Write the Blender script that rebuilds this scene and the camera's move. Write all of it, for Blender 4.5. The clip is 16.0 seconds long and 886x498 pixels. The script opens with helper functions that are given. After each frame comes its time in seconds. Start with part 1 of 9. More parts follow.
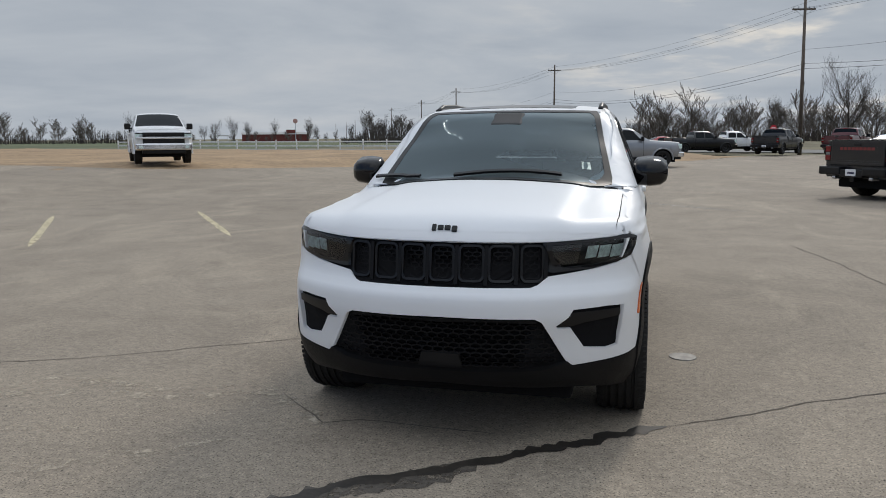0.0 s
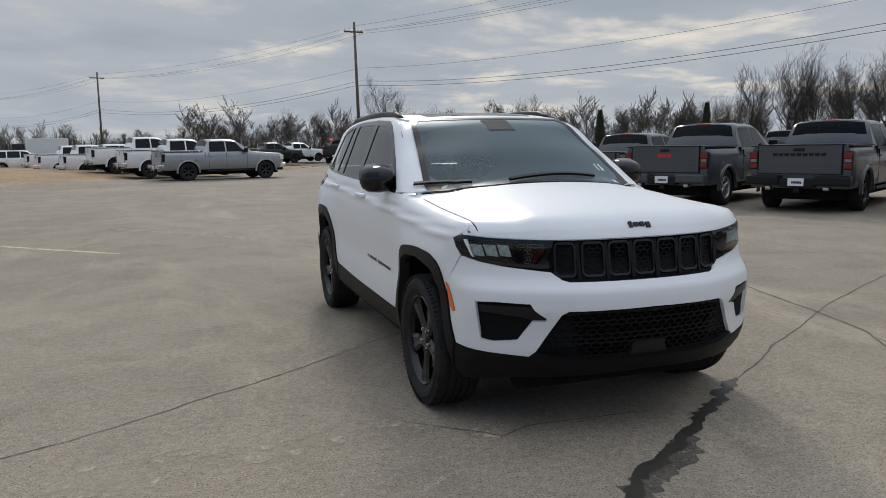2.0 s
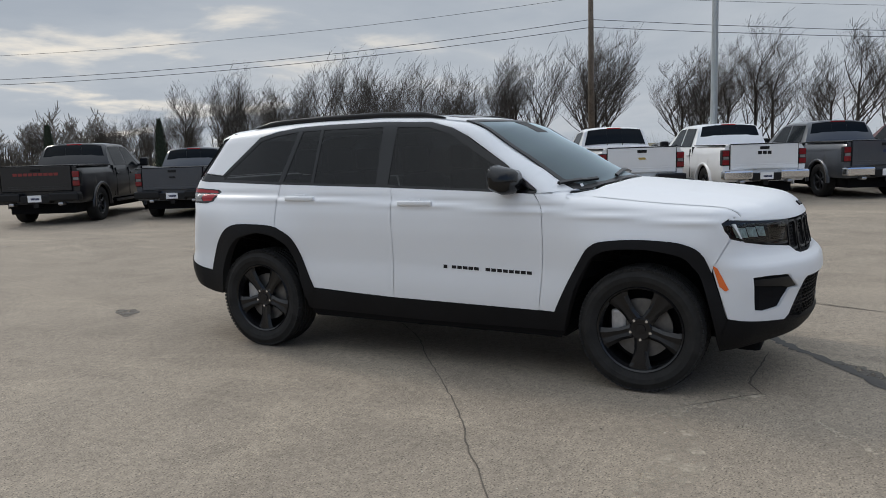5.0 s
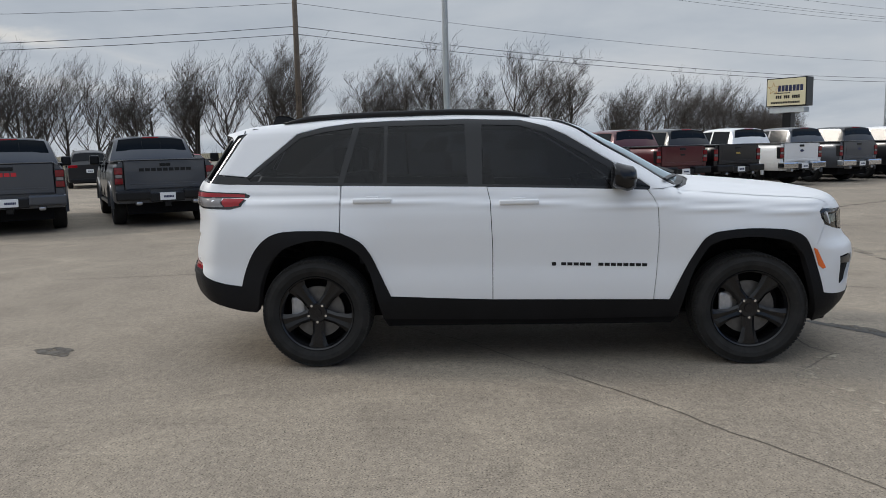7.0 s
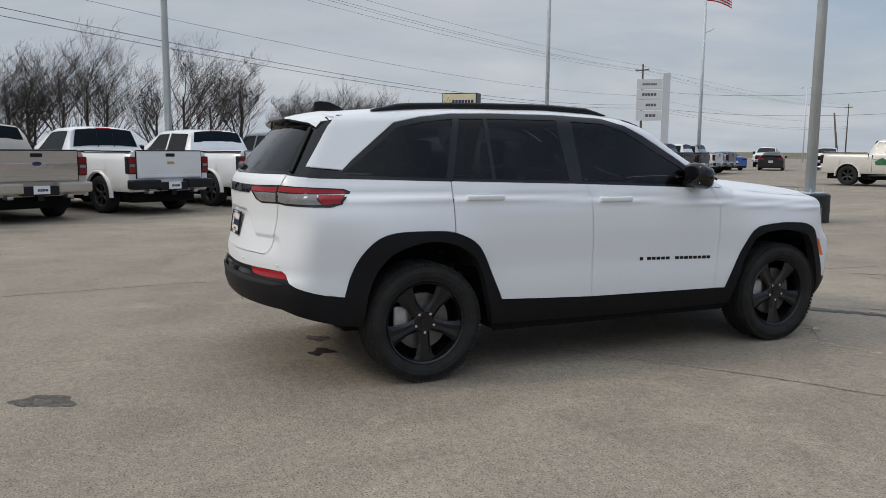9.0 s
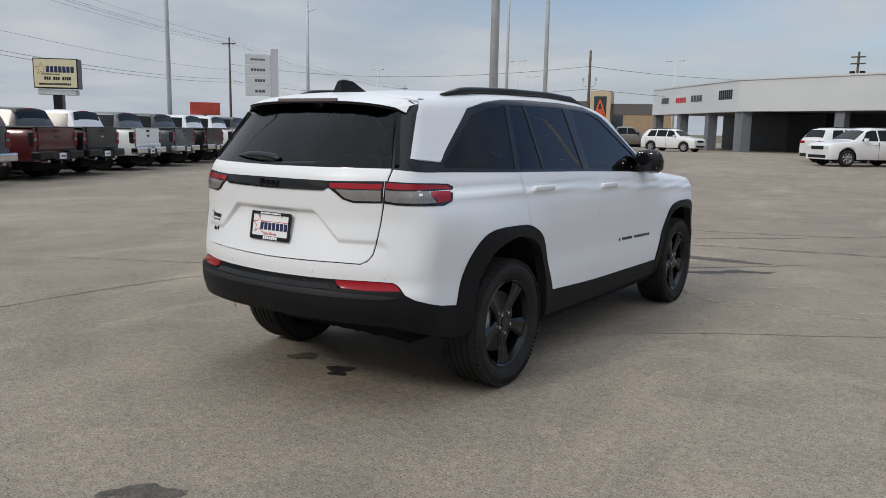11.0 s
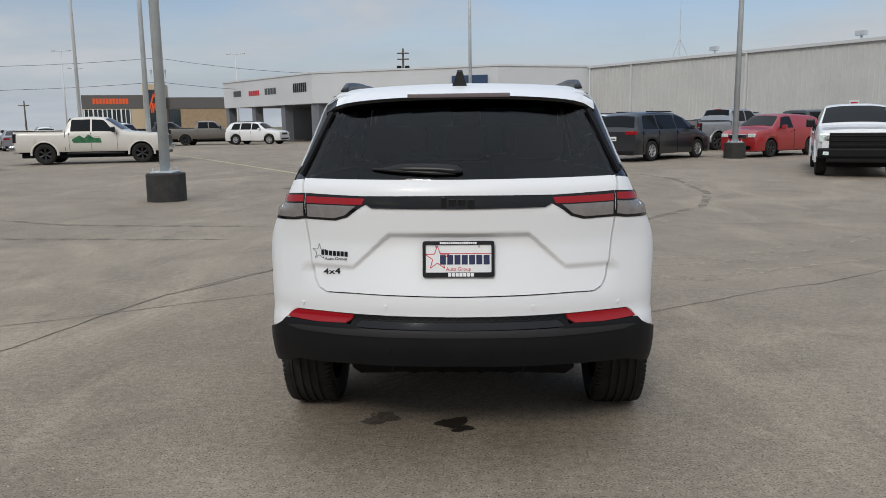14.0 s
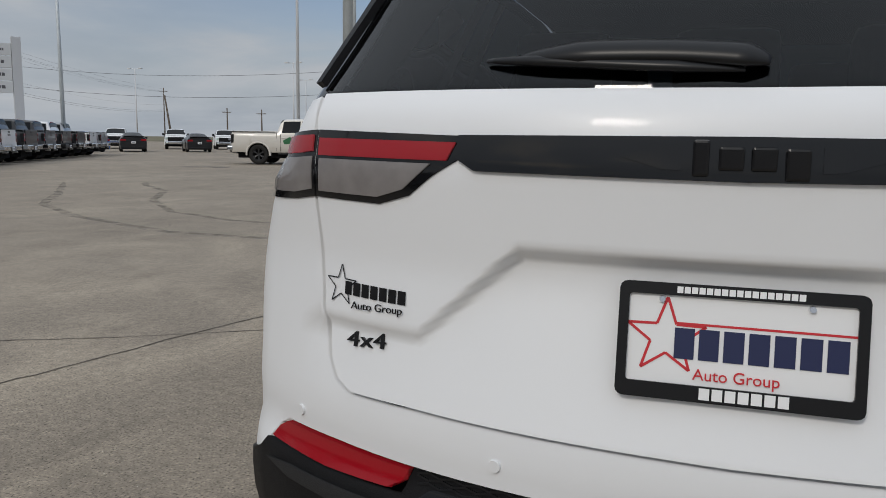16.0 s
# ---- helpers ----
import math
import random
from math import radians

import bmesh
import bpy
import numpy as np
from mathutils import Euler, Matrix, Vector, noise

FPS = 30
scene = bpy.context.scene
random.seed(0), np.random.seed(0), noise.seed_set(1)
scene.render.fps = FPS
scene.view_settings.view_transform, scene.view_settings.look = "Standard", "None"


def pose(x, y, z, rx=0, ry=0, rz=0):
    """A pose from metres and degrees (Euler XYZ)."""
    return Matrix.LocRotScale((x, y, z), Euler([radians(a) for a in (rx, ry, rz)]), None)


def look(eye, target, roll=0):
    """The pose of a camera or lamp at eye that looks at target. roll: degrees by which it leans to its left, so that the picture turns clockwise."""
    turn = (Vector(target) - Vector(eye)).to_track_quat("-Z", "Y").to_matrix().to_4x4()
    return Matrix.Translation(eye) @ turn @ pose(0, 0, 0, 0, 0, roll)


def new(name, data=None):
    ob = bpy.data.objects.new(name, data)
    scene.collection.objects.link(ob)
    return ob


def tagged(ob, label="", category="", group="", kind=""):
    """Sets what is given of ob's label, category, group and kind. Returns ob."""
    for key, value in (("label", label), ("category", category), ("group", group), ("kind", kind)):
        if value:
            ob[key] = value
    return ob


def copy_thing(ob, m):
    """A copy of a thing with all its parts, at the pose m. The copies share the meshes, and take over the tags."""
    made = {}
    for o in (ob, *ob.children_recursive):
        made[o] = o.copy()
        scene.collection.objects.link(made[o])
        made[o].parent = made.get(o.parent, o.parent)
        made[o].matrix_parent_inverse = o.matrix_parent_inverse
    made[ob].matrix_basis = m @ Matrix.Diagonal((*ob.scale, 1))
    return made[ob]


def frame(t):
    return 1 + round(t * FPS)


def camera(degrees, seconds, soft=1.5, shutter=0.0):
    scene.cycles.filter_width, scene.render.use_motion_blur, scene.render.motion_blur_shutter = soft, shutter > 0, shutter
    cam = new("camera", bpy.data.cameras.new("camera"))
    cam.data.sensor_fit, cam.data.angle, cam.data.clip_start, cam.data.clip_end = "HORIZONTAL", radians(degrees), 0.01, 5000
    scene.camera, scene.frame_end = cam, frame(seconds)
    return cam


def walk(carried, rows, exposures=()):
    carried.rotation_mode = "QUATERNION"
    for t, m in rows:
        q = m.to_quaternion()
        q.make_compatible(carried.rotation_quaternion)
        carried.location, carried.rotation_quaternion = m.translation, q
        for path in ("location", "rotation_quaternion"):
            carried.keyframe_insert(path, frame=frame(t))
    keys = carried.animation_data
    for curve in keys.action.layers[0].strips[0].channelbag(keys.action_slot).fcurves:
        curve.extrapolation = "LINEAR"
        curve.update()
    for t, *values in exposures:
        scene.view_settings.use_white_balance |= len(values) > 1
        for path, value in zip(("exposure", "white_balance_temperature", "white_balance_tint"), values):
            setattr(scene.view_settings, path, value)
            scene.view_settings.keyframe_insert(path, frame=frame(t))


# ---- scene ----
# ---- camera ----
EXPOSURES = [(0.0, 0.06), (1.0, 0.02), (2.0, 0.01), (4.0, 0.11), (7.0, 0.18), (10.0, 0.18), (14.5, 0.13), (16.0, -0.12)]
cam = camera(59.84, 16.0, soft=0.9)
# seconds, eye, target, roll
ROWS = [
    (0, (0.885, -5.757, 1.498), (0.154, -2.879, 1.068), -0.34),
    (0.5, (0.100, -5.863, 1.513), (-0.168, -2.901, 1.119), -0.38),
    (1, (-0.661, -5.851, 1.517), (-0.464, -2.884, 1.120), -0.10),
    (1.5, (-1.461, -5.801, 1.506), (-0.860, -2.890, 1.094), -0.46),
    (2, (-2.216, -5.612, 1.492), (-1.250, -2.801, 1.089), -0.88),
    (2.5, (-2.925, -5.333, 1.499), (-1.604, -2.668, 1.109), -1.07),
    (3, (-3.529, -4.950, 1.509), (-1.874, -2.481, 1.110), -1.26),
    (3.5, (-4.123, -4.464, 1.499), (-2.156, -2.236, 1.090), -1.35),
    (4, (-4.616, -3.880, 1.494), (-2.396, -1.905, 1.084), -1.32),
    (4.2, (-4.793, -3.631, 1.479), (-2.481, -1.763, 1.078), -1.43),
    (6.5, (-6.055, -0.440, 1.500), (-3.123, 0.058, 1.100), -1.59),
    (7, (-6.081, 0.325, 1.498), (-3.111, 0.478, 1.105), -1.36),
    (7.5, (-6.029, 1.110, 1.478), (-3.061, 0.912, 1.085), -0.80),
    (8, (-5.856, 1.870, 1.463), (-2.929, 1.344, 1.069), -0.06),
    (8.5, (-5.594, 2.611, 1.454), (-2.745, 1.759, 1.060), 0.31),
    (9, (-5.248, 3.280, 1.451), (-2.527, 2.077, 1.066), 0.47),
    (9.5, (-4.846, 3.908, 1.430), (-2.313, 2.349, 1.036), 0.78),
    (10, (-4.342, 4.468, 1.432), (-2.057, 2.566, 1.029), 0.97),
    (10.2, (-4.110, 4.656, 1.453), (-1.933, 2.636, 1.033), 1.13),
    (12.3, (-1.452, 5.847, 1.506), (-0.595, 3.004, 1.075), -0.48),
    (12.5, (-1.201, 5.849, 1.495), (-0.466, 2.971, 1.074), -0.69),
    (13, (-0.662, 5.861, 1.517), (-0.206, 2.927, 1.090), -0.86),
    (13.5, (-0.255, 5.822, 1.533), (-0.011, 2.867, 1.077), -0.90),
    (14, (-0.079, 5.637, 1.520), (0.055, 2.679, 1.040), -0.75),
    (14.5, (-0.034, 5.278, 1.498), (0.068, 2.316, 1.031), -0.09),
    (15, (0.019, 4.749, 1.424), (0.210, 1.796, 0.935), 1.59),
    (15.5, (-0.002, 4.138, 1.338), (0.472, 1.214, 0.863), 1.42),
    (16, (0.068, 3.502, 1.219), (0.974, 0.673, 0.799), 0.85),
]
walk(cam, [(t, look(eye, aim, roll)) for t, eye, aim, roll in ROWS], exposures=EXPOSURES)

# ---- world and sun ----
SUN_AZ, SUN_EL = radians(14), radians(35)   # azimuth from +y towards +x
world = bpy.data.worlds.new("overcast_sky")
scene.world = world
world.use_nodes = True
wn, wl = world.node_tree.nodes, world.node_tree.links
wn.clear()


def wnode(kind, **inputs):
    n = wn.new(kind)
    for k, v in inputs.items():
        n.inputs[k.replace("_", " ")].default_value = v
    return n


tc = wnode("ShaderNodeTexCoord")
sky = wnode("ShaderNodeTexSky")
sky.sky_type, sky.sun_disc = "NISHITA", False
sky.sun_elevation, sky.sun_rotation = SUN_EL, SUN_AZ
sky_gain = wnode("ShaderNodeVectorMath")
sky_gain.operation = "MULTIPLY"
sky_gain.inputs[1].default_value = (0.088, 0.088, 0.096)
wl.new(sky.outputs[0], sky_gain.inputs[0])
# cloud deck: the view direction laid out on a flat layer
sep = wnode("ShaderNodeSeparateXYZ")
wl.new(tc.outputs["Generated"], sep.inputs[0])
zc = wnode("ShaderNodeMath")
zc.operation = "MAXIMUM"
zc.inputs[1].default_value = 0.0
wl.new(sep.outputs["Z"], zc.inputs[0])
za = wnode("ShaderNodeMath")
za.operation = "ADD"
za.inputs[1].default_value = 0.14
wl.new(zc.outputs[0], za.inputs[0])
comb = wnode("ShaderNodeCombineXYZ")
for axis in "XY":
    d = wnode("ShaderNodeMath")
    d.operation = "DIVIDE"
    wl.new(sep.outputs[axis], d.inputs[0])
    wl.new(za.outputs[0], d.inputs[1])
    wl.new(d.outputs[0], comb.inputs[axis])
big = wnode("ShaderNodeTexNoise", Scale=0.62, Detail=7.0, Roughness=0.56, Distortion=0.35)
wl.new(comb.outputs[0], big.inputs["Vector"])
fine = wnode("ShaderNodeTexNoise", Scale=1.5, Detail=6.0, Roughness=0.55, Distortion=0.3)
wl.new(comb.outputs[0], fine.inputs["Vector"])
# shade of the deck: slate grey to pale cream
deck = wnode("ShaderNodeValToRGB")
els = deck.color_ramp.elements
els[0].position, els[0].color = 0.36, (0.37, 0.415, 0.475, 1)
els[1].position, els[1].color = 0.72, (0.56, 0.58, 0.605, 1)
e = els.new(0.52)
e.color = (0.45, 0.49, 0.54, 1)
mixn = wnode("ShaderNodeMath")
mixn.operation = "MULTIPLY_ADD"
mixn.inputs[1].default_value = 0.22
wl.new(fine.outputs["Fac"], mixn.inputs[0])
sc = wnode("ShaderNodeMath")
sc.operation = "MULTIPLY"
sc.inputs[1].default_value = 0.78
wl.new(big.outputs["Fac"], sc.inputs[0])
wl.new(sc.outputs[0], mixn.inputs[2])
wl.new(mixn.outputs[0], deck.inputs[0])
# thin parts near the sun glow through
sun_dir = Vector((math.sin(SUN_AZ) * math.cos(SUN_EL), math.cos(SUN_AZ) * math.cos(SUN_EL), math.sin(SUN_EL)))
glow_dir = Vector((math.sin(0.50) * math.cos(0.30), math.cos(0.50) * math.cos(0.30), math.sin(0.30)))
dot = wnode("ShaderNodeVectorMath")
dot.operation = "DOT_PRODUCT"
dot.inputs[1].default_value = glow_dir
wl.new(tc.outputs["Generated"], dot.inputs[0])
near = wnode("ShaderNodeMapRange")
near.inputs["From Min"].default_value, near.inputs["From Max"].default_value = 0.70, 1.0
near.interpolation_type = "SMOOTHSTEP"
wl.new(dot.outputs["Value"], near.inputs["Value"])
thin = wnode("ShaderNodeMapRange")
thin.inputs["From Min"].default_value, thin.inputs["From Max"].default_value = 0.50, 0.70
thin.interpolation_type = "SMOOTHSTEP"
wl.new(fine.outputs["Fac"], thin.inputs["Value"])
gl = wnode("ShaderNodeMath")
gl.operation = "MULTIPLY"
wl.new(near.outputs[0], gl.inputs[0])
wl.new(thin.outputs[0], gl.inputs[1])
bright = wnode("ShaderNodeMix")
bright.data_type = "RGBA"
bright.inputs["B"].default_value = (0.82, 0.77, 0.69, 1)
wl.new(gl.outputs[0], bright.inputs["Factor"])
wl.new(deck.outputs[0], bright.inputs["A"])
# gaps of blue opposite the sun
away = wnode("ShaderNodeMapRange")
away.inputs["From Min"].default_value, away.inputs["From Max"].default_value = 0.1, -0.75
away.interpolation_type = "SMOOTHSTEP"
wl.new(dot.outputs["Value"], away.inputs["Value"])
gap = wnode("ShaderNodeMapRange")
gap.inputs["From Min"].default_value, gap.inputs["From Max"].default_value = 0.62, 0.46
wl.new(big.outputs["Fac"], gap.inputs["Value"])
gp = wnode("ShaderNodeMath")
gp.operation = "MULTIPLY"
wl.new(away.outputs[0], gp.inputs[0])
wl.new(gap.outputs[0], gp.inputs[1])
high = wnode("ShaderNodeMapRange")
high.inputs["From Min"].default_value, high.inputs["From Max"].default_value = 0.03, 0.17
wl.new(sep.outputs["Z"], high.inputs["Value"])
gp2 = wnode("ShaderNodeMath")
gp2.operation = "MULTIPLY"
wl.new(gp.outputs[0], gp2.inputs[0])
wl.new(high.outputs[0], gp2.inputs[1])
open_sky = wnode("ShaderNodeMix")
open_sky.data_type = "RGBA"
wl.new(gp2.outputs[0], open_sky.inputs["Factor"])
wl.new(bright.outputs["Result"], open_sky.inputs["A"])
wl.new(sky_gain.outputs[0], open_sky.inputs["B"])
# an overcast sky grows brighter towards the zenith
zen = wnode("ShaderNodeMapRange")
zen.inputs["From Min"].default_value, zen.inputs["From Max"].default_value = 0.22, 0.95
zen.inputs["To Min"].default_value, zen.inputs["To Max"].default_value = 0.93, 2.30
wl.new(sep.outputs["Z"], zen.inputs["Value"])
lift = wnode("ShaderNodeVectorMath")
lift.operation = "SCALE"
wl.new(open_sky.outputs["Result"], lift.inputs[0])
wl.new(zen.outputs[0], lift.inputs["Scale"])
bg = wnode("ShaderNodeBackground", Strength=1.0)
wl.new(lift.outputs[0], bg.inputs["Color"])
wout = wnode("ShaderNodeOutputWorld")
wl.new(bg.outputs[0], wout.inputs[0])

sun = new("sun", bpy.data.lights.new("sun", "SUN"))
sun.data.energy, sun.data.angle, sun.data.color = 1.12, radians(9), (1.0, 0.93, 0.84)
sun.matrix_world = look((0, 0, 30), Vector((0, 0, 30)) - sun_dir)

# ---- materials ----
MATS = {}


def mat(name, color, rough=0.5, metal=0.0, coat=0.0, vary=0.0, scale=4.0, grain=0.0, grain_scale=60.0, bump=0.0, bump_scale=80.0,
        emit=None, spec=None, dirt=None, dirt_amount=0.0, tint_random=0.0):
    """A node material: base colour with broad stains and fine grain, relief and gloss."""
    if name in MATS:
        return MATS[name]
    m = bpy.data.materials.new(name)
    m.use_nodes = True
    nt = m.node_tree
    b = nt.nodes["Principled BSDF"]
    b.inputs["Base Color"].default_value = (*color, 1)
    b.inputs["Roughness"].default_value = rough
    b.inputs["Metallic"].default_value = metal
    b.inputs["Coat Weight"].default_value = coat
    b.inputs["Coat Roughness"].default_value = 0.04
    if spec is not None:
        b.inputs["Specular IOR Level"].default_value = spec
    if emit:
        b.inputs["Emission Color"].default_value = (*color, 1)
        b.inputs["Emission Strength"].default_value = emit
    if vary or grain or bump or dirt:
        tcn = nt.nodes.new("ShaderNodeTexCoord")
        last = None
        col = (*color, 1)
        if vary or grain:
            n1 = nt.nodes.new("ShaderNodeTexNoise")
            n1.inputs["Scale"].default_value, n1.inputs["Detail"].default_value = scale, 5
            n2 = nt.nodes.new("ShaderNodeTexNoise")
            n2.inputs["Scale"].default_value, n2.inputs["Detail"].default_value = grain_scale, 3
            nt.links.new(tcn.outputs["Object"], n1.inputs["Vector"])
            nt.links.new(tcn.outputs["Object"], n2.inputs["Vector"])
            r1 = nt.nodes.new("ShaderNodeMapRange")
            r1.inputs["From Min"].default_value, r1.inputs["From Max"].default_value = 0.3, 0.7
            r1.inputs["To Min"].default_value, r1.inputs["To Max"].default_value = 1 - vary, 1 + vary
            nt.links.new(n1.outputs["Fac"], r1.inputs["Value"])
            r2 = nt.nodes.new("ShaderNodeMapRange")
            r2.inputs["From Min"].default_value, r2.inputs["From Max"].default_value = 0.3, 0.7
            r2.inputs["To Min"].default_value, r2.inputs["To Max"].default_value = 1 - grain, 1 + grain
            nt.links.new(n2.outputs["Fac"], r2.inputs["Value"])
            mul = nt.nodes.new("ShaderNodeMath")
            mul.operation = "MULTIPLY"
            nt.links.new(r1.outputs[0], mul.inputs[0])
            nt.links.new(r2.outputs[0], mul.inputs[1])
            sc_ = nt.nodes.new("ShaderNodeVectorMath")
            sc_.operation = "SCALE"
            sc_.inputs[0].default_value = color
            nt.links.new(mul.outputs[0], sc_.inputs["Scale"])
            last = sc_.outputs[0]
        if dirt:
            n3 = nt.nodes.new("ShaderNodeTexNoise")
            n3.inputs["Scale"].default_value, n3.inputs["Detail"].default_value, n3.inputs["Roughness"].default_value = scale * 2.3, 8, 0.7
            nt.links.new(tcn.outputs["Object"], n3.inputs["Vector"])
            r3 = nt.nodes.new("ShaderNodeMapRange")
            r3.inputs["From Min"].default_value, r3.inputs["From Max"].default_value = 0.48, 0.72
            r3.inputs["To Max"].default_value = dirt_amount
            nt.links.new(n3.outputs["Fac"], r3.inputs["Value"])
            mx = nt.nodes.new("ShaderNodeMix")
            mx.data_type = "RGBA"
            mx.inputs["A"].default_value, mx.inputs["B"].default_value = col, (*dirt, 1)
            if last:
                nt.links.new(last, mx.inputs["A"])
            nt.links.new(r3.outputs[0], mx.inputs["Factor"])
            last = mx.outputs["Result"]
        if last:
            nt.links.new(last, b.inputs["Base Color"])
        if bump:
            n4 = nt.nodes.new("ShaderNodeTexNoise")
            n4.inputs["Scale"].default_value, n4.inputs["Detail"].default_value = bump_scale, 4
            nt.links.new(tcn.outputs["Object"], n4.inputs["Vector"])
            bp = nt.nodes.new("ShaderNodeBump")
            bp.inputs["Strength"].default_value = bump
            bp.inputs["Distance"].default_value = 0.01
            nt.links.new(n4.outputs["Fac"], bp.inputs["Height"])
            nt.links.new(bp.outputs[0], b.inputs["Normal"])
    MATS[name] = m
    return m


def glass(name, tint, clear, rough=0.0, ior=1.5, sky_glare=0.0, sheen=(1, 1, 1)):
    """Window glass: part of the light passes straight through the tint, the rest mirrors off the surface."""
    if name in MATS:
        return MATS[name]
    m = bpy.data.materials.new(name)
    m.use_nodes = True
    nt = m.node_tree
    nt.nodes.clear()
    out = nt.nodes.new("ShaderNodeOutputMaterial")
    tr = nt.nodes.new("ShaderNodeBsdfTransparent")
    tr.inputs[0].default_value = (*[c * clear for c in tint], 1)
    gl_ = nt.nodes.new("ShaderNodeBsdfGlossy")
    gl_.inputs["Color"].default_value, gl_.inputs["Roughness"].default_value = (*sheen, 1), rough
    fr = nt.nodes.new("ShaderNodeFresnel")
    fr.inputs[0].default_value = ior
    mx = nt.nodes.new("ShaderNodeMixShader")
    nt.links.new(fr.outputs[0], mx.inputs[0])
    nt.links.new(tr.outputs[0], mx.inputs[1])
    nt.links.new(gl_.outputs[0], mx.inputs[2])
    # diffuse bluish film: sky glare on the glass, put in as colour
    film = nt.nodes.new("ShaderNodeBsdfDiffuse")
    film.inputs[0].default_value = (0.56, 0.72, 0.76, 1)
    mx2 = nt.nodes.new("ShaderNodeMixShader")
    mx2.inputs[0].default_value = sky_glare
    nt.links.new(mx.outputs[0], mx2.inputs[1])
    nt.links.new(film.outputs[0], mx2.inputs[2])
    nt.links.new(mx2.outputs[0], out.inputs[0])
    MATS[name] = m
    return m


WHITE_PAINT = mat("white_paint", (0.75, 0.755, 0.765), 0.40, coat=0.12, vary=0.012, scale=1.5)
BLACK_PLASTIC = mat("black_plastic", (0.007, 0.007, 0.008), 0.52, spec=0.17, bump=0.15, bump_scale=400, vary=0.15, scale=6)
GLOSS_BLACK = mat("gloss_black", (0.006, 0.006, 0.007), 0.06, spec=0.42)
SCREEN_FRIT = mat("screen_frit", (0.006, 0.006, 0.007), 0.35, spec=0.25)
SATIN_BLACK = mat("satin_black", (0.008, 0.008, 0.009), 0.34, spec=0.30)
INNER_DARK = mat("inner_dark", (0.005, 0.005, 0.006), 0.9, spec=0.2)
CABIN = mat("cabin_trim", (0.03, 0.03, 0.032), 0.7, vary=0.1)
RUBBER = mat("tyre_rubber", (0.022, 0.0215, 0.021), 0.75, spec=0.15, vary=0.2, scale=9, bump=0.2, bump_scale=120, dirt=(0.06, 0.053, 0.047), dirt_amount=0.22)
CHROME = mat("chrome", (0.75, 0.76, 0.78), 0.12, 1.0)
BRAKE_IRON = mat("brake_iron", (0.14, 0.135, 0.13), 0.5, 0.7, vary=0.2, scale=20)
STEEL = mat("bare_steel", (0.45, 0.45, 0.46), 0.35, 1.0, vary=0.1)
LIP_GREY = mat("ledge_plastic", (0.018, 0.018, 0.019), 0.55, spec=0.3, bump=0.15, bump_scale=400)
WHEEL_BLACK = mat("wheel_black", (0.007, 0.007, 0.008), 0.20, spec=0.40)
CALIPER = mat("cast_caliper", (0.42, 0.42, 0.43), 0.45, 0.6, vary=0.15, scale=30)
RED_LENS = mat("red_lens", (0.30, 0.005, 0.011), 0.14, coat=0.15, spec=0.35)
SMOKE_LENS = mat("smoke_lens", (0.20, 0.185, 0.18), 0.16, coat=0.3, vary=0.12, scale=25)
AMBER = mat("amber_lens", (0.75, 0.14, 0.02), 0.2, coat=0.5)
LAMP_SILVER = mat("lamp_reflector", (0.66, 0.78, 0.75), 0.30, 0.15, vary=0.35, scale=40)
GLASS_DARK = glass("tinted_glass", (0.75, 0.80, 0.85), 0.14, ior=1.36)
# windscreen: pale film and blue sheen paint in the mirrored sky
GLASS_SCREEN = glass("windscreen_glass", (0.74, 0.90, 0.96), 0.38, rough=0.42, ior=1.46, sky_glare=0.045, sheen=(0.80, 0.93, 1.0))
GLASS_CLEAR = glass("clear_lens", (0.95, 0.97, 0.97), 0.9)
GLASS_REAR = glass("privacy_glass", (0.78, 0.82, 0.86), 0.26, ior=1.33)
PLATE_WHITE = mat("plate_white", (0.78, 0.78, 0.78), 0.35)
NAVY = mat("navy_ink", (0.012, 0.018, 0.07), 0.4)
RED_INK = mat("red_ink", (0.55, 0.02, 0.03), 0.4)
WHITE_INK = mat("white_ink", (0.8, 0.8, 0.8), 0.4)

# ---- helpers of this scene ----


def part(name, bm, material, parent=None, label="", smooth=False, normals=None):
    """Links a bmesh as one mesh object under a thing or part."""
    me = bpy.data.meshes.new(name)
    bm.to_mesh(me)
    bm.free()
    for m in material if isinstance(material, (list, tuple)) else [material]:
        me.materials.append(m)
    if smooth:
        me.polygons.foreach_set("use_smooth", [True] * len(me.polygons))
    if normals is not None:
        me.normals_split_custom_set_from_vertices(normals)
    ob = new(name, me)
    ob.parent = parent
    if label:
        ob["label"] = label
    return ob


def thing(name, label, category, group="", kind="", at=None):
    ob = new(name)
    ob.empty_display_size = 0.2
    if at is not None:
        ob.matrix_basis = at
    return tagged(ob, label, category, group, kind)


def box(bm, lo, hi, bevel=0.0, rot=None, mat_index=0):
    """A bevelled box from corner to corner, added to bm."""
    c, s = (Vector(lo) + Vector(hi)) / 2, Vector(hi) - Vector(lo)
    m = Matrix.Translation(c) @ (rot.to_4x4() if rot else Matrix()) @ Matrix.Diagonal((*s, 1))
    r = bmesh.ops.create_cube(bm, size=1, matrix=m)
    if bevel:
        edges = list({e for v in r["verts"] for e in v.link_edges})
        out = bmesh.ops.bevel(bm, geom=edges, offset=bevel, segments=2, affect="EDGES", profile=0.6)
        faces = out["faces"]
    else:
        faces = list({f for v in r["verts"] for f in v.link_faces})
    if mat_index:
        for f in faces:
            f.material_index = mat_index
    return r["verts"]


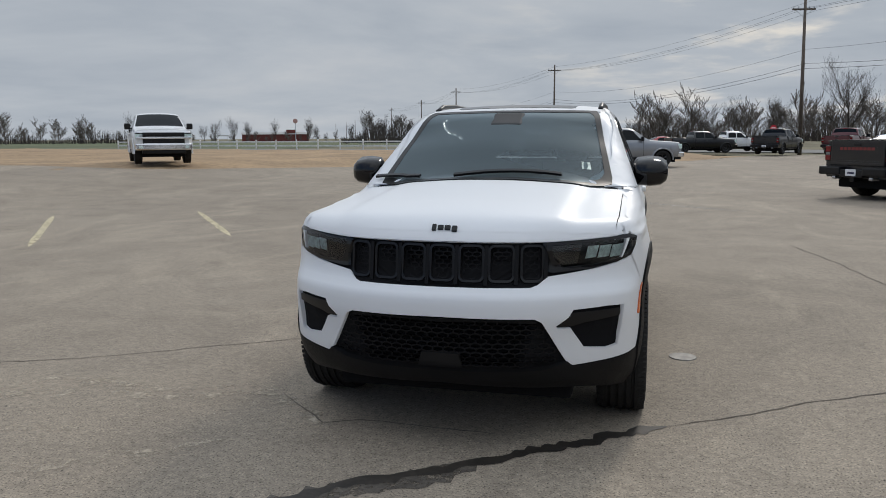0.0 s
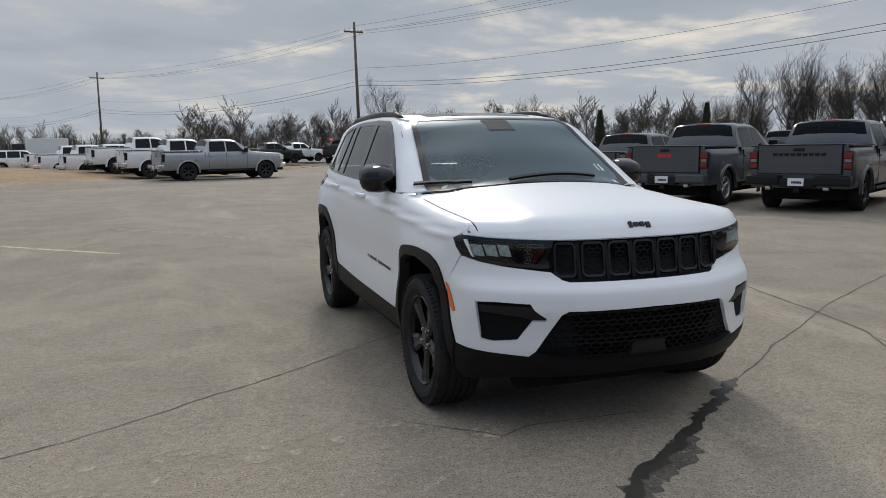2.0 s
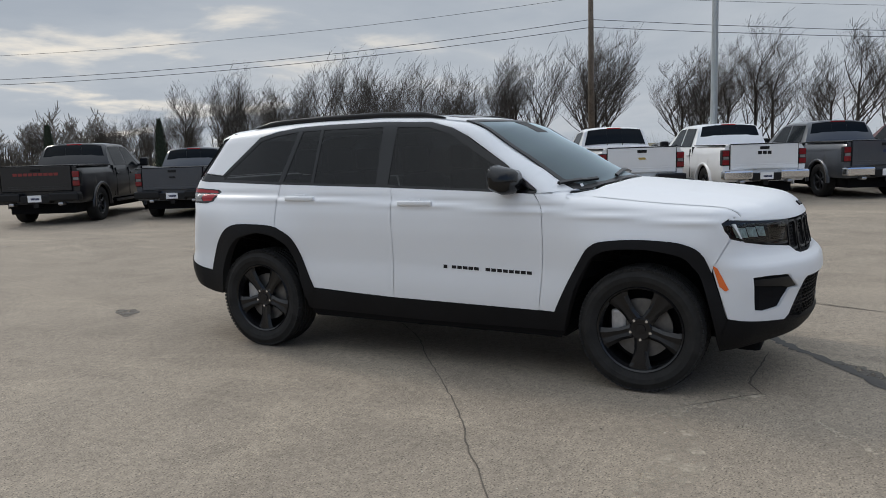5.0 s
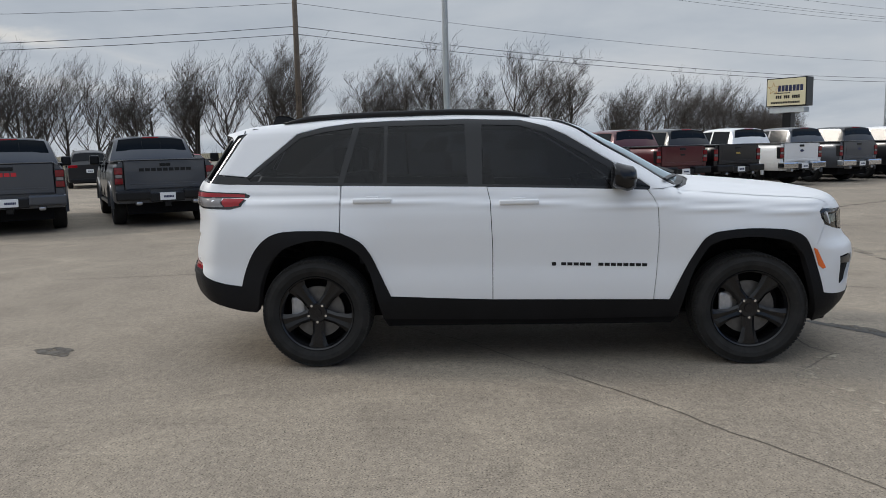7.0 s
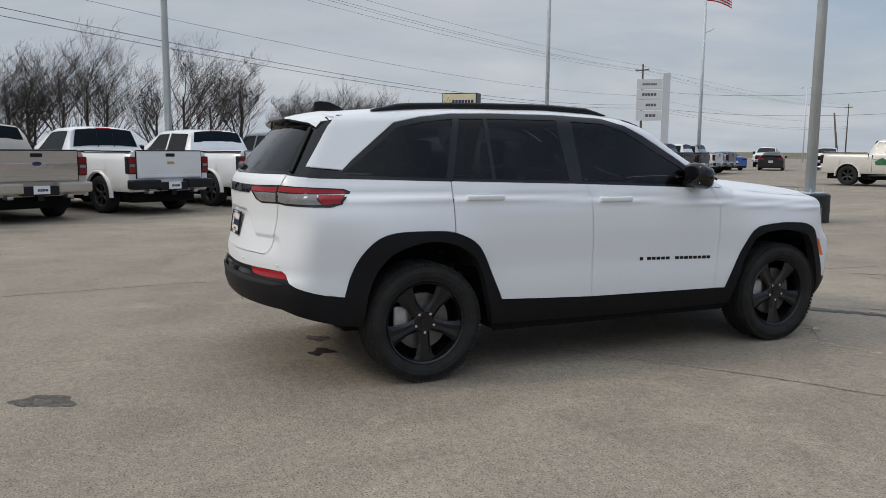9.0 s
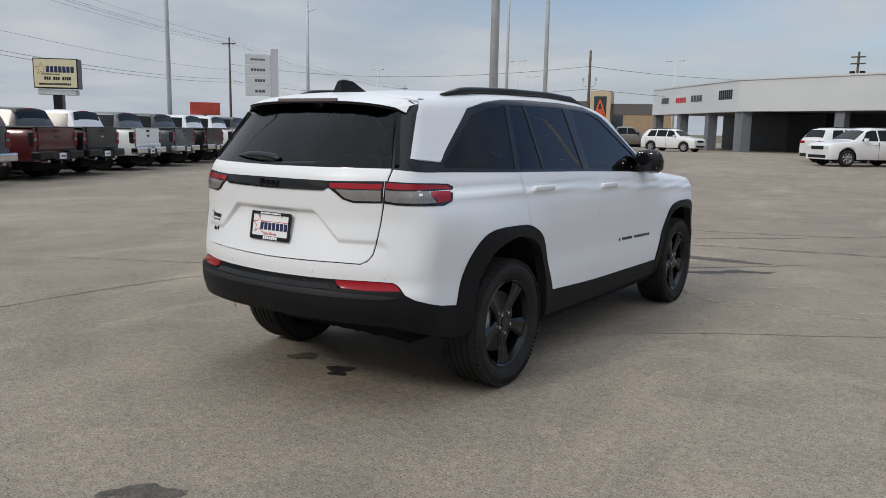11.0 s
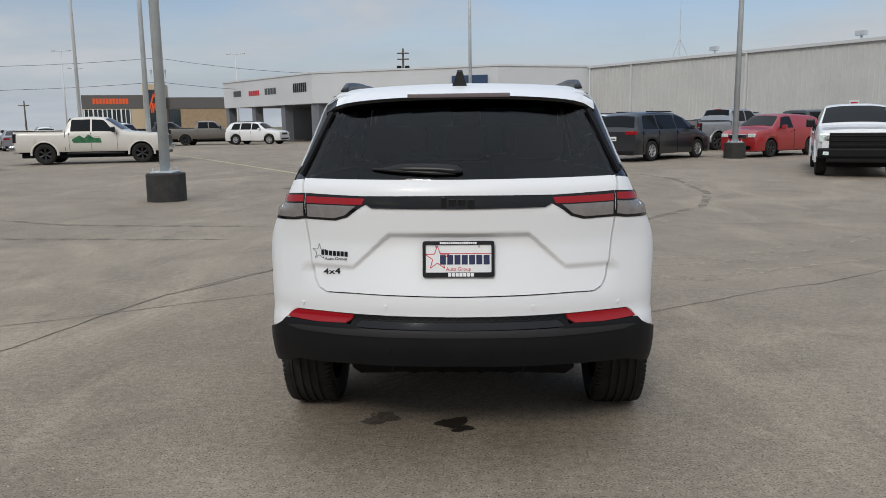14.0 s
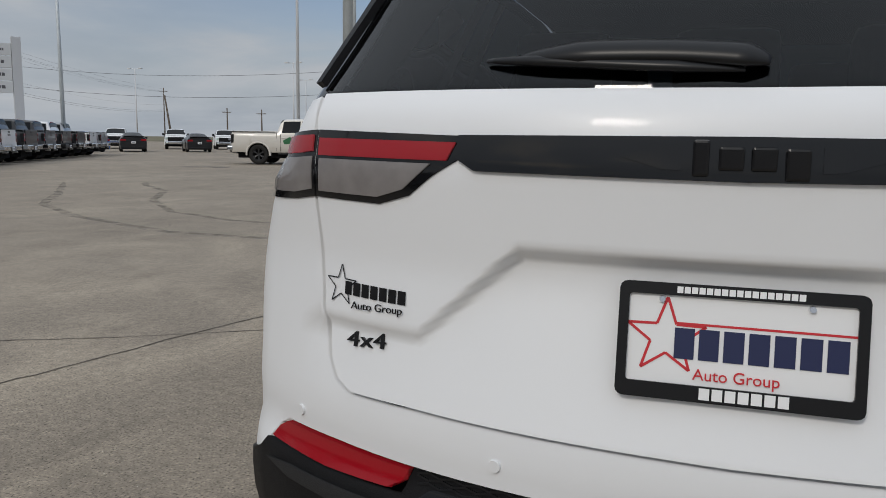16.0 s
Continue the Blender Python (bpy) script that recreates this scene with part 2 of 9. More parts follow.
def cyl(bm, a, b, r0, r1=None, seg=12, caps=True):
    """A tapered tube between two points."""
    a, b = Vector(a), Vector(b)
    d = b - a
    m = Matrix.Translation((a + b) / 2) @ d.to_track_quat("Z", "Y").to_matrix().to_4x4()
    return bmesh.ops.create_cone(bm, cap_ends=caps, segments=seg, radius1=r0, radius2=r0 if r1 is None else r1, depth=d.length, matrix=m)["verts"]


def lathe(bm, profile, seg=40, axis="x", centre=(0, 0, 0), closed=False):
    """Turns a profile of (along, radius) round an axis."""
    rings = []
    for a, r in profile:
        ring = []
        for k in range(seg):
            t = 2 * math.pi * k / seg
            p = (a, r * math.cos(t), r * math.sin(t)) if axis == "x" else (r * math.cos(t), r * math.sin(t), a)
            ring.append(bm.verts.new(Vector(p) + Vector(centre)))
        rings.append(ring)
    pairs = list(zip(rings, rings[1:])) + ([(rings[-1], rings[0])] if closed else [])
    for r0, r1 in pairs:
        for k in range(seg):
            bm.faces.new((r0[k], r0[(k + 1) % seg], r1[(k + 1) % seg], r1[k]))
    return rings


def prism(bm, poly, lo, hi, to3):
    """A flat polygon drawn out from lo to hi; to3(u, v, w) gives the place."""
    a = [bm.verts.new(to3(u, v, lo)) for u, v in poly]
    b = [bm.verts.new(to3(u, v, hi)) for u, v in poly]
    bm.faces.new(a)
    bm.faces.new(list(reversed(b)))
    for k in range(len(poly)):
        n = (k + 1) % len(poly)
        bm.faces.new((a[n], a[k], b[k], b[n]))


def tidy(bm):
    bmesh.ops.recalc_face_normals(bm, faces=bm.faces)
    return bm


def smooth_curve(points, sigma=0.04):
    """A smoothed curve through (u, v) points, as a function of arrays."""
    pts = sorted(points)
    us = np.linspace(pts[0][0] - 0.5, pts[-1][0] + 0.5, 1200)
    vs = np.interp(us, [p[0] for p in pts], [p[1] for p in pts])
    n = max(1, int(4 * sigma / (us[1] - us[0])))
    ker = np.exp(-0.5 * (np.arange(-n, n + 1) * (us[1] - us[0]) / max(sigma, 1e-6)) ** 2)
    ker /= ker.sum()
    vs = np.convolve(np.pad(vs, n, mode="edge"), ker, mode="valid")
    return lambda u: np.interp(u, us, vs)


def smax(a, b, k):
    h = np.clip(0.5 + 0.5 * (a - b) / k, 0, 1)
    return b * (1 - h) + a * h + k * h * (1 - h)


def sstep(a, b, x):
    t = np.clip((x - a) / (b - a), 0, 1)
    return t * t * (3 - 2 * t)

# ---- ground ----


def sheet(name, poly, z, material, label, thick=0.0, category="ground"):
    bm = bmesh.new()
    f = bm.faces.new([bm.verts.new((x, y, z)) for x, y in poly])
    if f.normal.z < 0:
        f.normal_flip()
    bm.normal_update()
    if bm.faces[:][0].normal.z < 0:
        bmesh.ops.reverse_faces(bm, faces=bm.faces[:])
    if thick:
        r = bmesh.ops.extrude_face_region(bm, geom=bm.faces[:])
        bmesh.ops.translate(bm, verts=[g for g in r["geom"] if isinstance(g, bmesh.types.BMVert)], vec=(0, 0, -thick))
        tidy(bm)
    return tagged(part(name, bm, material), label, category, kind="structure")


def nodes_of(name):
    m = bpy.data.materials.new(name)
    m.use_nodes = True
    return m, m.node_tree, m.node_tree.nodes["Principled BSDF"]


def concrete_material():
    m, nt, b = nodes_of("worn_concrete")
    N = nt.nodes.new
    tcn = N("ShaderNodeTexCoord")

    def noise_(scale, detail, rough, distort=0.0, stretch=None):
        n = N("ShaderNodeTexNoise")
        n.inputs["Scale"].default_value, n.inputs["Detail"].default_value = scale, detail
        n.inputs["Roughness"].default_value, n.inputs["Distortion"].default_value = rough, distort
        if stretch:
            mp = N("ShaderNodeMapping")
            mp.inputs["Scale"].default_value = stretch
            nt.links.new(tcn.outputs["Object"], mp.inputs["Vector"])
            nt.links.new(mp.outputs[0], n.inputs["Vector"])
        else:
            nt.links.new(tcn.outputs["Object"], n.inputs["Vector"])
        return n.outputs["Fac"]

    def ramp(fac, stops):
        r = N("ShaderNodeValToRGB")
        el = r.color_ramp.elements
        el[0].position, el[0].color = stops[0][0], (*stops[0][1], 1)
        el[1].position, el[1].color = stops[-1][0], (*stops[-1][1], 1)
        for p, c in stops[1:-1]:
            el.new(p).color = (*c, 1)
        nt.links.new(fac, r.inputs[0])
        return r.outputs[0]

    def mix(a, b_, fac, mode="MIX"):
        x = N("ShaderNodeMix")
        x.data_type, x.blend_type = "RGBA", mode
        for s, v in (("A", a), ("B", b_)):
            if isinstance(v, tuple):
                x.inputs[s].default_value = (*v, 1)
            else:
                nt.links.new(v, x.inputs[s])
        if isinstance(fac, float):
            x.inputs["Factor"].default_value = fac
        else:
            nt.links.new(fac, x.inputs["Factor"])
        return x.outputs["Result"]

    base = ramp(noise_(0.16, 6, 0.62, 0.6), [(0.30, (0.232, 0.194, 0.151)), (0.50, (0.268, 0.225, 0.176)), (0.72, (0.312, 0.264, 0.207))])
    mid = ramp(noise_(1.3, 8, 0.72, 0.5), [(0.28, (0.79, 0.785, 0.78)), (0.50, (1, 1, 1)), (0.74, (1.18, 1.175, 1.16))])
    c = mix(base, mid, 1.0, "MULTIPLY")
    sand = ramp(noise_(0.55, 6, 0.7, 1.2, (1.0, 0.45, 1.0)), [(0.52, (0, 0, 0)), (0.68, (0.75, 0.75, 0.75))])
    c = mix(c, (0.375, 0.315, 0.241), sand)
    speck = ramp(noise_(95, 2, 0.5), [(0.32, (0.36, 0.35, 0.34)), (0.43, (0.97, 0.97, 0.97)), (0.58, (1, 1, 1)), (0.70, (1.5, 1.48, 1.42))])
    c = mix(c, speck, 1.0, "MULTIPLY")
    fine_ = ramp(noise_(22, 6, 0.75), [(0.30, (0.68, 0.68, 0.68)), (0.7, (1.26, 1.26, 1.26))])
    c = mix(c, fine_, 1.0, "MULTIPLY")
    nt.links.new(c, b.inputs["Base Color"])
    b.inputs["Roughness"].default_value = 0.85
    b.inputs["Specular IOR Level"].default_value = 0.35
    bp = N("ShaderNodeBump")
    bp.inputs["Strength"].default_value, bp.inputs["Distance"].default_value = 0.35, 0.006
    nt.links.new(noise_(60, 4, 0.7), bp.inputs["Height"])
    nt.links.new(bp.outputs[0], b.inputs["Normal"])
    return m


CONCRETE = concrete_material()
FIELD = mat("dry_field", (0.13, 0.115, 0.062), 0.95, vary=0.35, scale=0.05, grain=0.3, grain_scale=1.2, dirt=(0.16, 0.12, 0.075), dirt_amount=0.7)
GREEN = mat("winter_wheat", (0.085, 0.100, 0.042), 0.95, vary=0.3, scale=0.06, grain=0.3, grain_scale=2.0)
DIRT = mat("sandy_dirt", (0.31, 0.21, 0.118), 0.95, vary=0.25, scale=0.3, grain=0.25, grain_scale=5, bump=0.6, bump_scale=6)
ASPHALT = mat("pale_road", (0.17, 0.165, 0.155), 0.9, vary=0.15, scale=0.3, grain=0.15, grain_scale=30)
LINE_PAINT = mat("faded_line_paint", (0.55, 0.47, 0.30), 0.8, vary=0.2, scale=3, grain=0.3, grain_scale=25, dirt=(0.30, 0.27, 0.22), dirt_amount=0.8)
LINE_WHITE = mat("worn_white_paint", (0.42, 0.40, 0.36), 0.8, vary=0.2, scale=3, grain=0.3, grain_scale=25, dirt=(0.30, 0.27, 0.22), dirt_amount=0.9)
JOINT = mat("joint_dark", (0.15, 0.128, 0.104), 0.95, vary=0.3, scale=8)
CRACK = mat("crack_dark", (0.105, 0.088, 0.070), 0.95, vary=0.3, scale=8)
WET = mat("oily_damp", (0.026, 0.021, 0.016), 0.6, vary=0.4, scale=6, grain=0.3, grain_scale=40)
STAIN = mat("oil_stain", (0.085, 0.072, 0.058), 0.7, vary=0.3, scale=10, grain=0.3, grain_scale=50)


def rise(x, y):
    """Height of the lot, which climbs a little towards its north-west edge."""
    d = -0.9 * x + 0.35 * y
    return float(0.60 * sstep(13.5, 23, d) * sstep(52, 32, y) + 0.22 * sstep(10, 40, -y) * sstep(40, 5, abs(x)))


sheet("ground", [(-2500, -2500), (2500, -2500), (2500, 2500), (-2500, 2500)], -0.22, FIELD, "dry winter field reaching the horizon")
LOT = [(-110, -140), (140, -140), (140, -20), (44, 28), (24, 60), (10, 58), (4, 44), (-3, 35), (-7.1, 30.2), (-9.0, 27.2), (-11.9, 22.9), (-14.6, 18.9), (-15.9, 17.4), (-32, 16.9), (-110, 28)]
bm = bmesh.new()
bm.faces.new([bm.verts.new((x, y, 0)) for x, y in LOT])
for axis, no in ((0, (1, 0, 0)), (1, (0, 1, 0))):
    for k in range(-68, 68, 4):
        bmesh.ops.bisect_plane(bm, geom=bm.verts[:] + bm.edges[:] + bm.faces[:], plane_co=Vector(no) * (k + 0.011), plane_no=no, dist=1e-5)
bmesh.ops.recalc_face_normals(bm, faces=bm.faces)
bm.normal_update()
if sum(f.normal.z for f in bm.faces) < 0:
    bmesh.ops.reverse_faces(bm, faces=bm.faces[:])
edge_lot = [e for e in bm.edges if e.is_boundary]
r = bmesh.ops.extrude_edge_only(bm, edges=edge_lot)
low_v = {v for v in r["geom"] if isinstance(v, bmesh.types.BMVert)}
for v in bm.verts:
    v.co.z = rise(v.co.x, v.co.y) - (0.9 if v in low_v else 0)
tagged(part("pavement", bm, CONCRETE, smooth=False), "worn sandy concrete of the car lot", "pavement", kind="structure")


def ribbon(name, pts, width, material, label, category="crack", z=0.003, jitter=0.3, seed=1, fray=0.5, step=0.12, kind="structure"):
    """A thin uneven strip along a bent line on the ground."""
    rnd = random.Random(seed)
    line = []
    for (x0, y0), (x1, y1) in zip(pts, pts[1:]):
        n = max(2, int(math.hypot(x1 - x0, y1 - y0) / step))
        line += [(x0 + (x1 - x0) * k / n, y0 + (y1 - y0) * k / n) for k in range(n)]
    line.append(pts[-1])
    bm = bmesh.new()
    prev, off = None, 0.0
    for k, (x, y) in enumerate(line):
        a, b = line[max(k - 1, 0)], line[min(k + 1, len(line) - 1)]
        t = Vector((b[0] - a[0], b[1] - a[1])).normalized()
        s = Vector((-t.y, t.x))
        off = 0.7 * off + rnd.uniform(-1, 1) * jitter * width
        w0, w1 = width / 2 * (1 + fray * rnd.uniform(-1, 1)), width / 2 * (1 + fray * rnd.uniform(-1, 1))
        end = min(1, 0.15 + min(k, len(line) - 1 - k) / 4)
        c = Vector((x, y)) + s * off
        ring = [bm.verts.new((*(c + s * w0 * end), rise(x, y) + z)), bm.verts.new((*(c - s * w1 * end), rise(x, y) + z))]
        if prev:
            bm.faces.new((prev[0], prev[1], ring[1], ring[0]))
        prev = ring
    bm.normal_update()
    for f in bm.faces:
        if f.normal.z < 0:
            f.normal_flip()
    return tagged(part(name, bm, material), label, category, kind=kind)


def blot(x, y, r, material, label, seed=1, stretch=1.0, turn=0.0, z=0.004):
    """A stain with an uneven outline."""
    rnd = random.Random(seed)
    bm = bmesh.new()
    n = 26
    ph = [rnd.uniform(0, 6.28) for _ in range(5)]
    vs_ = []
    for k in range(n):
        a = 2 * math.pi * k / n
        rr = r * (1 + 0.16 * math.sin(2 * a + ph[0]) + 0.13 * math.sin(3 * a + ph[1]) + 0.10 * math.sin(5 * a + ph[2]) + 0.10 * rnd.uniform(-1, 1))
        u, v = rr * math.cos(a) * stretch, rr * math.sin(a)
        vs_.append(bm.verts.new((x + u * math.cos(turn) - v * math.sin(turn), y + u * math.sin(turn) + v * math.cos(turn), rise(x, y) + z)))
    bm.faces.new(vs_)
    return tagged(part("stain", bm, material), label, "stain", kind="structure")




def patchy(m, lo, hi, scale=9.0):
    """Lets the ground show through a thin layer in uneven patches."""
    nt = m.node_tree
    b = nt.nodes["Principled BSDF"]
    tcn, n = nt.nodes.new("ShaderNodeTexCoord"), nt.nodes.new("ShaderNodeTexNoise")
    n.inputs["Scale"].default_value, n.inputs["Detail"].default_value, n.inputs["Roughness"].default_value = scale, 6, 0.7
    r = nt.nodes.new("ShaderNodeMapRange")
    r.inputs["From Min"].default_value, r.inputs["From Max"].default_value = lo, hi
    nt.links.new(tcn.outputs["Object"], n.inputs["Vector"])
    nt.links.new(n.outputs["Fac"], r.inputs["Value"])
    nt.links.new(r.outputs[0], b.inputs["Alpha"])
    return m


SAND = patchy(mat("pale_sand", (0.42, 0.36, 0.28), 0.95, vary=0.15, scale=3, grain=0.2, grain_scale=50), 0.44, 0.66, 7)
MARK = patchy(mat("tyre_mark", (0.175, 0.152, 0.125), 0.9, vary=0.2, scale=2, grain=0.15, grain_scale=40), 0.40, 0.80, 3)
patchy(STAIN, 0.33, 0.52, 14)
patchy(LINE_WHITE, 0.36, 0.60, 10)
patchy(LINE_PAINT, 0.30, 0.50, 10)
ribbon("wet_crack", [(-1.30, -3.62), (-0.86, -3.31), (-0.50, -3.00), (-0.36, -2.80), (-0.03, -2.60), (0.20, -2.40), (0.37, -2.275), (0.535, -2.14), (0.70, -2.02), (0.87, -1.90), (1.06, -1.75)], 0.075, WET, "dark damp crack in the concrete", fray=0.6, jitter=0.16, seed=3, step=0.04)
ribbon("wet_crack", [(-1.35, -3.68), (-0.80, -3.26), (-0.25, -2.78), (0.20, -2.42)], 0.15, STAIN, "brown damp edge along a crack", z=0.0022, seed=8, step=0.05)
ribbon("crack", [(1.05, -1.76), (1.21, -1.657), (1.516, -1.473), (1.848, -1.211), (2.30, -0.927), (3.4, -0.2), (5.5, 0.9)], 0.010, CRACK, "thin crack in the concrete", seed=4, jitter=0.8, step=0.07)
ribbon("crack", [(-6.2, -3.55), (-4.4, -2.35), (-3.33, -1.60), (-2.81, -1.37), (-2.36, -1.06), (-2.12, -0.90), (-1.71, -0.64), (-1.40, -0.40), (-0.98, -0.08), (-0.2, 0.5), (0.8, 1.6)], 0.008, CRACK, "thin crack in the concrete", seed=5, jitter=1.0, step=0.06)
ribbon("crack", [(-1.134, -1.712), (-0.93, -1.914), (-0.70, -2.12), (-0.523, -2.03), (-0.22, -2.04), (0.283, -2.054)], 0.010, CRACK, "thin crack in the concrete", seed=6, jitter=0.8, step=0.06)
ribbon("crack", [(2.94, 5.63), (3.20, 4.0), (3.34, 2.6), (3.31, 1.34), (3.25, 0.75), (3.10, 0.15), (2.98, -0.50), (2.77, -1.18), (2.12, -2.33), (1.7, -3.6), (1.4, -6.5)], 0.013, CRACK, "thin crack in the concrete", seed=7, jitter=0.8, step=0.07)
ribbon("crack", [(2.75, -1.20), (2.60, -1.58), (2.40, -1.95), (2.13, -2.39), (1.9, -2.9)], 0.010, CRACK, "thin crack in the concrete", seed=9, jitter=0.8, step=0.07)
ribbon("crack", [(-0.244, -3.106), (-0.661, -3.487), (-1.09, -3.95), (-1.6, -4.5)], 0.020, CRACK, "short dark crack in the concrete", seed=17, jitter=0.5, step=0.06)
ribbon("crack", [(1.3, -4.9), (0.60, -5.50), (-0.33, -6.37), (-1.1, -7.1)], 0.026, CRACK, "short dark crack in the concrete", seed=18, jitter=0.5, step=0.08)
ribbon("joint", [(-14, -6.6), (-4, -5.9), (-0.26, -6.59), (3, -6.2), (16, -5.2)], 0.012, JOINT, "joint between concrete slabs", seed=10, jitter=0.5)
ribbon("joint", [(4.1, -13.2), (2.6, -14.6), (-3, -17), (-12, -20)], 0.02, JOINT, "joint between concrete slabs", seed=11, jitter=0.5)
ribbon("joint", [(-22, 13), (-9, 14.4), (2, 17.2), (6, 21)], 0.03, JOINT, "joint between concrete slabs", seed=12, jitter=0.5)
ribbon("sand_streak", [(-3.9, -2.7), (-2.83, -2.06), (-2.67, -1.77), (-2.27, -1.757), (-1.83, -1.82), (-1.41, -1.61), (-1.13, -1.69)], 0.075, SAND, "pale streak of sand on the concrete", seed=13, jitter=0.2, z=0.0025, step=0.05)
ribbon("sand_streak", [(-2.26, -1.92), (-1.90, -1.96), (-1.56, -1.89), (-1.28, -1.73), (-1.05, -1.80), (-0.66, -2.14)], 0.10, SAND, "pale streak of sand on the concrete", seed=14, jitter=0.2, z=0.0026, step=0.05)
ribbon("sand_streak", [(-3.3, -2.55), (-2.75, -2.20), (-2.26, -1.95)], 0.14, SAND, "pale streak of sand on the concrete", seed=19, jitter=0.2, z=0.0024, step=0.06)
ribbon("sand_streak", [(-1.1, -2.43), (-1.77, -2.97), (-2.47, -2.96), (-3.0, -2.78), (-4.04, -4.08), (-6, -5)], 0.09, SAND, "pale streak of sand on the concrete", seed=15, jitter=0.25, z=0.0025, step=0.08)
for k, pts in enumerate(([(-1.84, -1.94), (-2.30, -1.79), (-3.0, -2.27), (-3.68, -2.51), (-4.57, -3.0)], [(-2.2, -3.05), (-3.04, -3.24), (-3.87, -3.41), (-5.3, -4.48)], [(-1.9, -2.5), (-2.9, -2.7), (-4.2, -3.2)])):
    ribbon("sand_streak", pts, 0.12, SAND, "pale dusty streak on the concrete", seed=40 + k, jitter=0.15, z=0.0023, step=0.08)
for k, pts in enumerate(([(14.2, -14), (12.9, -12.4), (11.29, -11.08), (9.9, -8.83), (8.12, -7.08), (6.55, -6.34), (3.0, -5.9)], [(15.5, -12.5), (12.63, -9.34), (10.94, -7.23), (8.8, -5.75), (6.47, -4.77), (3.0, -4.6)],
                         [(-2.6, -17), (-3.4, -14.67), (-3.56, -11.77), (-2.92, -9.09), (-1.4, -7.5), (1, -6.6)], [(-4.6, -17.5), (-5.27, -14.84), (-5.0, -11.02), (-4.1, -8.32), (-2.17, -5.81), (1, -4.9)])):
    ribbon("tyre_mark", pts, 0.16, MARK, "faint curved tyre mark on the concrete", "tyre mark", z=0.002, jitter=0.08, fray=0.25, seed=20 + k, step=0.3)
for k, (a, b) in enumerate((((-10.4, 7.15), (-7.45, 3.25)), ((-8.0, 8.5), (-5.22, 4.92)), ((-5.76, 8.9), (-2.95, 6.2)), ((-3.73, 10.45), (-1.05, 7.45)), ((-1.77, 11.82), (1.02, 9.04)), ((0.2, 13.0), (3.06, 10.46)))):
    ribbon("parking_line", [a, b], 0.11, LINE_PAINT if k < 3 else LINE_WHITE, "worn painted parking line" if k >= 3 else "faded yellow parking line", "road marking", z=0.0035, jitter=0.03, fray=0.08, seed=30 + k, step=0.2)
ribbon("parking_line", [(-1.67, 7.83), (-0.6, 6.9)], 0.10, LINE_WHITE, "worn painted parking line", "road marking", z=0.0035, jitter=0.03, fray=0.1, seed=37)
ribbon("parking_line", [(17.9, -37.1), (4.47, -16.78)], 0.14, LINE_PAINT, "faded yellow parking line", "road marking", z=0.006, jitter=0.03, fray=0.1, seed=38, step=0.4)
blot(-0.43, 3.64, 0.12, STAIN, "dark oil stain on the concrete", 1, 1.35, 0.9)
blot(0.43, 1.81, 0.080, STAIN, "damp spot behind the parked car", 2, 1.2, 0.2)
blot(0.055, 1.87, 0.070, WET, "damp spot behind the parked car", 3, 1.1, 0.5)
blot(0.00, 1.95, 0.040, WET, "damp spot behind the parked car", 4, 1.3, 0.5)
blot(-0.62, -4.13, 0.12, STAIN, "dark oil stain on the concrete", 5, 4.5, 0.1)
blot(4.0, -12.9, 0.35, STAIN, "dark oil stain on the concrete", 6, 2.6, -0.9)
blot(17.7, -22.2, 0.5, STAIN, "dark oil stain on the concrete", 7, 2.0, 0.4)
bm = bmesh.new()
cyl(bm, (1.213, -0.40, -0.01), (1.213, -0.40, 0.006), 0.095, 0.090, 24)
tagged(part("drain_cover", bm, mat("worn_iron", (0.20, 0.19, 0.175), 0.6, 0.4, vary=0.3, scale=20)), "small round iron cover set in concrete", "drain cover", kind="structure")

# dirt strip, road and fields beyond the lot
def terrain_strip(name, poly, z, material, label, category, bumps=0.0, step=3.0, seed=1):
    bm = bmesh.new()
    bm.faces.new([bm.verts.new((x, y, 0)) for x, y in poly])
    xs, ys = [p[0] for p in poly], [p[1] for p in poly]
    for vals, no in ((xs, (1, 0, 0)), (ys, (0, 1, 0))):
        k = min(vals)
        while k < max(vals):
            bmesh.ops.bisect_plane(bm, geom=bm.verts[:] + bm.edges[:] + bm.faces[:], plane_co=Vector(no) * (k + 0.017), plane_no=no, dist=1e-5)
            k += step
    bmesh.ops.triangulate(bm, faces=[f for f in bm.faces if len(f.verts) > 4])
    for v in bm.verts:
        v.co.z = z(v.co.x, v.co.y) + bumps * noise.noise(Vector((v.co.x * 0.35, v.co.y * 0.35, seed)))
    bm.normal_update()
    for f in bm.faces:
        if f.normal.z < 0:
            f.normal_flip()
    return tagged(part(name, bm, material, smooth=True), label, category, kind="structure")


terrain_strip("dirt_verge", [(-120, 26), (-32, 15.4), (-15.9, 15.9), (-14.6, 17.4), (-11.9, 21.4), (-9.0, 25.7), (-7.1, 28.7), (-2, 34), (5, 46), (9, 57), (2, 66), (-19, 71), (-70, 84), (-120, 96)], lambda x, y: float(0.60 * sstep(13.5, 23, -0.9 * x + 0.35 * y) * (1 - 0.55 * sstep(25, 75, y)) - 0.05), DIRT, "bare sandy verge beside the lot", "ground", 0.16, 2.0)
terrain_strip("green_field", [(-420, 110), (-60, 95), (-45, 200), (-90, 420), (-420, 420)], lambda x, y: -0.19, GREEN, "green winter field", "ground", 0.0, 60)
terrain_strip("side_road", [(-260, 108), (-70, 92), (-18, 80), (8, 78), (60, 70), (60, 78), (6, 88), (-18, 90), (-70, 102), (-260, 122)], lambda x, y: float(0.16 * sstep(0, -20, x)) - 0.14, ASPHALT, "pale side road beyond the lot", "road", 0.0, 20)
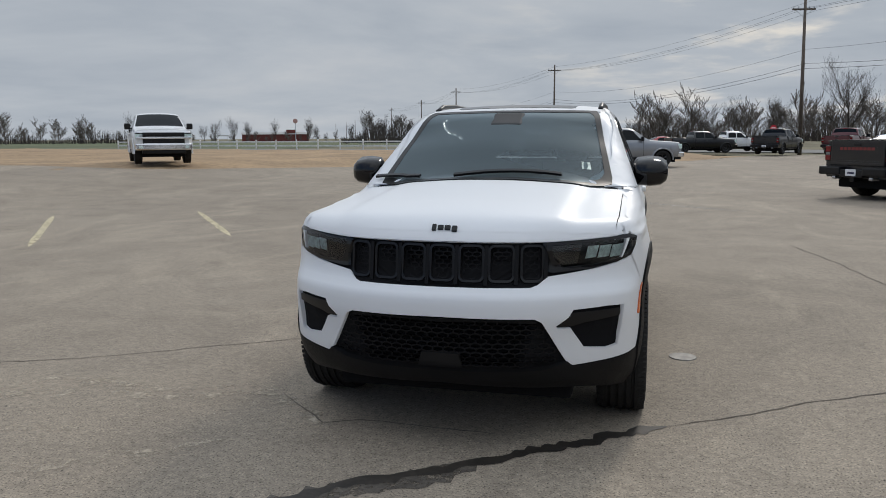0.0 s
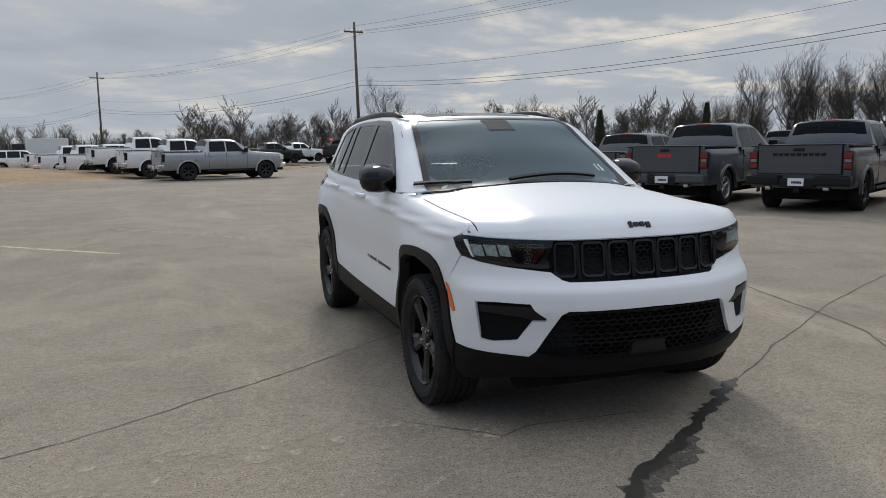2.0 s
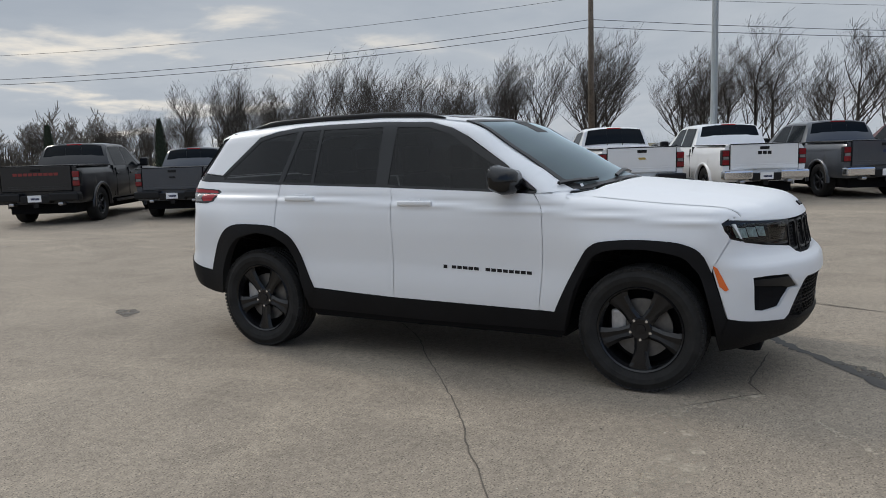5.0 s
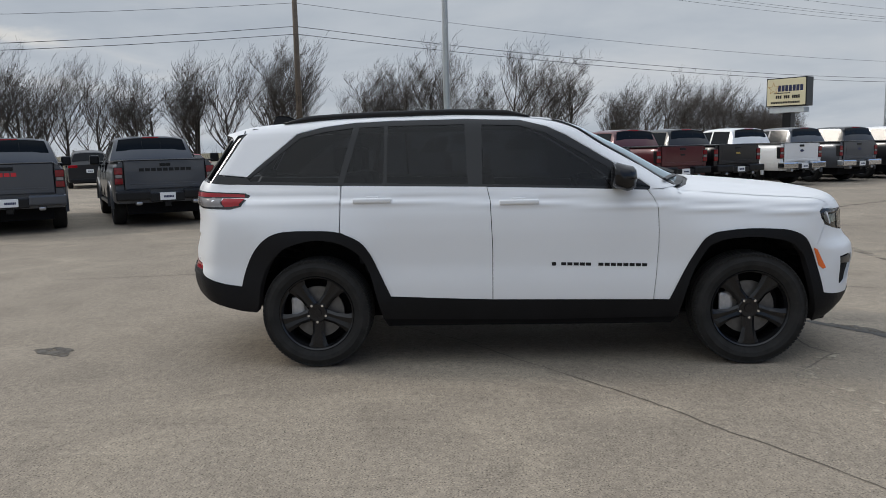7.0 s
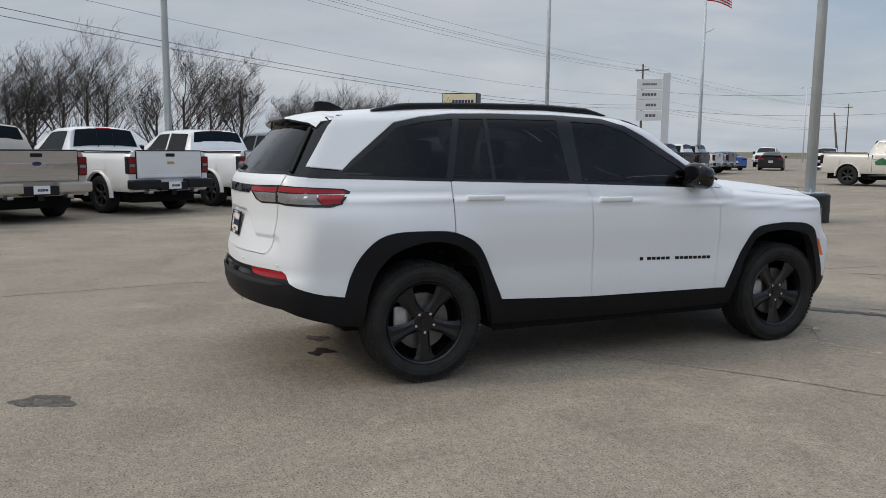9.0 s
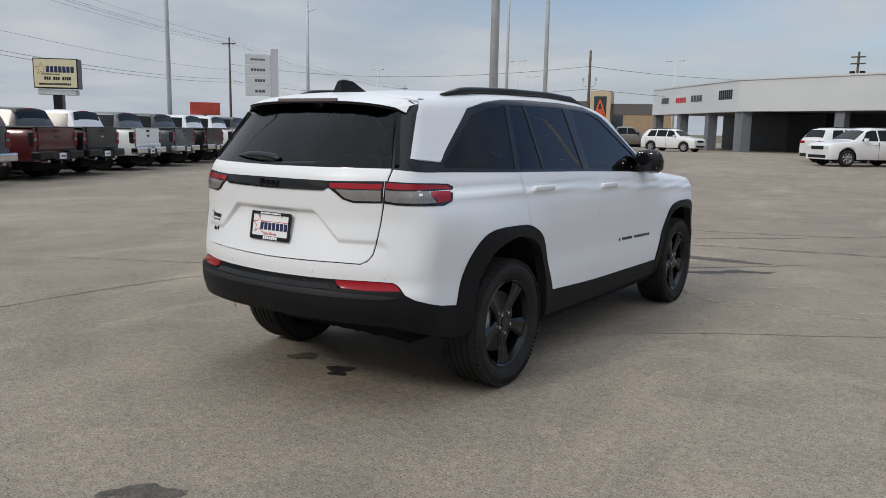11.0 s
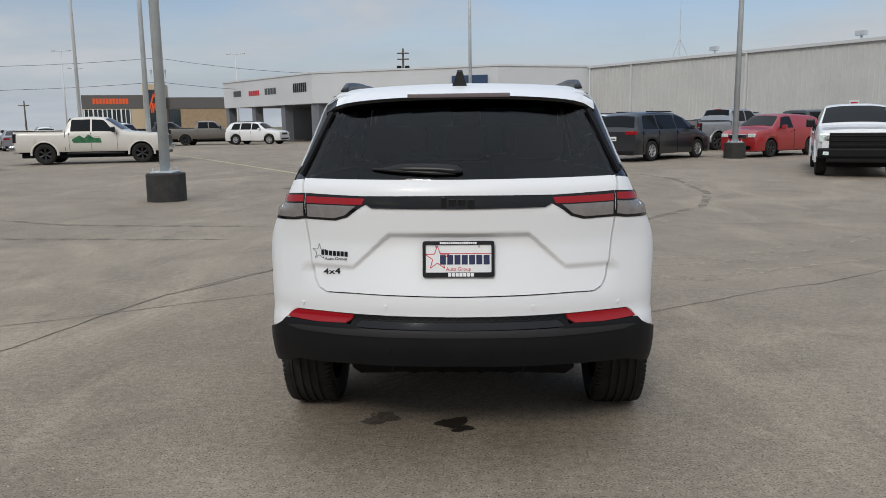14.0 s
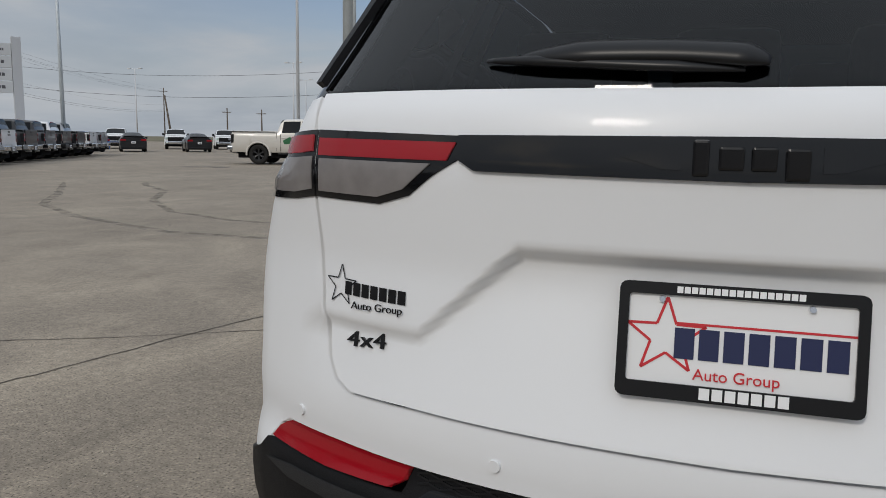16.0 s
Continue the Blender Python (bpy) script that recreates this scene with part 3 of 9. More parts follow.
terrain_strip("road", [(6, 92), (44, 30), (62, -10), (110, -70), (118, -66), (70, -8), (52, 34), (16, 100)], lambda x, y: -0.15, ASPHALT, "pale road along the tree belt", "road", 0.0, 20)


def debris(name, count, spread, sizes, material, label, seed):
    """Loose crumbs of stone lying on the concrete, more of them near its cracks."""
    rnd = random.Random(seed)
    vv, ff = [], []
    for k in range(count):
        x, y = rnd.uniform(*spread[0]), rnd.uniform(*spread[1])
        if abs(x) < 0.9 and abs(y) < 2.3:
            continue
        s = rnd.uniform(*sizes) * rnd.uniform(0.6, 1.0)
        z, a = rise(x, y), rnd.uniform(0, 6.28)
        i = len(vv)
        for j in range(5):
            b = a + 1.2566 * j
            q = s * rnd.uniform(0.65, 1.1)
            vv.append((x + q * math.cos(b), y + q * math.sin(b), z - 0.001))
        vv.append((x + s * rnd.uniform(-0.3, 0.3), y + s * rnd.uniform(-0.3, 0.3), z + s * rnd.uniform(0.5, 0.9)))
        ff += [(i + j, i + (j + 1) % 5, i + 5) for j in range(5)]
    me = bpy.data.meshes.new(name)
    me.from_pydata(vv, [], ff)
    me.materials.append(material)
    return tagged(new(name, me), label, "gravel", kind="stuff")


debris("gravel", 5200, ((-9, 7), (-8.5, 9)), (0.003, 0.009), mat("dark_grit", (0.13, 0.115, 0.095), 0.9, vary=0.4, scale=30), "dark grit scattered over the concrete", 71)
debris("gravel", 4200, ((-9, 7), (-8.5, 9)), (0.003, 0.008), mat("pale_grit", (0.42, 0.38, 0.31), 0.9, vary=0.3, scale=30), "pale grit scattered over the concrete", 72)

# ---- the white SUV ----
# Its skin is where hull() is zero; every panel is cut to its own outline and laid on that skin. Front towards -y.
top_line = smooth_curve([(-2.6, 0.70), (-2.42, 0.86), (-2.34, 1.04), (-2.28, 1.095), (-2.15, 1.150), (-1.9, 1.190), (-1.6, 1.222), (-1.3, 1.250), (-1.14, 1.262),
                         (-0.78, 1.475), (-0.40, 1.668), (-0.22, 1.720), (0.1, 1.762), (0.5, 1.778), (1.0, 1.775), (1.5, 1.758), (2.0, 1.715), (2.6, 1.64)], 0.035)
side_line = smooth_curve([(0.20, 0.84), (0.36, 0.90), (0.48, 0.925), (0.60, 0.928), (0.73, 0.918), (0.95, 0.930), (1.08, 0.925), (1.16, 0.905), (1.26, 0.868),
                          (1.45, 0.790), (1.66, 0.705), (1.80, 0.62)], 0.025)
front_line = smooth_curve([(0.20, -2.10), (0.30, -2.24), (0.38, -2.325), (0.46, -2.365), (0.60, -2.375), (0.70, -2.395), (0.80, -2.385), (0.84, -2.33),
                           (0.90, -2.305), (1.04, -2.295), (1.10, -2.28), (1.3, -2.2)], 0.018)
rear_line = smooth_curve([(0.30, 2.30), (0.42, 2.42), (0.50, 2.49), (0.60, 2.525), (0.69, 2.525), (0.73, 2.50), (0.80, 2.505), (0.90, 2.490), (1.05, 2.468),
                          (1.20, 2.475), (1.29, 2.455), (1.33, 2.425), (1.50, 2.285), (1.68, 2.120), (1.8, 2.02)], 0.016)


def hull(x, y, z):
    ax = np.abs(x)
    lean = 0.13 * (ax / 0.7) ** 2 * sstep(-0.1, -0.6, y) * sstep(-2.0, -1.4, y)
    crown = np.where(y < -1.0, 0.050, 0.040) * (ax / 0.75) ** 2
    dome = 0.018 * sstep(0.62, 0.50, ax) * sstep(-0.9, -1.3, y) * sstep(-2.35, -2.0, y)
    d_top = z - (top_line(y - lean) - crown + dome)
    s = side_line(z)
    for yw, out in ((-1.470, 0.040), (1.480, 0.028)):
        s = s + out * np.exp(-(((y - yw) / 0.42) ** 4)) * sstep(1.12, 0.86, z)
    s = s - 0.050 * sstep(0.9, 2.2, y) * sstep(1.00, 1.30, z) - 0.035 * sstep(-1.2, -2.2, y) - 0.052 * sstep(1.45, 2.3, y)
    edge = np.interp(y, [-1.95, -0.85, 0.27, 1.29, 1.95], [1.050, 1.112, 1.156, 1.180, 1.190])
    s = s + 0.009 * np.exp(-(((z - edge + 0.012) / 0.017) ** 2)) - 0.008 * np.exp(-(((z - edge - 0.020) / 0.020) ** 2))
    d_side = ax - s
    d_front = (front_line(z) + 0.085 * (ax / 0.5) ** 2.5) - y
    back = rear_line(z) - 0.085 * (ax / 0.55) ** 2.6 * sstep(1.8, 1.2, z) - 0.07 * (ax / 0.6) ** 2.5 * sstep(1.2, 1.6, z)
    crest = 1.092 - 0.140 * np.clip((ax - 0.295) / 0.155, 0, 1)
    sunk = 0.125 * np.clip(z - 0.84, 0, 0.25) * sstep(crest + 0.010, crest - 0.018, z) * sstep(0.70, 0.63, ax)
    d_rear = y - (back - sunk)
    f = smax(d_top, d_side, 0.07)
    f = smax(f, d_front, 0.10)
    f = smax(f, d_rear, 0.09)
    return smax(f, 0.27 - z, 0.05)


def cast(o, d, reach=3.2):
    """The outermost skin point along each ray."""
    s = np.linspace(reach, 0, 56)
    p = o[:, None, :] + s[None, :, None] * d[:, None, :]
    f = hull(p[..., 0], p[..., 1], p[..., 2])
    inside = f < 0
    hit = inside.any(1)
    k = np.where(hit, inside.argmax(1), f.argmin(1))
    hi, lo = s[np.maximum(k - 1, 0)], s[k]
    for _ in range(17):
        mid = (hi + lo) / 2
        q = o + mid[:, None] * d
        neg = hull(q[:, 0], q[:, 1], q[:, 2]) < 0
        lo, hi = np.where(neg, mid, lo), np.where(neg, hi, mid)
    at = np.where(hit, (hi + lo) / 2, s[k])
    return o + at[:, None] * d


def slope(p):
    e = 0.004
    g = np.stack([hull(*(p + e * v).T) - hull(*(p - e * v).T) for v in np.eye(3)], 1)
    return g / np.maximum(np.linalg.norm(g, axis=1, keepdims=True), 1e-9)


AXIS_F, AXIS_R = -1.25, 1.0


def rays(uv, view):
    """Ray starts and ways for outline coordinates of a view: left/right side (y, z), top (x, y), front/rear wrap (angle, z)."""
    u, v = np.array(uv, float).T
    n, one = np.zeros_like(u), np.ones_like(u)
    if view in ("right", "left"):
        return np.stack([n, u, v], 1), np.stack([-one if view == "right" else one, n, n], 1)
    if view == "top":
        return np.stack([u, v, n], 1), np.stack([n, n, one], 1)
    if view == "front":
        return np.stack([n, n + AXIS_F, v], 1), np.stack([np.sin(u), -np.cos(u), n], 1)
    return np.stack([n, n + AXIS_R, v], 1), np.stack([np.sin(u), np.cos(u), n], 1)


def wrap(points, view):
    """Outline points given as ('F', x, z) seen from ahead or behind, or ('S', y, z) seen from the side, as (angle, z)."""
    out = []
    for kind, a, z in points:
        if kind == "F":
            o, d = np.array([[a, 0.0, z]]), np.array([[0.0, -1.0 if view == "front" else 1.0, 0.0]])
        else:
            o, d = np.array([[0.0, a, z]]), np.array([[1.0, 0.0, 0.0]])
        q = cast(o, d)[0]
        out.append((math.atan2(q[0], (AXIS_F - q[1]) if view == "front" else (q[1] - AXIS_R)), z))
    return out


def mirrored(half):
    """A full outline from the half with u >= 0, whose first and last points lie at u = 0."""
    return half + [(-u, v) for u, v in reversed(half) if abs(u) > 1e-6]


def flat_cut(poly, step):
    """The outline as a mesh in its plane, cut into a grid."""
    bm = bmesh.new()
    bm.faces.new([bm.verts.new((u, v, 0)) for u, v in poly])
    us, vs = [p[0] for p in poly], [p[1] for p in poly]
    for vals, no in ((us, (1, 0, 0)), (vs, (0, 1, 0))):
        k = math.ceil(min(vals) / step)
        while k * step < max(vals):
            bmesh.ops.bisect_plane(bm, geom=bm.verts[:] + bm.edges[:] + bm.faces[:], plane_co=Vector(no) * (k * step + 1.3e-4), plane_no=no, dist=1e-6)
            k += 1
    bmesh.ops.triangulate(bm, faces=[f for f in bm.faces if len(f.verts) > 4])
    return bm


def panel(name, poly, view, material, parent, off=0.0, thick=0.014, step=0.05, label="", rim=0.004):
    """A sheet cut to an outline, laid on the skin at a height off, with its edge turned in."""
    bm = flat_cut(poly, step)
    bm.verts.ensure_lookup_table()
    uv = [(v.co.x, v.co.y) for v in bm.verts]
    p = cast(*rays(uv, view))
    n = slope(p)
    for v, q, m in zip(bm.verts, p, n):
        v.co = Vector(q + off * m)
    bm.normal_update()
    bm.verts.index_update()
    if sum(f.normal.dot(Vector(n[f.verts[0].index])) for f in bm.faces) < 0:
        bmesh.ops.reverse_faces(bm, faces=bm.faces[:])
    edge = [e for e in bm.edges if e.is_boundary]
    inner = {}
    normals = [Vector(m) for m in n]
    for e in edge:
        for v in e.verts:
            if v not in inner:
                inner[v] = Vector(n[v.index])
    made = {v: bm.verts.new(v.co - thick * m) for v, m in inner.items()}
    for e in edge:
        a, b = e.verts
        f = e.link_faces[0]
        order = [lp.vert for lp in f.loops]
        if order[(order.index(a) + 1) % len(order)] is b:
            a, b = b, a
        try:
            bm.faces.new((a, b, made[b], made[a]))
        except ValueError:
            pass
    for v, m in inner.items():
        normals.append(m)
    return part(name, bm, material, parent, label, True, [tuple(m) for m in normals])


def both_sides(name, poly, material, parent, **kw):
    return [panel(name, poly, view, material, parent, **kw) for view in ("right", "left")]


def skin(view, u, v, off=0.0):
    p = cast(*rays([(u, v)], view))
    return Vector((p + off * slope(p))[0])


def band(a, b):
    """An outline between two lines."""
    return list(a) + list(reversed(b))


def rounded(pts, n=3):
    """A smooth line through points."""
    out = []
    q = [pts[0]] + list(pts) + [pts[-1]]
    for k in range(1, len(q) - 2):
        p0, p1, p2, p3 = (np.array(a, float) for a in q[k - 1:k + 3])
        for j in range(n):
            s = j / n
            out.append(tuple(0.5 * (2 * p1 + (p2 - p0) * s + (2 * p0 - 5 * p1 + 4 * p2 - p3) * s * s + (3 * p1 - p0 - 3 * p2 + p3) * s ** 3)))
    return out + [tuple(pts[-1])]


RIDE = -0.027
suv = thing("suv", "white mid-size SUV with black wheels and trim parked on concrete", "car", at=pose(0, 0, RIDE))

REAR_ARCH = [(1.990, 0.60), (1.955, 0.72), (1.892, 0.842), (1.802, 0.933), (1.705, 0.972), (1.60, 0.982), (1.506, 0.982), (1.40, 0.980), (1.294, 0.967), (1.161, 0.907),
             (1.087, 0.817), (1.015, 0.66), (0.95, 0.514)]
REAR_WELL = [(1.872, 0.475), (1.850, 0.61), (1.800, 0.735), (1.715, 0.838), (1.62, 0.885), (1.49, 0.915), (1.38, 0.912), (1.297, 0.893), (1.20, 0.845), (1.136, 0.775),
             (1.085, 0.66), (1.055, 0.53), (1.01, 0.36)]
FRONT_ARCH = [(-0.926, 0.476), (-1.017, 0.667), (-1.124, 0.856), (-1.170, 0.903), (-1.233, 0.931), (-1.417, 0.948), (-1.60, 0.943), (-1.71, 0.928), (-1.803, 0.881), (-1.862, 0.768),
              (-1.924, 0.577), (-1.945, 0.501)]
FRONT_WELL = [(-0.985, 0.355), (-1.062, 0.628), (-1.162, 0.817), (-1.215, 0.858), (-1.285, 0.882), (-1.40, 0.892), (-1.52, 0.890), (-1.694, 0.857), (-1.760, 0.800), (-1.808, 0.731),
              (-1.872, 0.502), (-1.896, 0.367)]
BELT = [(-0.785, 1.217), (0.30, 1.256), (1.29, 1.283), (2.12, 1.304)]

# inner shell: dark tub below the windows with the wheel wells cut in
shell = bmesh.new()
SEG = 44
rows_ = []
for y in np.linspace(-2.30, 2.42, 72):
    ring = []
    for k in range(SEG + 1):
        a = math.pi * k / SEG
        d = np.array([math.sin(a), 0, -math.cos(a)])
        s = np.linspace(0.02, 1.6, 120)
        q = np.array([0, y, 0.75]) + s[:, None] * d
        f = hull(q[:, 0], q[:, 1], q[:, 2]) + 0.016
        f = np.maximum(f, q[:, 2] - np.interp(y, [-2.3, -1.2, -1.0, 2.2, 2.42], [1.3, 1.22, 1.08, 1.08, 1.2]))
        f = np.maximum(f, np.interp(y, [-2.3, -2.05, -1.9, 1.9, 2.05, 2.42], [0.36, 0.33, 0.30, 0.30, 0.47, 0.53]) - q[:, 2])
        for yw in (-1.482, 1.482):
            f = np.maximum(f, np.minimum(0.475 - np.hypot(y - yw, q[:, 2] - 0.40), np.abs(q[:, 0]) - 0.56))
        k0 = np.argmax(f > 0) if (f > 0).any() else 0
        ring.append(q[max(k0 - 1, 0)])
    rows_.append(ring)
for sgn in (1, -1):
    vs_ = [[shell.verts.new((sgn * q[0], q[1], q[2])) for q in ring] for ring in rows_]
    for r0, r1 in zip(vs_, vs_[1:]):
        for k in range(SEG):
            shell.faces.new((r0[k], r0[k + 1], r1[k + 1], r1[k]))
    for end in (vs_[0], vs_[-1]):
        shell.faces.new(end)
part("inner_shell", tidy(shell), INNER_DARK, suv, "dark inner shell and wheel wells")

# sides
seam = [(float(skin("top", 0.80, y).y), float(skin("top", -0.80, y).z)) for y in (-1.0, -1.2, -1.4, -1.6, -1.8, -1.95, -2.03)]
FRONT_DOOR = [(0.256, 0.492), (0.252, 0.84), (0.264, 1.163), (0.285, 1.253), (-0.30, 1.233), (-0.778, 1.213), (-0.815, 1.165), (-0.843, 1.106), (-0.850, 0.95), (-0.850, 0.85), (-0.838, 0.66), (-0.818, 0.478)]
REAR_DOOR = [(0.261, 0.492), (0.257, 0.84), (0.269, 1.163), (0.290, 1.254), (1.278, 1.280), (1.286, 0.97)] + REAR_ARCH[9:12] + [(0.953, 0.522), (0.60, 0.505)]
FENDER = [(-0.823, 0.480), (-0.843, 0.66), (-0.855, 0.85), (-0.855, 0.95), (-0.848, 1.106), (-0.820, 1.167), (-0.787, 1.215)] + [(y, z - 0.004) for y, z in seam] \
    + [(-1.945, 1.072), (-1.906, 1.046), (-1.952, 0.958), (-1.872, 0.80)] + list(reversed(FRONT_ARCH[:10]))
for view in ("right", "left"):
    fd = panel("front_door", FRONT_DOOR, view, WHITE_PAINT, suv, step=0.028)
    rd = panel("rear_door", REAR_DOOR, view, WHITE_PAINT, suv, step=0.028)
    panel("front_fender", FENDER, view, WHITE_PAINT, suv, step=0.028)
    panel("wheel_arch_flare", band(rounded(REAR_ARCH), rounded(REAR_WELL)), view, BLACK_PLASTIC, suv, off=0.010, thick=0.06, step=0.05, label="matte black wheel arch trim")
    panel("wheel_arch_flare", band(rounded(FRONT_ARCH), rounded(FRONT_WELL)), view, BLACK_PLASTIC, suv, off=0.010, thick=0.06, step=0.05, label="matte black wheel arch trim")
    panel("rocker_trim", [(1.01, 0.36), (0.975, 0.51), (0.95, 0.512), (0.26, 0.487), (-0.82, 0.472), (-0.95, 0.472), (-0.985, 0.355), (0.0, 0.345)], view, BLACK_PLASTIC, suv, off=0.006, thick=0.05,
          label="matte black sill cladding")
    panel("rocker_floor", [(1.01, 0.355), (-0.985, 0.35), (-0.95, 0.295), (0.98, 0.295)], view, INNER_DARK, suv, off=-0.01, thick=0.05)
    # door handles: a bar standing off a shallow cup
    sg = -1 if view == "right" else 1
    for door, y0, z0 in ((fd, 0.073, 1.150), (rd, 1.065, 1.177)):
        bm = bmesh.new()
        c = skin(view, y0, z0)
        box(bm, (c.x + sg * 0.012 - 0.011, y0 - 0.132, z0 - 0.017), (c.x + sg * 0.012 + 0.018, y0 + 0.132, z0 + 0.017), 0.010)
        part("door_handle", bm, WHITE_PAINT, door, smooth=True)
        bm = bmesh.new()
        box(bm, (c.x - 0.004, y0 - 0.040, z0 + 0.010), (c.x + 0.004, y0 + 0.045, z0 + 0.030), 0.004)
        part("handle_cup", bm, WHITE_PAINT, door, smooth=True)
    # greenhouse: black belt, pillars, top strip and glass
    panel("belt_trim", BELT + [(2.165, 1.305), (2.195, 1.365), (1.96, 1.342), (1.93, 1.318), (1.29, 1.298), (0.30, 1.272), (-0.80, 1.230)], view, GLOSS_BLACK, suv, off=0.001, label="gloss black window trim")
    panel("window_frame", [(-0.80, 1.232), (-0.55, 1.405), (-0.25, 1.590), (-0.13, 1.650), (0.05, 1.697), (0.43, 1.714), (0.90, 1.714), (1.20, 1.706), (1.42, 1.680), (1.60, 1.640), (1.90, 1.402), (1.965, 1.345),
                           (1.940, 1.345), (1.872, 1.390), (1.585, 1.612), (1.42, 1.648), (1.20, 1.674), (0.90, 1.680), (0.43, 1.680), (0.06, 1.663), (-0.115, 1.612), (-0.27, 1.520), (-0.72, 1.258)],
          view, GLOSS_BLACK, suv, off=0.0015, label="gloss black window trim")
    panel("door_pillar", [(0.318, 1.262), (0.414, 1.264), (0.436, 1.688), (0.318, 1.686)], view, GLOSS_BLACK, suv, off=0.002)
    panel("door_pillar", [(1.268, 1.288), (1.310, 1.290), (1.205, 1.682), (1.160, 1.684)], view, GLOSS_BLACK, suv, off=0.002)
    panel("door_pillar", [(0.968, 1.278), (0.992, 1.278), (0.990, 1.686), (0.966, 1.686)], view, GLOSS_BLACK, suv, off=0.002)
    panel("front_window", [(0.322, 1.262), (0.324, 1.686), (0.06, 1.668), (-0.115, 1.617), (-0.275, 1.524), (-0.74, 1.245), (-0.70, 1.232)], view, GLASS_DARK, suv, off=-0.004, thick=0.004)
    panel("rear_window", [(0.41, 1.264), (0.43, 1.684), (0.968, 1.684), (0.970, 1.278)], view, GLASS_DARK, suv, off=-0.004, thick=0.004)
    panel("rear_window", [(0.988, 1.278), (0.988, 1.684), (1.165, 1.680), (1.272, 1.288)], view, GLASS_DARK, suv, off=-0.004, thick=0.004)
    panel("quarter_window", [(1.305, 1.292), (1.203, 1.678), (1.42, 1.652), (1.59, 1.616), (1.878, 1.392), (1.945, 1.340), (1.93, 1.312)], view, GLASS_DARK, suv, off=-0.004, thick=0.004)
    panel("roof_side", [(-1.085, 1.235), (-0.90, 1.306), (-0.735, 1.386), (-0.50, 1.520), (-0.28, 1.645), (-0.10, 1.700), (0.10, 1.727), (0.52, 1.745), (1.3, 1.735), (1.80, 1.695), (1.96, 1.672), (2.015, 1.612), (2.10, 1.48), (2.172, 1.372), (1.955, 1.352),
                        (1.90, 1.407), (1.605, 1.645), (1.42, 1.686), (1.20, 1.711), (0.9, 1.719), (0.43, 1.719), (0.05, 1.702), (-0.13, 1.655), (-0.255, 1.595), (-0.555, 1.410), (-0.80, 1.240), (-0.80, 1.218)],
          view, WHITE_PAINT, suv, step=0.04)
    panel("pillar_lining", [(1.25, 1.70), (1.80, 1.67), (1.95, 1.64), (2.00, 1.59), (2.15, 1.36), (1.96, 1.33), (1.90, 1.40), (1.60, 1.63), (1.42, 1.67)], view, CABIN, suv, off=-0.035, thick=0.004, step=0.08, label="dark cabin lining")
    panel("side_marker", [(-1.868, 0.808), (-1.892, 0.795), (-1.955, 0.672), (-1.935, 0.665), (-1.905, 0.690)], view, AMBER, suv, off=0.006, thick=0.012, label="amber side marker lamp")

# roof, sunroof and rails
rx = 0.612
roof_edge = [(abs(float(skin("right", y, z).x)) + 0.002, y) for y, z in ((0.10, 1.727), (0.30, 1.738), (0.52, 1.745), (0.9, 1.741), (1.3, 1.735), (1.55, 1.717), (1.80, 1.695), (1.96, 1.672))]
corner = roof_edge[-1][0]
panel("roof", mirrored([(0.0, -0.262), (0.30, -0.242), (rx, -0.170)] + roof_edge + [(corner - 0.03, 1.995), (0.36, 2.06), (0.0, 2.10)]), "top", WHITE_PAINT, suv, step=0.05)
panel("sunroof", mirrored([(0.0, -0.12), (0.40, -0.09), (0.43, -0.05), (0.43, 0.70), (0.40, 0.74), (0.0, 0.74)]), "top", GLOSS_BLACK, suv, off=0.003, thick=0.006, label="black glass sunroof panel")
for sg in (-1, 1):
    bm = bmesh.new()
    pts = [skin("top", sg * min(0.60, float(np.interp(y, [e[1] for e in roof_edge], [e[0] for e in roof_edge])) - 0.028), y) for y in np.linspace(-0.02, 1.72, 22)]
    ring0 = None
    for k, c in enumerate(pts):
        f = min(1, min(k, len(pts) - 1 - k) / 2.0)
        h = 0.010 + 0.027 * f
        prof = [(-0.017, 0.0), (-0.017, h * 0.7), (-0.008, h), (0.008, h), (0.017, h * 0.7), (0.017, 0.0)]
        ring = [bm.verts.new((c.x + sg * 0.005 + a, c.y, c.z + b)) for a, b in prof]
        if ring0:
            for j in range(len(prof)):
                bm.faces.new((ring0[j], ring0[(j + 1) % 6], ring[(j + 1) % 6], ring[j]))
        else:
            bm.faces.new(ring)
        ring0 = ring
    bm.faces.new(ring0)
    part("roof_rail", tidy(bm), SATIN_BLACK, suv, "black roof rail", smooth=True)
# fin aerial
bm = bmesh.new()
c = skin("top", 0, 1.83)
fin = [(1.70, -0.005), (1.75, 0.030), (1.82, 0.062), (1.90, 0.070), (1.93, 0.060), (1.95, -0.01)]
prism(bm, fin, -0.012, 0.012, lambda u, v, w: (w, u, c.z + v))
for v in bm.verts:
    if v.co.z < c.z + 0.02:
        v.co.x *= 3.0
part("antenna_fin", tidy(bm), BLACK_PLASTIC, suv, "black roof aerial fin")

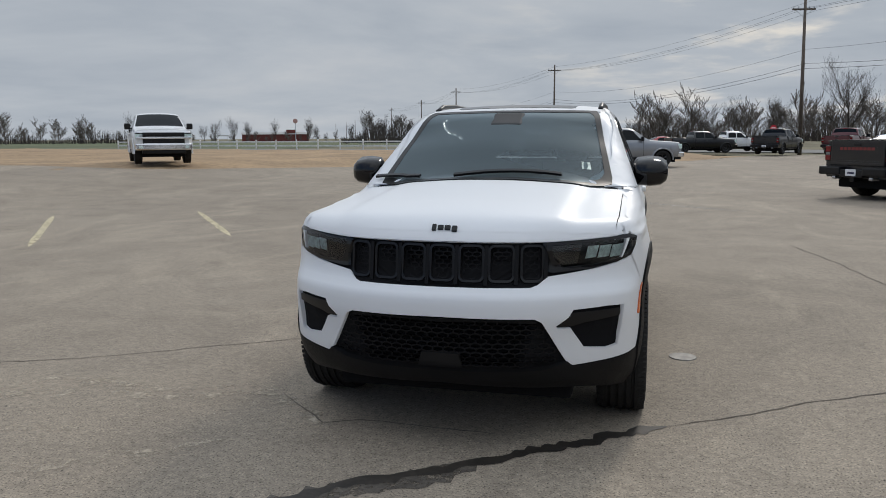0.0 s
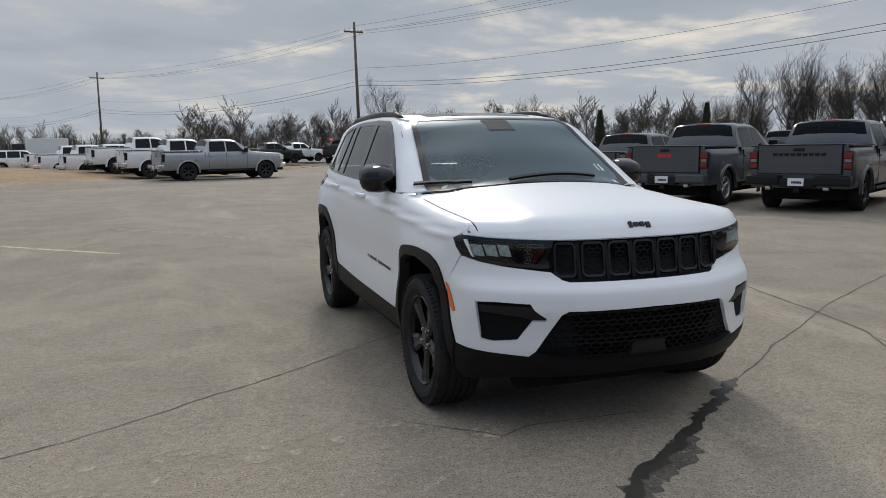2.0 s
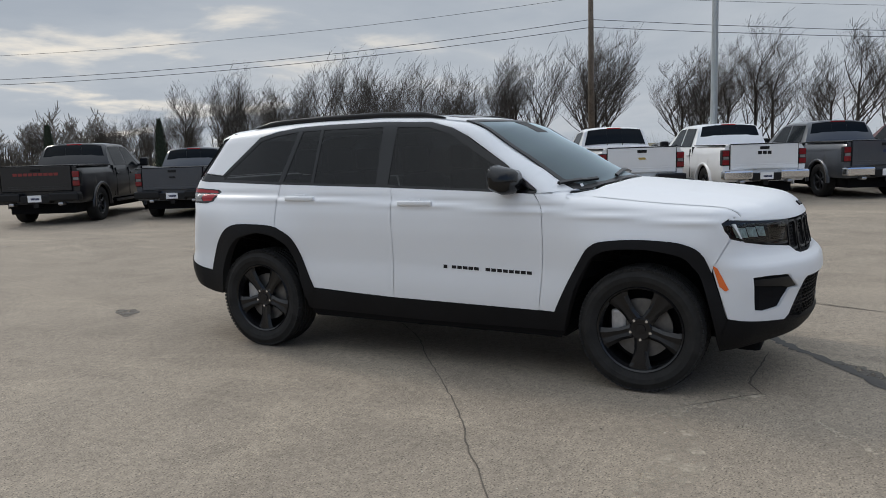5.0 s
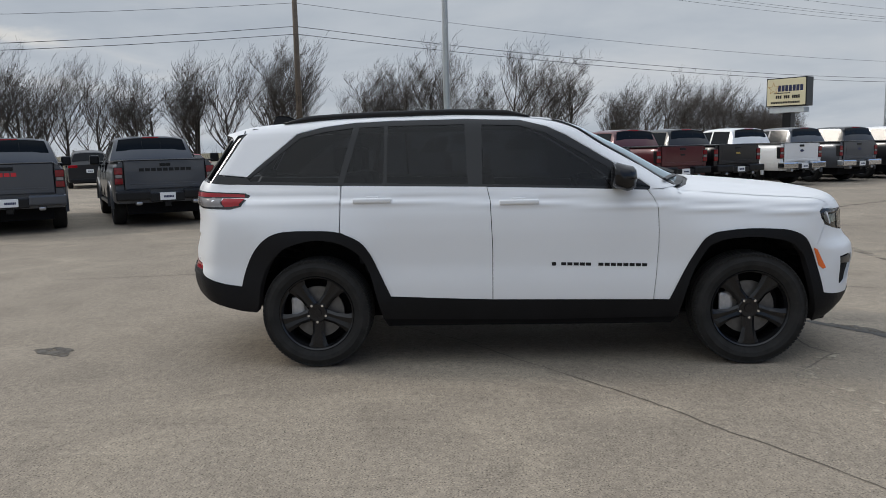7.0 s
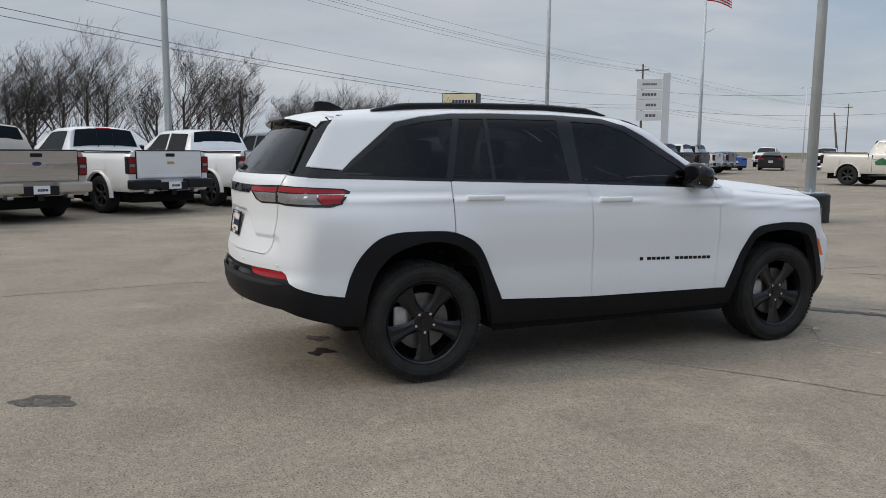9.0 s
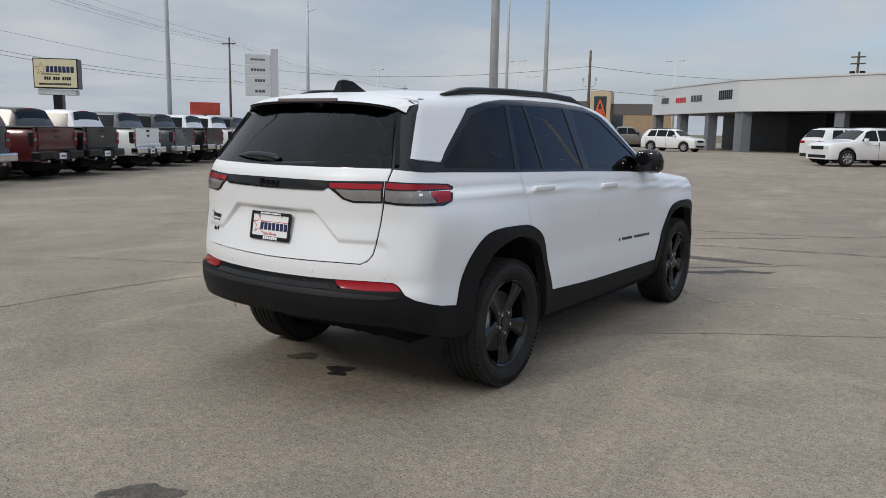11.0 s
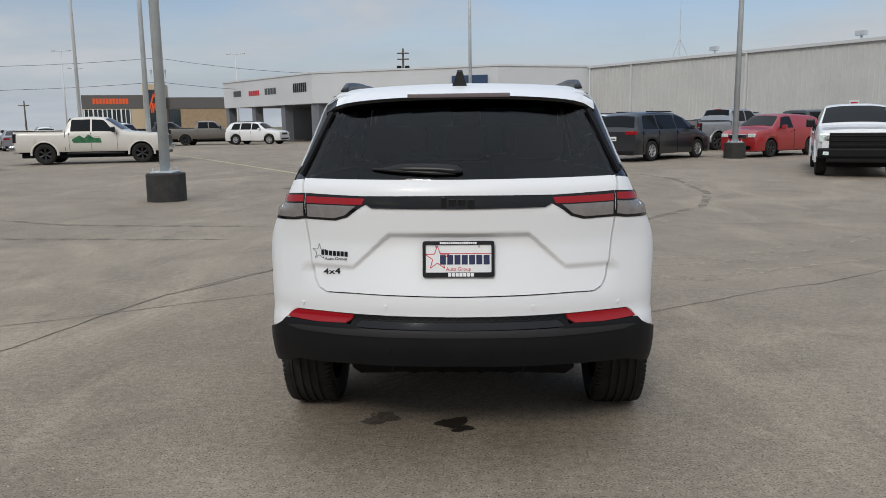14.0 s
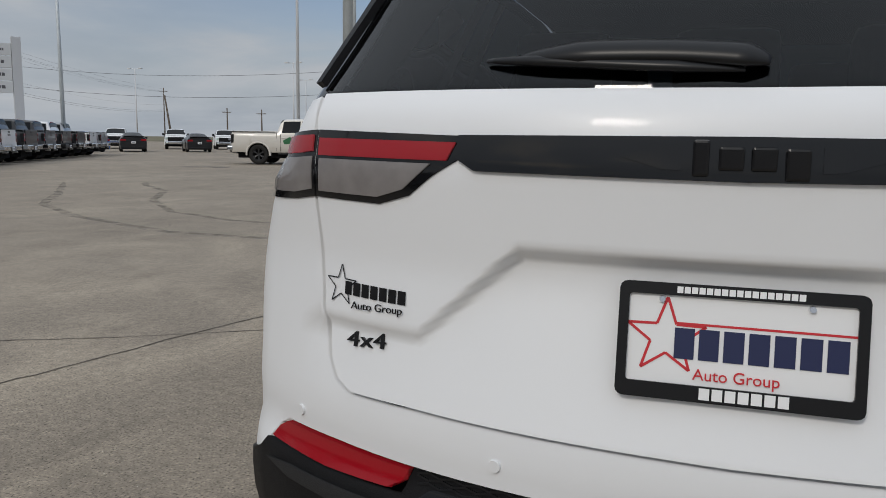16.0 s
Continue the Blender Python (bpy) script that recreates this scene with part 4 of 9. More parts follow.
# bonnet: upper skin and the lip that turns down over the grille
nose = [0.0, 0.2, 0.4, 0.6, 0.74]
lip = [(x, float(cast(np.array([[x, 0, 1.085 - 0.02 * (x / 0.74) ** 2]]), np.array([[0, -1.0, 0]]))[0][1])) for x in nose]
bonnet = panel("bonnet", mirrored([(0.0, -1.215)] + [(0.35, -1.185), (0.60, -1.105), (0.77, -1.01), (0.795, -1.05), (0.795, -1.6), (0.795, -1.85), (0.785, -2.02)] + list(reversed(lip))), "top", WHITE_PAINT, suv, step=0.032, thick=0.006)
panel("bonnet_lip", mirrored(wrap([("F", 0.0, 1.101)] + [("F", x, 1.101 - 0.02 * (x / 0.74) ** 2) for x in nose[1:]] + [("S", -2.02, 1.090), ("S", -1.95, 1.066), ("F", 0.76, 1.055), ("F", 0.52, 1.044), ("F", 0.0, 1.044)], "front")),
      "front", WHITE_PAINT, bonnet, off=-0.0008, step=0.014, thick=0.02)

# front bumper with openings
FOG = [(0.836, 0.738), (0.76, 0.742), (0.612, 0.736), (0.592, 0.702), (0.538, 0.662), (0.542, 0.648), (0.602, 0.648), (0.662, 0.548), (0.76, 0.535), (0.812, 0.545)]
fog_w = wrap([("F", x, z) for x, z in FOG], "front")
outer = wrap([("F", 0.0, 0.836), ("F", 0.415, 0.837), ("F", 0.448, 0.848), ("F", 0.492, 0.884), ("F", 0.70, 0.910), ("F", 0.80, 0.931), ("S", -1.958, 0.955), ("S", -1.8755, 0.806), ("S", -1.872, 0.768), ("S", -1.930, 0.577), ("S", -1.952, 0.503),
              ("S", -2.02, 0.490), ("F", 0.79, 0.480), ("F", 0.66, 0.470), ("F", 0.61, 0.466), ("F", 0.582, 0.490), ("F", 0.53, 0.582), ("F", 0.474, 0.683), ("F", 0.442, 0.700), ("F", 0.0, 0.705)], "front")
outer[0], outer[-1] = (0.0, 0.836), (0.0, 0.705)
# slit from the outer edge to the lamp pocket
cut = outer[:9] + fog_w + [fog_w[0], (outer[8][0], outer[8][1] - 0.0004)] + outer[9:]
for sg in (1, -1):
    poly = [(sg * u, v) for u, v in cut]
    panel("front_bumper", poly, "front", WHITE_PAINT, suv, step=0.03, thick=0.045)
    pk = panel("fog_pocket", [(sg * u, v) for u, v in wrap([("F", x * 1.0, z) for x, z in FOG], "front")], "front", BLACK_PLASTIC, suv, off=-0.035, thick=0.01, step=0.03, label="black mesh insert in the bumper")
    panel("fog_blade", [(sg * u, v) for u, v in wrap([("F", 0.825, 0.722), ("F", 0.612, 0.720), ("F", 0.542, 0.655), ("F", 0.61, 0.655), ("F", 0.66, 0.668), ("F", 0.825, 0.688)], "front")], "front", SATIN_BLACK, pk, off=-0.008, thick=0.03, step=0.04)
GRILLE = [("F", 0.0, 1.040), ("F", 0.48, 1.040), ("F", 0.505, 0.905), ("F", 0.488, 0.878), ("F", 0.446, 0.846), ("F", 0.0, 0.838)]
gw = wrap(GRILLE, "front")
gw[0], gw[-1] = (0.0, 1.040), (0.0, 0.838)
grille = panel("grille", mirrored(gw), "front", INNER_DARK, suv, off=-0.034, thick=0.01, step=0.04, label="black seven-slot grille")


def strip(bm, pts, half, depth):
    """A bar along skin points (place, normal) of half width and depth."""
    prev = None
    for k, (p, n) in enumerate(pts):
        a = pts[max(k - 1, 0)][0]
        b = pts[min(k + 1, len(pts) - 1)][0]
        t = (b - a).normalized()
        s = t.cross(n).normalized() * half
        ring = [bm.verts.new(p + s), bm.verts.new(p + s + n * depth), bm.verts.new(p - s + n * depth), bm.verts.new(p - s)]
        if prev:
            for j in range(4):
                bm.faces.new((prev[j], prev[(j + 1) % 4], ring[(j + 1) % 4], ring[j]))
        else:
            bm.faces.new(ring)
        prev = ring
    bm.faces.new(list(reversed(prev)))


def on_front(pts, off):
    """(x, z) points laid on the front skin at a height, with normals."""
    o = np.array([[x, 0, z] for x, z in pts], float)
    p = cast(o, np.tile([[0, -1.0, 0]], (len(pts), 1)))
    n = slope(p)
    return [(Vector(a + off * b), Vector(b)) for a, b in zip(p, n)]


def round_rect(x0, z0, x1, z1, r, n=4, skew=0.0):
    out = []
    for cx, cz, a0 in ((x1 - r, z1 - r, 0), (x0 + r, z1 - r, 90), (x0 + r, z0 + r, 180), (x1 - r, z0 + r, 270)):
        for k in range(n + 1):
            a = radians(a0 + 90 * k / n)
            out.append((cx + r * math.cos(a), cz + r * math.sin(a)))
    return out


def honeycomb(bm, inside, x0, x1, z0, z1, cw, ch, half, depth, off):
    """Bars of a stretched honeycomb over the part of the front skin where inside(x, z) holds."""
    seen = set()
    nz, nx = int((z1 - z0) / (0.75 * ch)) + 2, int((x1 - x0) / cw) + 2
    for j in range(nz):
        for i in range(nx):
            cx, cz = x0 + (i + 0.5 * (j % 2)) * cw, z0 + j * 0.75 * ch
            hexa = [(cx, cz + ch / 2), (cx + cw / 2, cz + ch / 4), (cx + cw / 2, cz - ch / 4), (cx, cz - ch / 2), (cx - cw / 2, cz - ch / 4), (cx - cw / 2, cz + ch / 4)]
            for k in range(6):
                a, b = hexa[k], hexa[(k + 1) % 6]
                key = tuple(sorted(((round(a[0], 3), round(a[1], 3)), (round(b[0], 3), round(b[1], 3)))))
                if key in seen or not (inside(*a) and inside(*b)):
                    continue
                seen.add(key)
                strip(bm, on_front([a, b], off), half, depth)


for k in range(7):
    xc = (k - 3) * 0.1405
    hw = 0.056 if abs(k - 3) < 3 else 0.048
    xs0, xs1 = xc - hw, xc + hw
    rr = round_rect(xs0, 0.866, xs1, 1.027, 0.024)
    bm = bmesh.new()
    strip(bm, on_front(rr + rr[:2], -0.030), 0.006, 0.024)
    slot = part("slot_ring", tidy(bm), SATIN_BLACK, grille)
    bm = bmesh.new()
    honeycomb(bm, lambda x, z: xs0 < x < xs1 and 0.866 < z < 1.027, xs0, xs1, 0.87, 1.025, 0.040, 0.026, 0.0030, 0.012, -0.028)
    part("slot_mesh", tidy(bm), BLACK_PLASTIC, grille)
    bm = bmesh.new()
    strip(bm, on_front([(xs1 + 0.014, 0.852), (xs1 + 0.014, 1.03)], -0.028), 0.009, 0.020)
    part("slot_bar", tidy(bm), BLACK_PLASTIC, grille)

LOW = [("F", 0.0, 0.702), ("F", 0.440, 0.697), ("F", 0.472, 0.680), ("F", 0.53, 0.580), ("F", 0.583, 0.493), ("F", 0.49, 0.456), ("F", 0.35, 0.446), ("F", 0.0, 0.443)]
lw = wrap(LOW, "front")
lw[0], lw[-1] = (0.0, 0.702), (0.0, 0.443)
low = panel("lower_grille", mirrored(lw), "front", INNER_DARK, suv, off=-0.042, thick=0.01, step=0.05, label="black honeycomb lower grille")
bm = bmesh.new()


def in_low(x, z):
    return 0.446 + 0.04 * (abs(x) / 0.58) ** 3 < z < 0.695 and abs(x) < 0.462 + (0.69 - z) * 0.56


honeycomb(bm, in_low, -0.58, 0.58, 0.45, 0.70, 0.052, 0.030, 0.0035, 0.014, -0.030)
part("honeycomb", tidy(bm), BLACK_PLASTIC, low)
bm = bmesh.new()
strip(bm, on_front([(-0.455, 0.680), (0, 0.684), (0.455, 0.680)], -0.03), 0.007, 0.02)
part("grille_bar", tidy(bm), BLACK_PLASTIC, low)
panel("sensor_cover", mirrored(wrap([("F", 0.0, 0.522), ("F", 0.090, 0.520), ("F", 0.110, 0.448), ("F", 0.0, 0.448)], "front")), "front", SATIN_BLACK, low, off=-0.012, thick=0.03, step=0.04)
CHIN = [("F", 0.0, 0.441), ("F", 0.35, 0.444), ("F", 0.49, 0.454), ("F", 0.587, 0.488), ("F", 0.612, 0.463), ("F", 0.66, 0.467), ("F", 0.79, 0.477), ("S", -2.02, 0.487), ("S", -1.95, 0.500), ("S", -1.895, 0.36), ("S", -1.90, 0.30), ("F", 0.62, 0.340), ("F", 0.0, 0.370)]
cw_ = wrap(CHIN, "front")
cw_[0], cw_[-1] = (0.0, 0.441), (0.0, 0.370)
panel("chin", mirrored(cw_), "front", BLACK_PLASTIC, suv, off=0.004, thick=0.06, step=0.05, label="matte black lower bumper")
bm = bmesh.new()
box(bm, (-0.60, -2.10, 0.25), (0.60, -1.95, 0.345), 0.03)
part("air_dam", bm, INNER_DARK, suv)

# headlamps
for sg in (1, -1):
    HL = wrap([("F", 0.470, 1.038), ("F", 0.62, 1.043), ("F", 0.76, 1.051), ("S", -1.950, 1.062), ("S", -1.908, 1.046), ("S", -1.925, 1.000), ("S", -1.958, 0.960), ("F", 0.80, 0.935), ("F", 0.70, 0.914), ("F", 0.515, 0.900), ("F", 0.495, 0.905), ("F", 0.50, 0.960)], "front")
    head = panel("headlamp", [(sg * u, v) for u, v in HL], "front", SATIN_BLACK, suv, off=-0.030, thick=0.01, step=0.03, label="LED headlamp in a dark housing")
    lens = wrap([("F", 0.510, 1.028), ("F", 0.62, 1.032), ("F", 0.76, 1.039), ("S", -1.958, 1.042), ("S", -1.930, 1.028), ("S", -1.945, 0.990), ("F", 0.835, 0.958), ("F", 0.79, 0.945), ("F", 0.70, 0.931), ("F", 0.55, 0.922), ("F", 0.535, 0.940), ("F", 0.51, 0.975)], "front")
    panel("lens", [(sg * u, v) for u, v in lens], "front", GLASS_CLEAR, head, off=-0.001, thick=0.004, step=0.03)
    edge_ = HL + [HL[0], lens[0]] + list(reversed(lens[1:])) + [(lens[0][0] + 0.0003, lens[0][1])]
    panel("lamp_bezel", [(sg * u, v) for u, v in edge_], "front", GLOSS_BLACK, head, off=0.001, thick=0.03, step=0.04)
    for x0, x1 in ((0.675, 0.722), (0.730, 0.780), (0.788, 0.846)):
        pod = wrap([("F", x0, 1.014), ("F", x1, 1.018), ("F", x1 - 0.014, 0.962), ("F", x0 - 0.014, 0.957)], "front")
        panel("led_pod", [(sg * u, v) for u, v in pod], "front", LAMP_SILVER, head, off=-0.014, thick=0.014, step=0.02)
    inner = wrap([("F", 0.512, 1.022), ("F", 0.640, 1.026), ("F", 0.620, 0.934), ("F", 0.555, 0.930), ("F", 0.545, 0.955), ("F", 0.520, 0.975)], "front")
    panel("lamp_end", [(sg * u, v) for u, v in inner], "front", GLOSS_BLACK, head, off=-0.006, thick=0.02, step=0.03)

# windscreen, wipers, camera housing
ws = mirrored([(0.0, -1.17), (0.35, -1.14), (0.58, -1.065), (0.70, -0.985), (0.715, -0.93), (0.655, -0.60), (0.605, -0.30), (0.58, -0.20), (0.30, -0.262), (0.0, -0.285)])
panel("windscreen", ws, "top", GLASS_SCREEN, suv, off=0.001, thick=0.006, step=0.07, label="clear windscreen glass")
frit = [(0.0, -1.180), (0.36, -1.150), (0.60, -1.072), (0.728, -0.99), (0.728, -0.92), (0.665, -0.60), (0.612, -0.28), (0.585, -0.175), (0.30, -0.238), (0.0, -0.258), (0.0, -0.312), (0.29, -0.293), (0.545, -0.245), (0.575, -0.30), (0.63, -0.60), (0.68, -0.90),
        (0.66, -0.965), (0.55, -1.045), (0.34, -1.105), (0.0, -1.135)]
for sg in (1, -1):
    panel("screen_pillar", [(sg * x, y) for x, y in ((0.575, -0.16), (0.605, -0.28), (0.655, -0.60), (0.720, -0.92), (0.745, -0.985), (0.79, -0.98), (0.765, -0.85), (0.735, -0.60), (0.695, -0.28), (0.675, -0.10), (0.655, 0.10), (0.62, 0.05))], "top", WHITE_PAINT, suv, off=-0.009, thick=0.01, step=0.05)
    panel("fender_top", [(sg * x, y) for x, y in ((0.8005, -0.99), (0.8005, -1.6), (0.8005, -1.85), (0.79, -2.025), (0.825, -1.965), (0.855, -1.85), (0.87, -1.6), (0.87, -1.2), (0.865, -0.90), (0.80, -0.93))], "top", WHITE_PAINT, suv, off=-0.004, thick=0.01, step=0.03)
    panel("screen_border", [(sg * x, y) for x, y in frit], "top", SCREEN_FRIT, suv, off=0.004, thick=0.006, step=0.06)
panel("cowl", mirrored([(0.0, -1.235), (0.36, -1.205), (0.62, -1.12), (0.78, -1.005), (0.76, -0.975), (0.60, -1.06), (0.36, -1.14), (0.0, -1.165)]), "top", SATIN_BLACK, suv, off=-0.012, thick=0.02, step=0.06)
bm = bmesh.new()
box(bm, (-0.11, -0.52, 1.545), (0.11, -0.33, 1.66), 0.02)
for v in bm.verts:
    v.co.z += (v.co.y + 0.415) * 0.45
part("mirror_camera_pod", bm, CABIN, suv)
for x0, y0, x1, y1 in ((-0.22, -1.115, 0.43, -1.035), (-0.45, -1.055, -0.79, -0.905)):
    bm = bmesh.new()
    pts = [(skin("top", x0 + (x1 - x0) * s, y0 + (y1 - y0) * s, 0.012), Vector((0, -0.5, 0.86))) for s in np.linspace(0, 1, 8)]
    strip(bm, pts, 0.011, 0.016)
    part("wiper", tidy(bm), SATIN_BLACK, suv, "black windscreen wiper")

# door mirrors
for sg in (-1, 1):
    bm = bmesh.new()
    secs = [(0.0, 0.055, 0.050), (0.02, 0.105, 0.078), (0.10, 0.112, 0.088), (0.17, 0.100, 0.080), (0.205, 0.070, 0.055), (0.215, 0.02, 0.02)]
    prev = None
    for s, ly, lz in secs:
        x = sg * (0.852 + s)
        ring = []
        for k in range(14):
            a = 2 * math.pi * k / 14
            cu, su = math.cos(a), math.sin(a)
            yy = math.copysign(abs(cu) ** 0.6, cu) * ly * (1.0 if cu < 0 else 0.55)
            zz = math.copysign(abs(su) ** 0.6, su) * lz
            ring.append(bm.verts.new((x, -0.60 + yy + 0.10 * s, 1.315 + zz - 0.02 * (yy < 0))))
        if prev:
            for k in range(14):
                bm.faces.new((prev[k], prev[(k + 1) % 14], ring[(k + 1) % 14], ring[k]))
        else:
            bm.faces.new(ring)
        prev = ring
    bm.faces.new(prev)
    mir = part("door_mirror", tidy(bm), GLOSS_BLACK, suv, "gloss black door mirror", smooth=True)
    bm = bmesh.new()
    prism(bm, [(-0.66, 1.215), (-0.55, 1.215), (-0.53, 1.265), (-0.64, 1.275)], 0.83, 0.945, lambda u, v, w: (sg * w, u, v + (w - 0.83) * 0.12))
    part("mirror_stalk", tidy(bm), SATIN_BLACK, mir)
    bm = bmesh.new()
    box(bm, (min(sg * 0.882, sg * 1.037), -0.548, 1.255), (max(sg * 0.882, sg * 1.037), -0.540, 1.375), 0.003)
    part("mirror_glass", bm, CHROME, mir)

# rear body: quarters and bumper in one skin, tailgate, glass
rq = wrap([("S", 1.288, 1.278), ("S", 1.70, 1.290), ("S", 2.10, 1.300), ("F", 0.685, 1.318), ("F", 0.680, 1.250), ("F", 0.673, 1.150), ("F", 0.657, 1.042), ("F", 0.648, 0.962), ("F", 0.632, 0.886), ("F", 0.611, 0.852), ("F", 0.576, 0.835), ("F", 0.464, 0.837), ("F", 0.0, 0.829),
           ("F", 0.0, 0.748), ("F", 0.46, 0.753), ("F", 0.60, 0.754), ("F", 0.728, 0.750), ("F", 0.752, 0.735), ("F", 0.772, 0.712), ("F", 0.792, 0.688), ("S", 2.27, 0.664), ("S", 2.22, 0.646), ("S", 2.11, 0.616), ("S", 1.992, 0.600)], "rear")
rq = [(u if abs(u) > 1e-6 else 0.0, v) for u, v in rq] + wrap([("S", y, z) for y, z in REAR_ARCH[1:9]] + [("S", 1.292, 1.03), ("S", 1.291, 1.09), ("S", 1.290, 1.14), ("S", 1.289, 1.19), ("S", 1.288, 1.24)], "rear")
for sg in (1, -1):
    panel("rear_quarter", [(sg * u, v) for u, v in rq], "rear", WHITE_PAINT, suv, step=0.035, thick=0.03)
gate = wrap([("F", 0.0, 1.318), ("F", 0.675, 1.322), ("F", 0.672, 1.250), ("F", 0.665, 1.150), ("F", 0.649, 1.042), ("F", 0.640, 0.962), ("F", 0.624, 0.889), ("F", 0.605, 0.858), ("F", 0.573, 0.841), ("F", 0.464, 0.843), ("F", 0.0, 0.835)], "rear")
gate[0], gate[-1] = (0.0, 1.318), (0.0, 0.835)
tailgate = panel("tailgate", mirrored(gate), "rear", WHITE_PAINT, suv, step=0.0095, thick=0.02)
rg = wrap([("F", 0.0, 1.322), ("F", 0.672, 1.326), ("F", 0.60, 1.50), ("F", 0.535, 1.655), ("F", 0.0, 1.675)], "rear")
rg[0], rg[-1] = (0.0, 1.322), (0.0, 1.675)
panel("rear_glass", mirrored(rg), "rear", GLASS_REAR, suv, off=0.0, thick=0.006, step=0.05, label="dark privacy rear glass")
for sg in (1, -1):
    dp = wrap([("F", 0.676, 1.322), ("F", 0.606, 1.50), ("F", 0.540, 1.660), ("F", 0.575, 1.675), ("S", 1.985, 1.640), ("S", 2.025, 1.575), ("S", 2.095, 1.46), ("S", 2.155, 1.36), ("S", 2.15, 1.305)], "rear")
    panel("rear_pillar", [(sg * u, v) for u, v in dp], "rear", GLOSS_BLACK, suv, off=-0.003, thick=0.02, step=0.03)
    bm = bmesh.new()
    o0 = [(0.690 - 0.0, 1.335), (0.635, 1.46), (0.575, 1.60)]
    ps = cast(np.array([[sg * x, 0, z] for x, z in o0], float), np.tile([[0, 1.0, 0]], (3, 1)))
    ns = slope(ps)
    strip(bm, [(Vector(p), Vector(n)) for p, n in zip(ps, ns)], 0.012, 0.014)
    part("air_deflector", tidy(bm), BLACK_PLASTIC, suv)
# spoiler: overhanging lip
bm = bmesh.new()
prev = None
for x in np.linspace(-corner - 0.004, corner + 0.004, 25):
    f = abs(x) / corner
    ze = skin("top", min(abs(x), corner - 0.004), 1.93).z + 0.004
    ye = 2.195 - 0.040 * f ** 3 - 0.075 * sstep(0.78, 1.0, f)
    drop = 0.020 * f ** 6
    ring = [bm.verts.new(p) for p in ((x, 1.94, ze - drop), (x, 2.05, ze - 0.020 - drop), (x, ye, ze - 0.056 - drop), (x, ye - 0.004, ze - 0.070 - drop), (x, 2.06, ze - 0.096 - drop), (x, 1.98, ze - 0.064 - drop))]
    if prev:
        for j in range(6):
            bm.faces.new((prev[j], prev[(j + 1) % 6], ring[(j + 1) % 6], ring[j]))
            bm.faces.ensure_lookup_table()
            if j >= 2 or (j == 1 and f > 0.94):
                bm.faces[-1].material_index = 1
    else:
        bm.faces.new(ring)
        bm.faces.ensure_lookup_table()
        bm.faces[-1].material_index = 1
    prev = ring
bm.faces.new(prev).material_index = 1
part("spoiler", tidy(bm), [WHITE_PAINT, GLOSS_BLACK], suv, "white roof spoiler with a black underside")
bm = bmesh.new()
box(bm, (-0.225, 2.184, 1.662), (0.225, 2.198, 1.680), 0.004)
part("brake_light", bm, mat("high_lamp_lens", (0.16, 0.13, 0.13), 0.15), suv, "smoked high brake light")

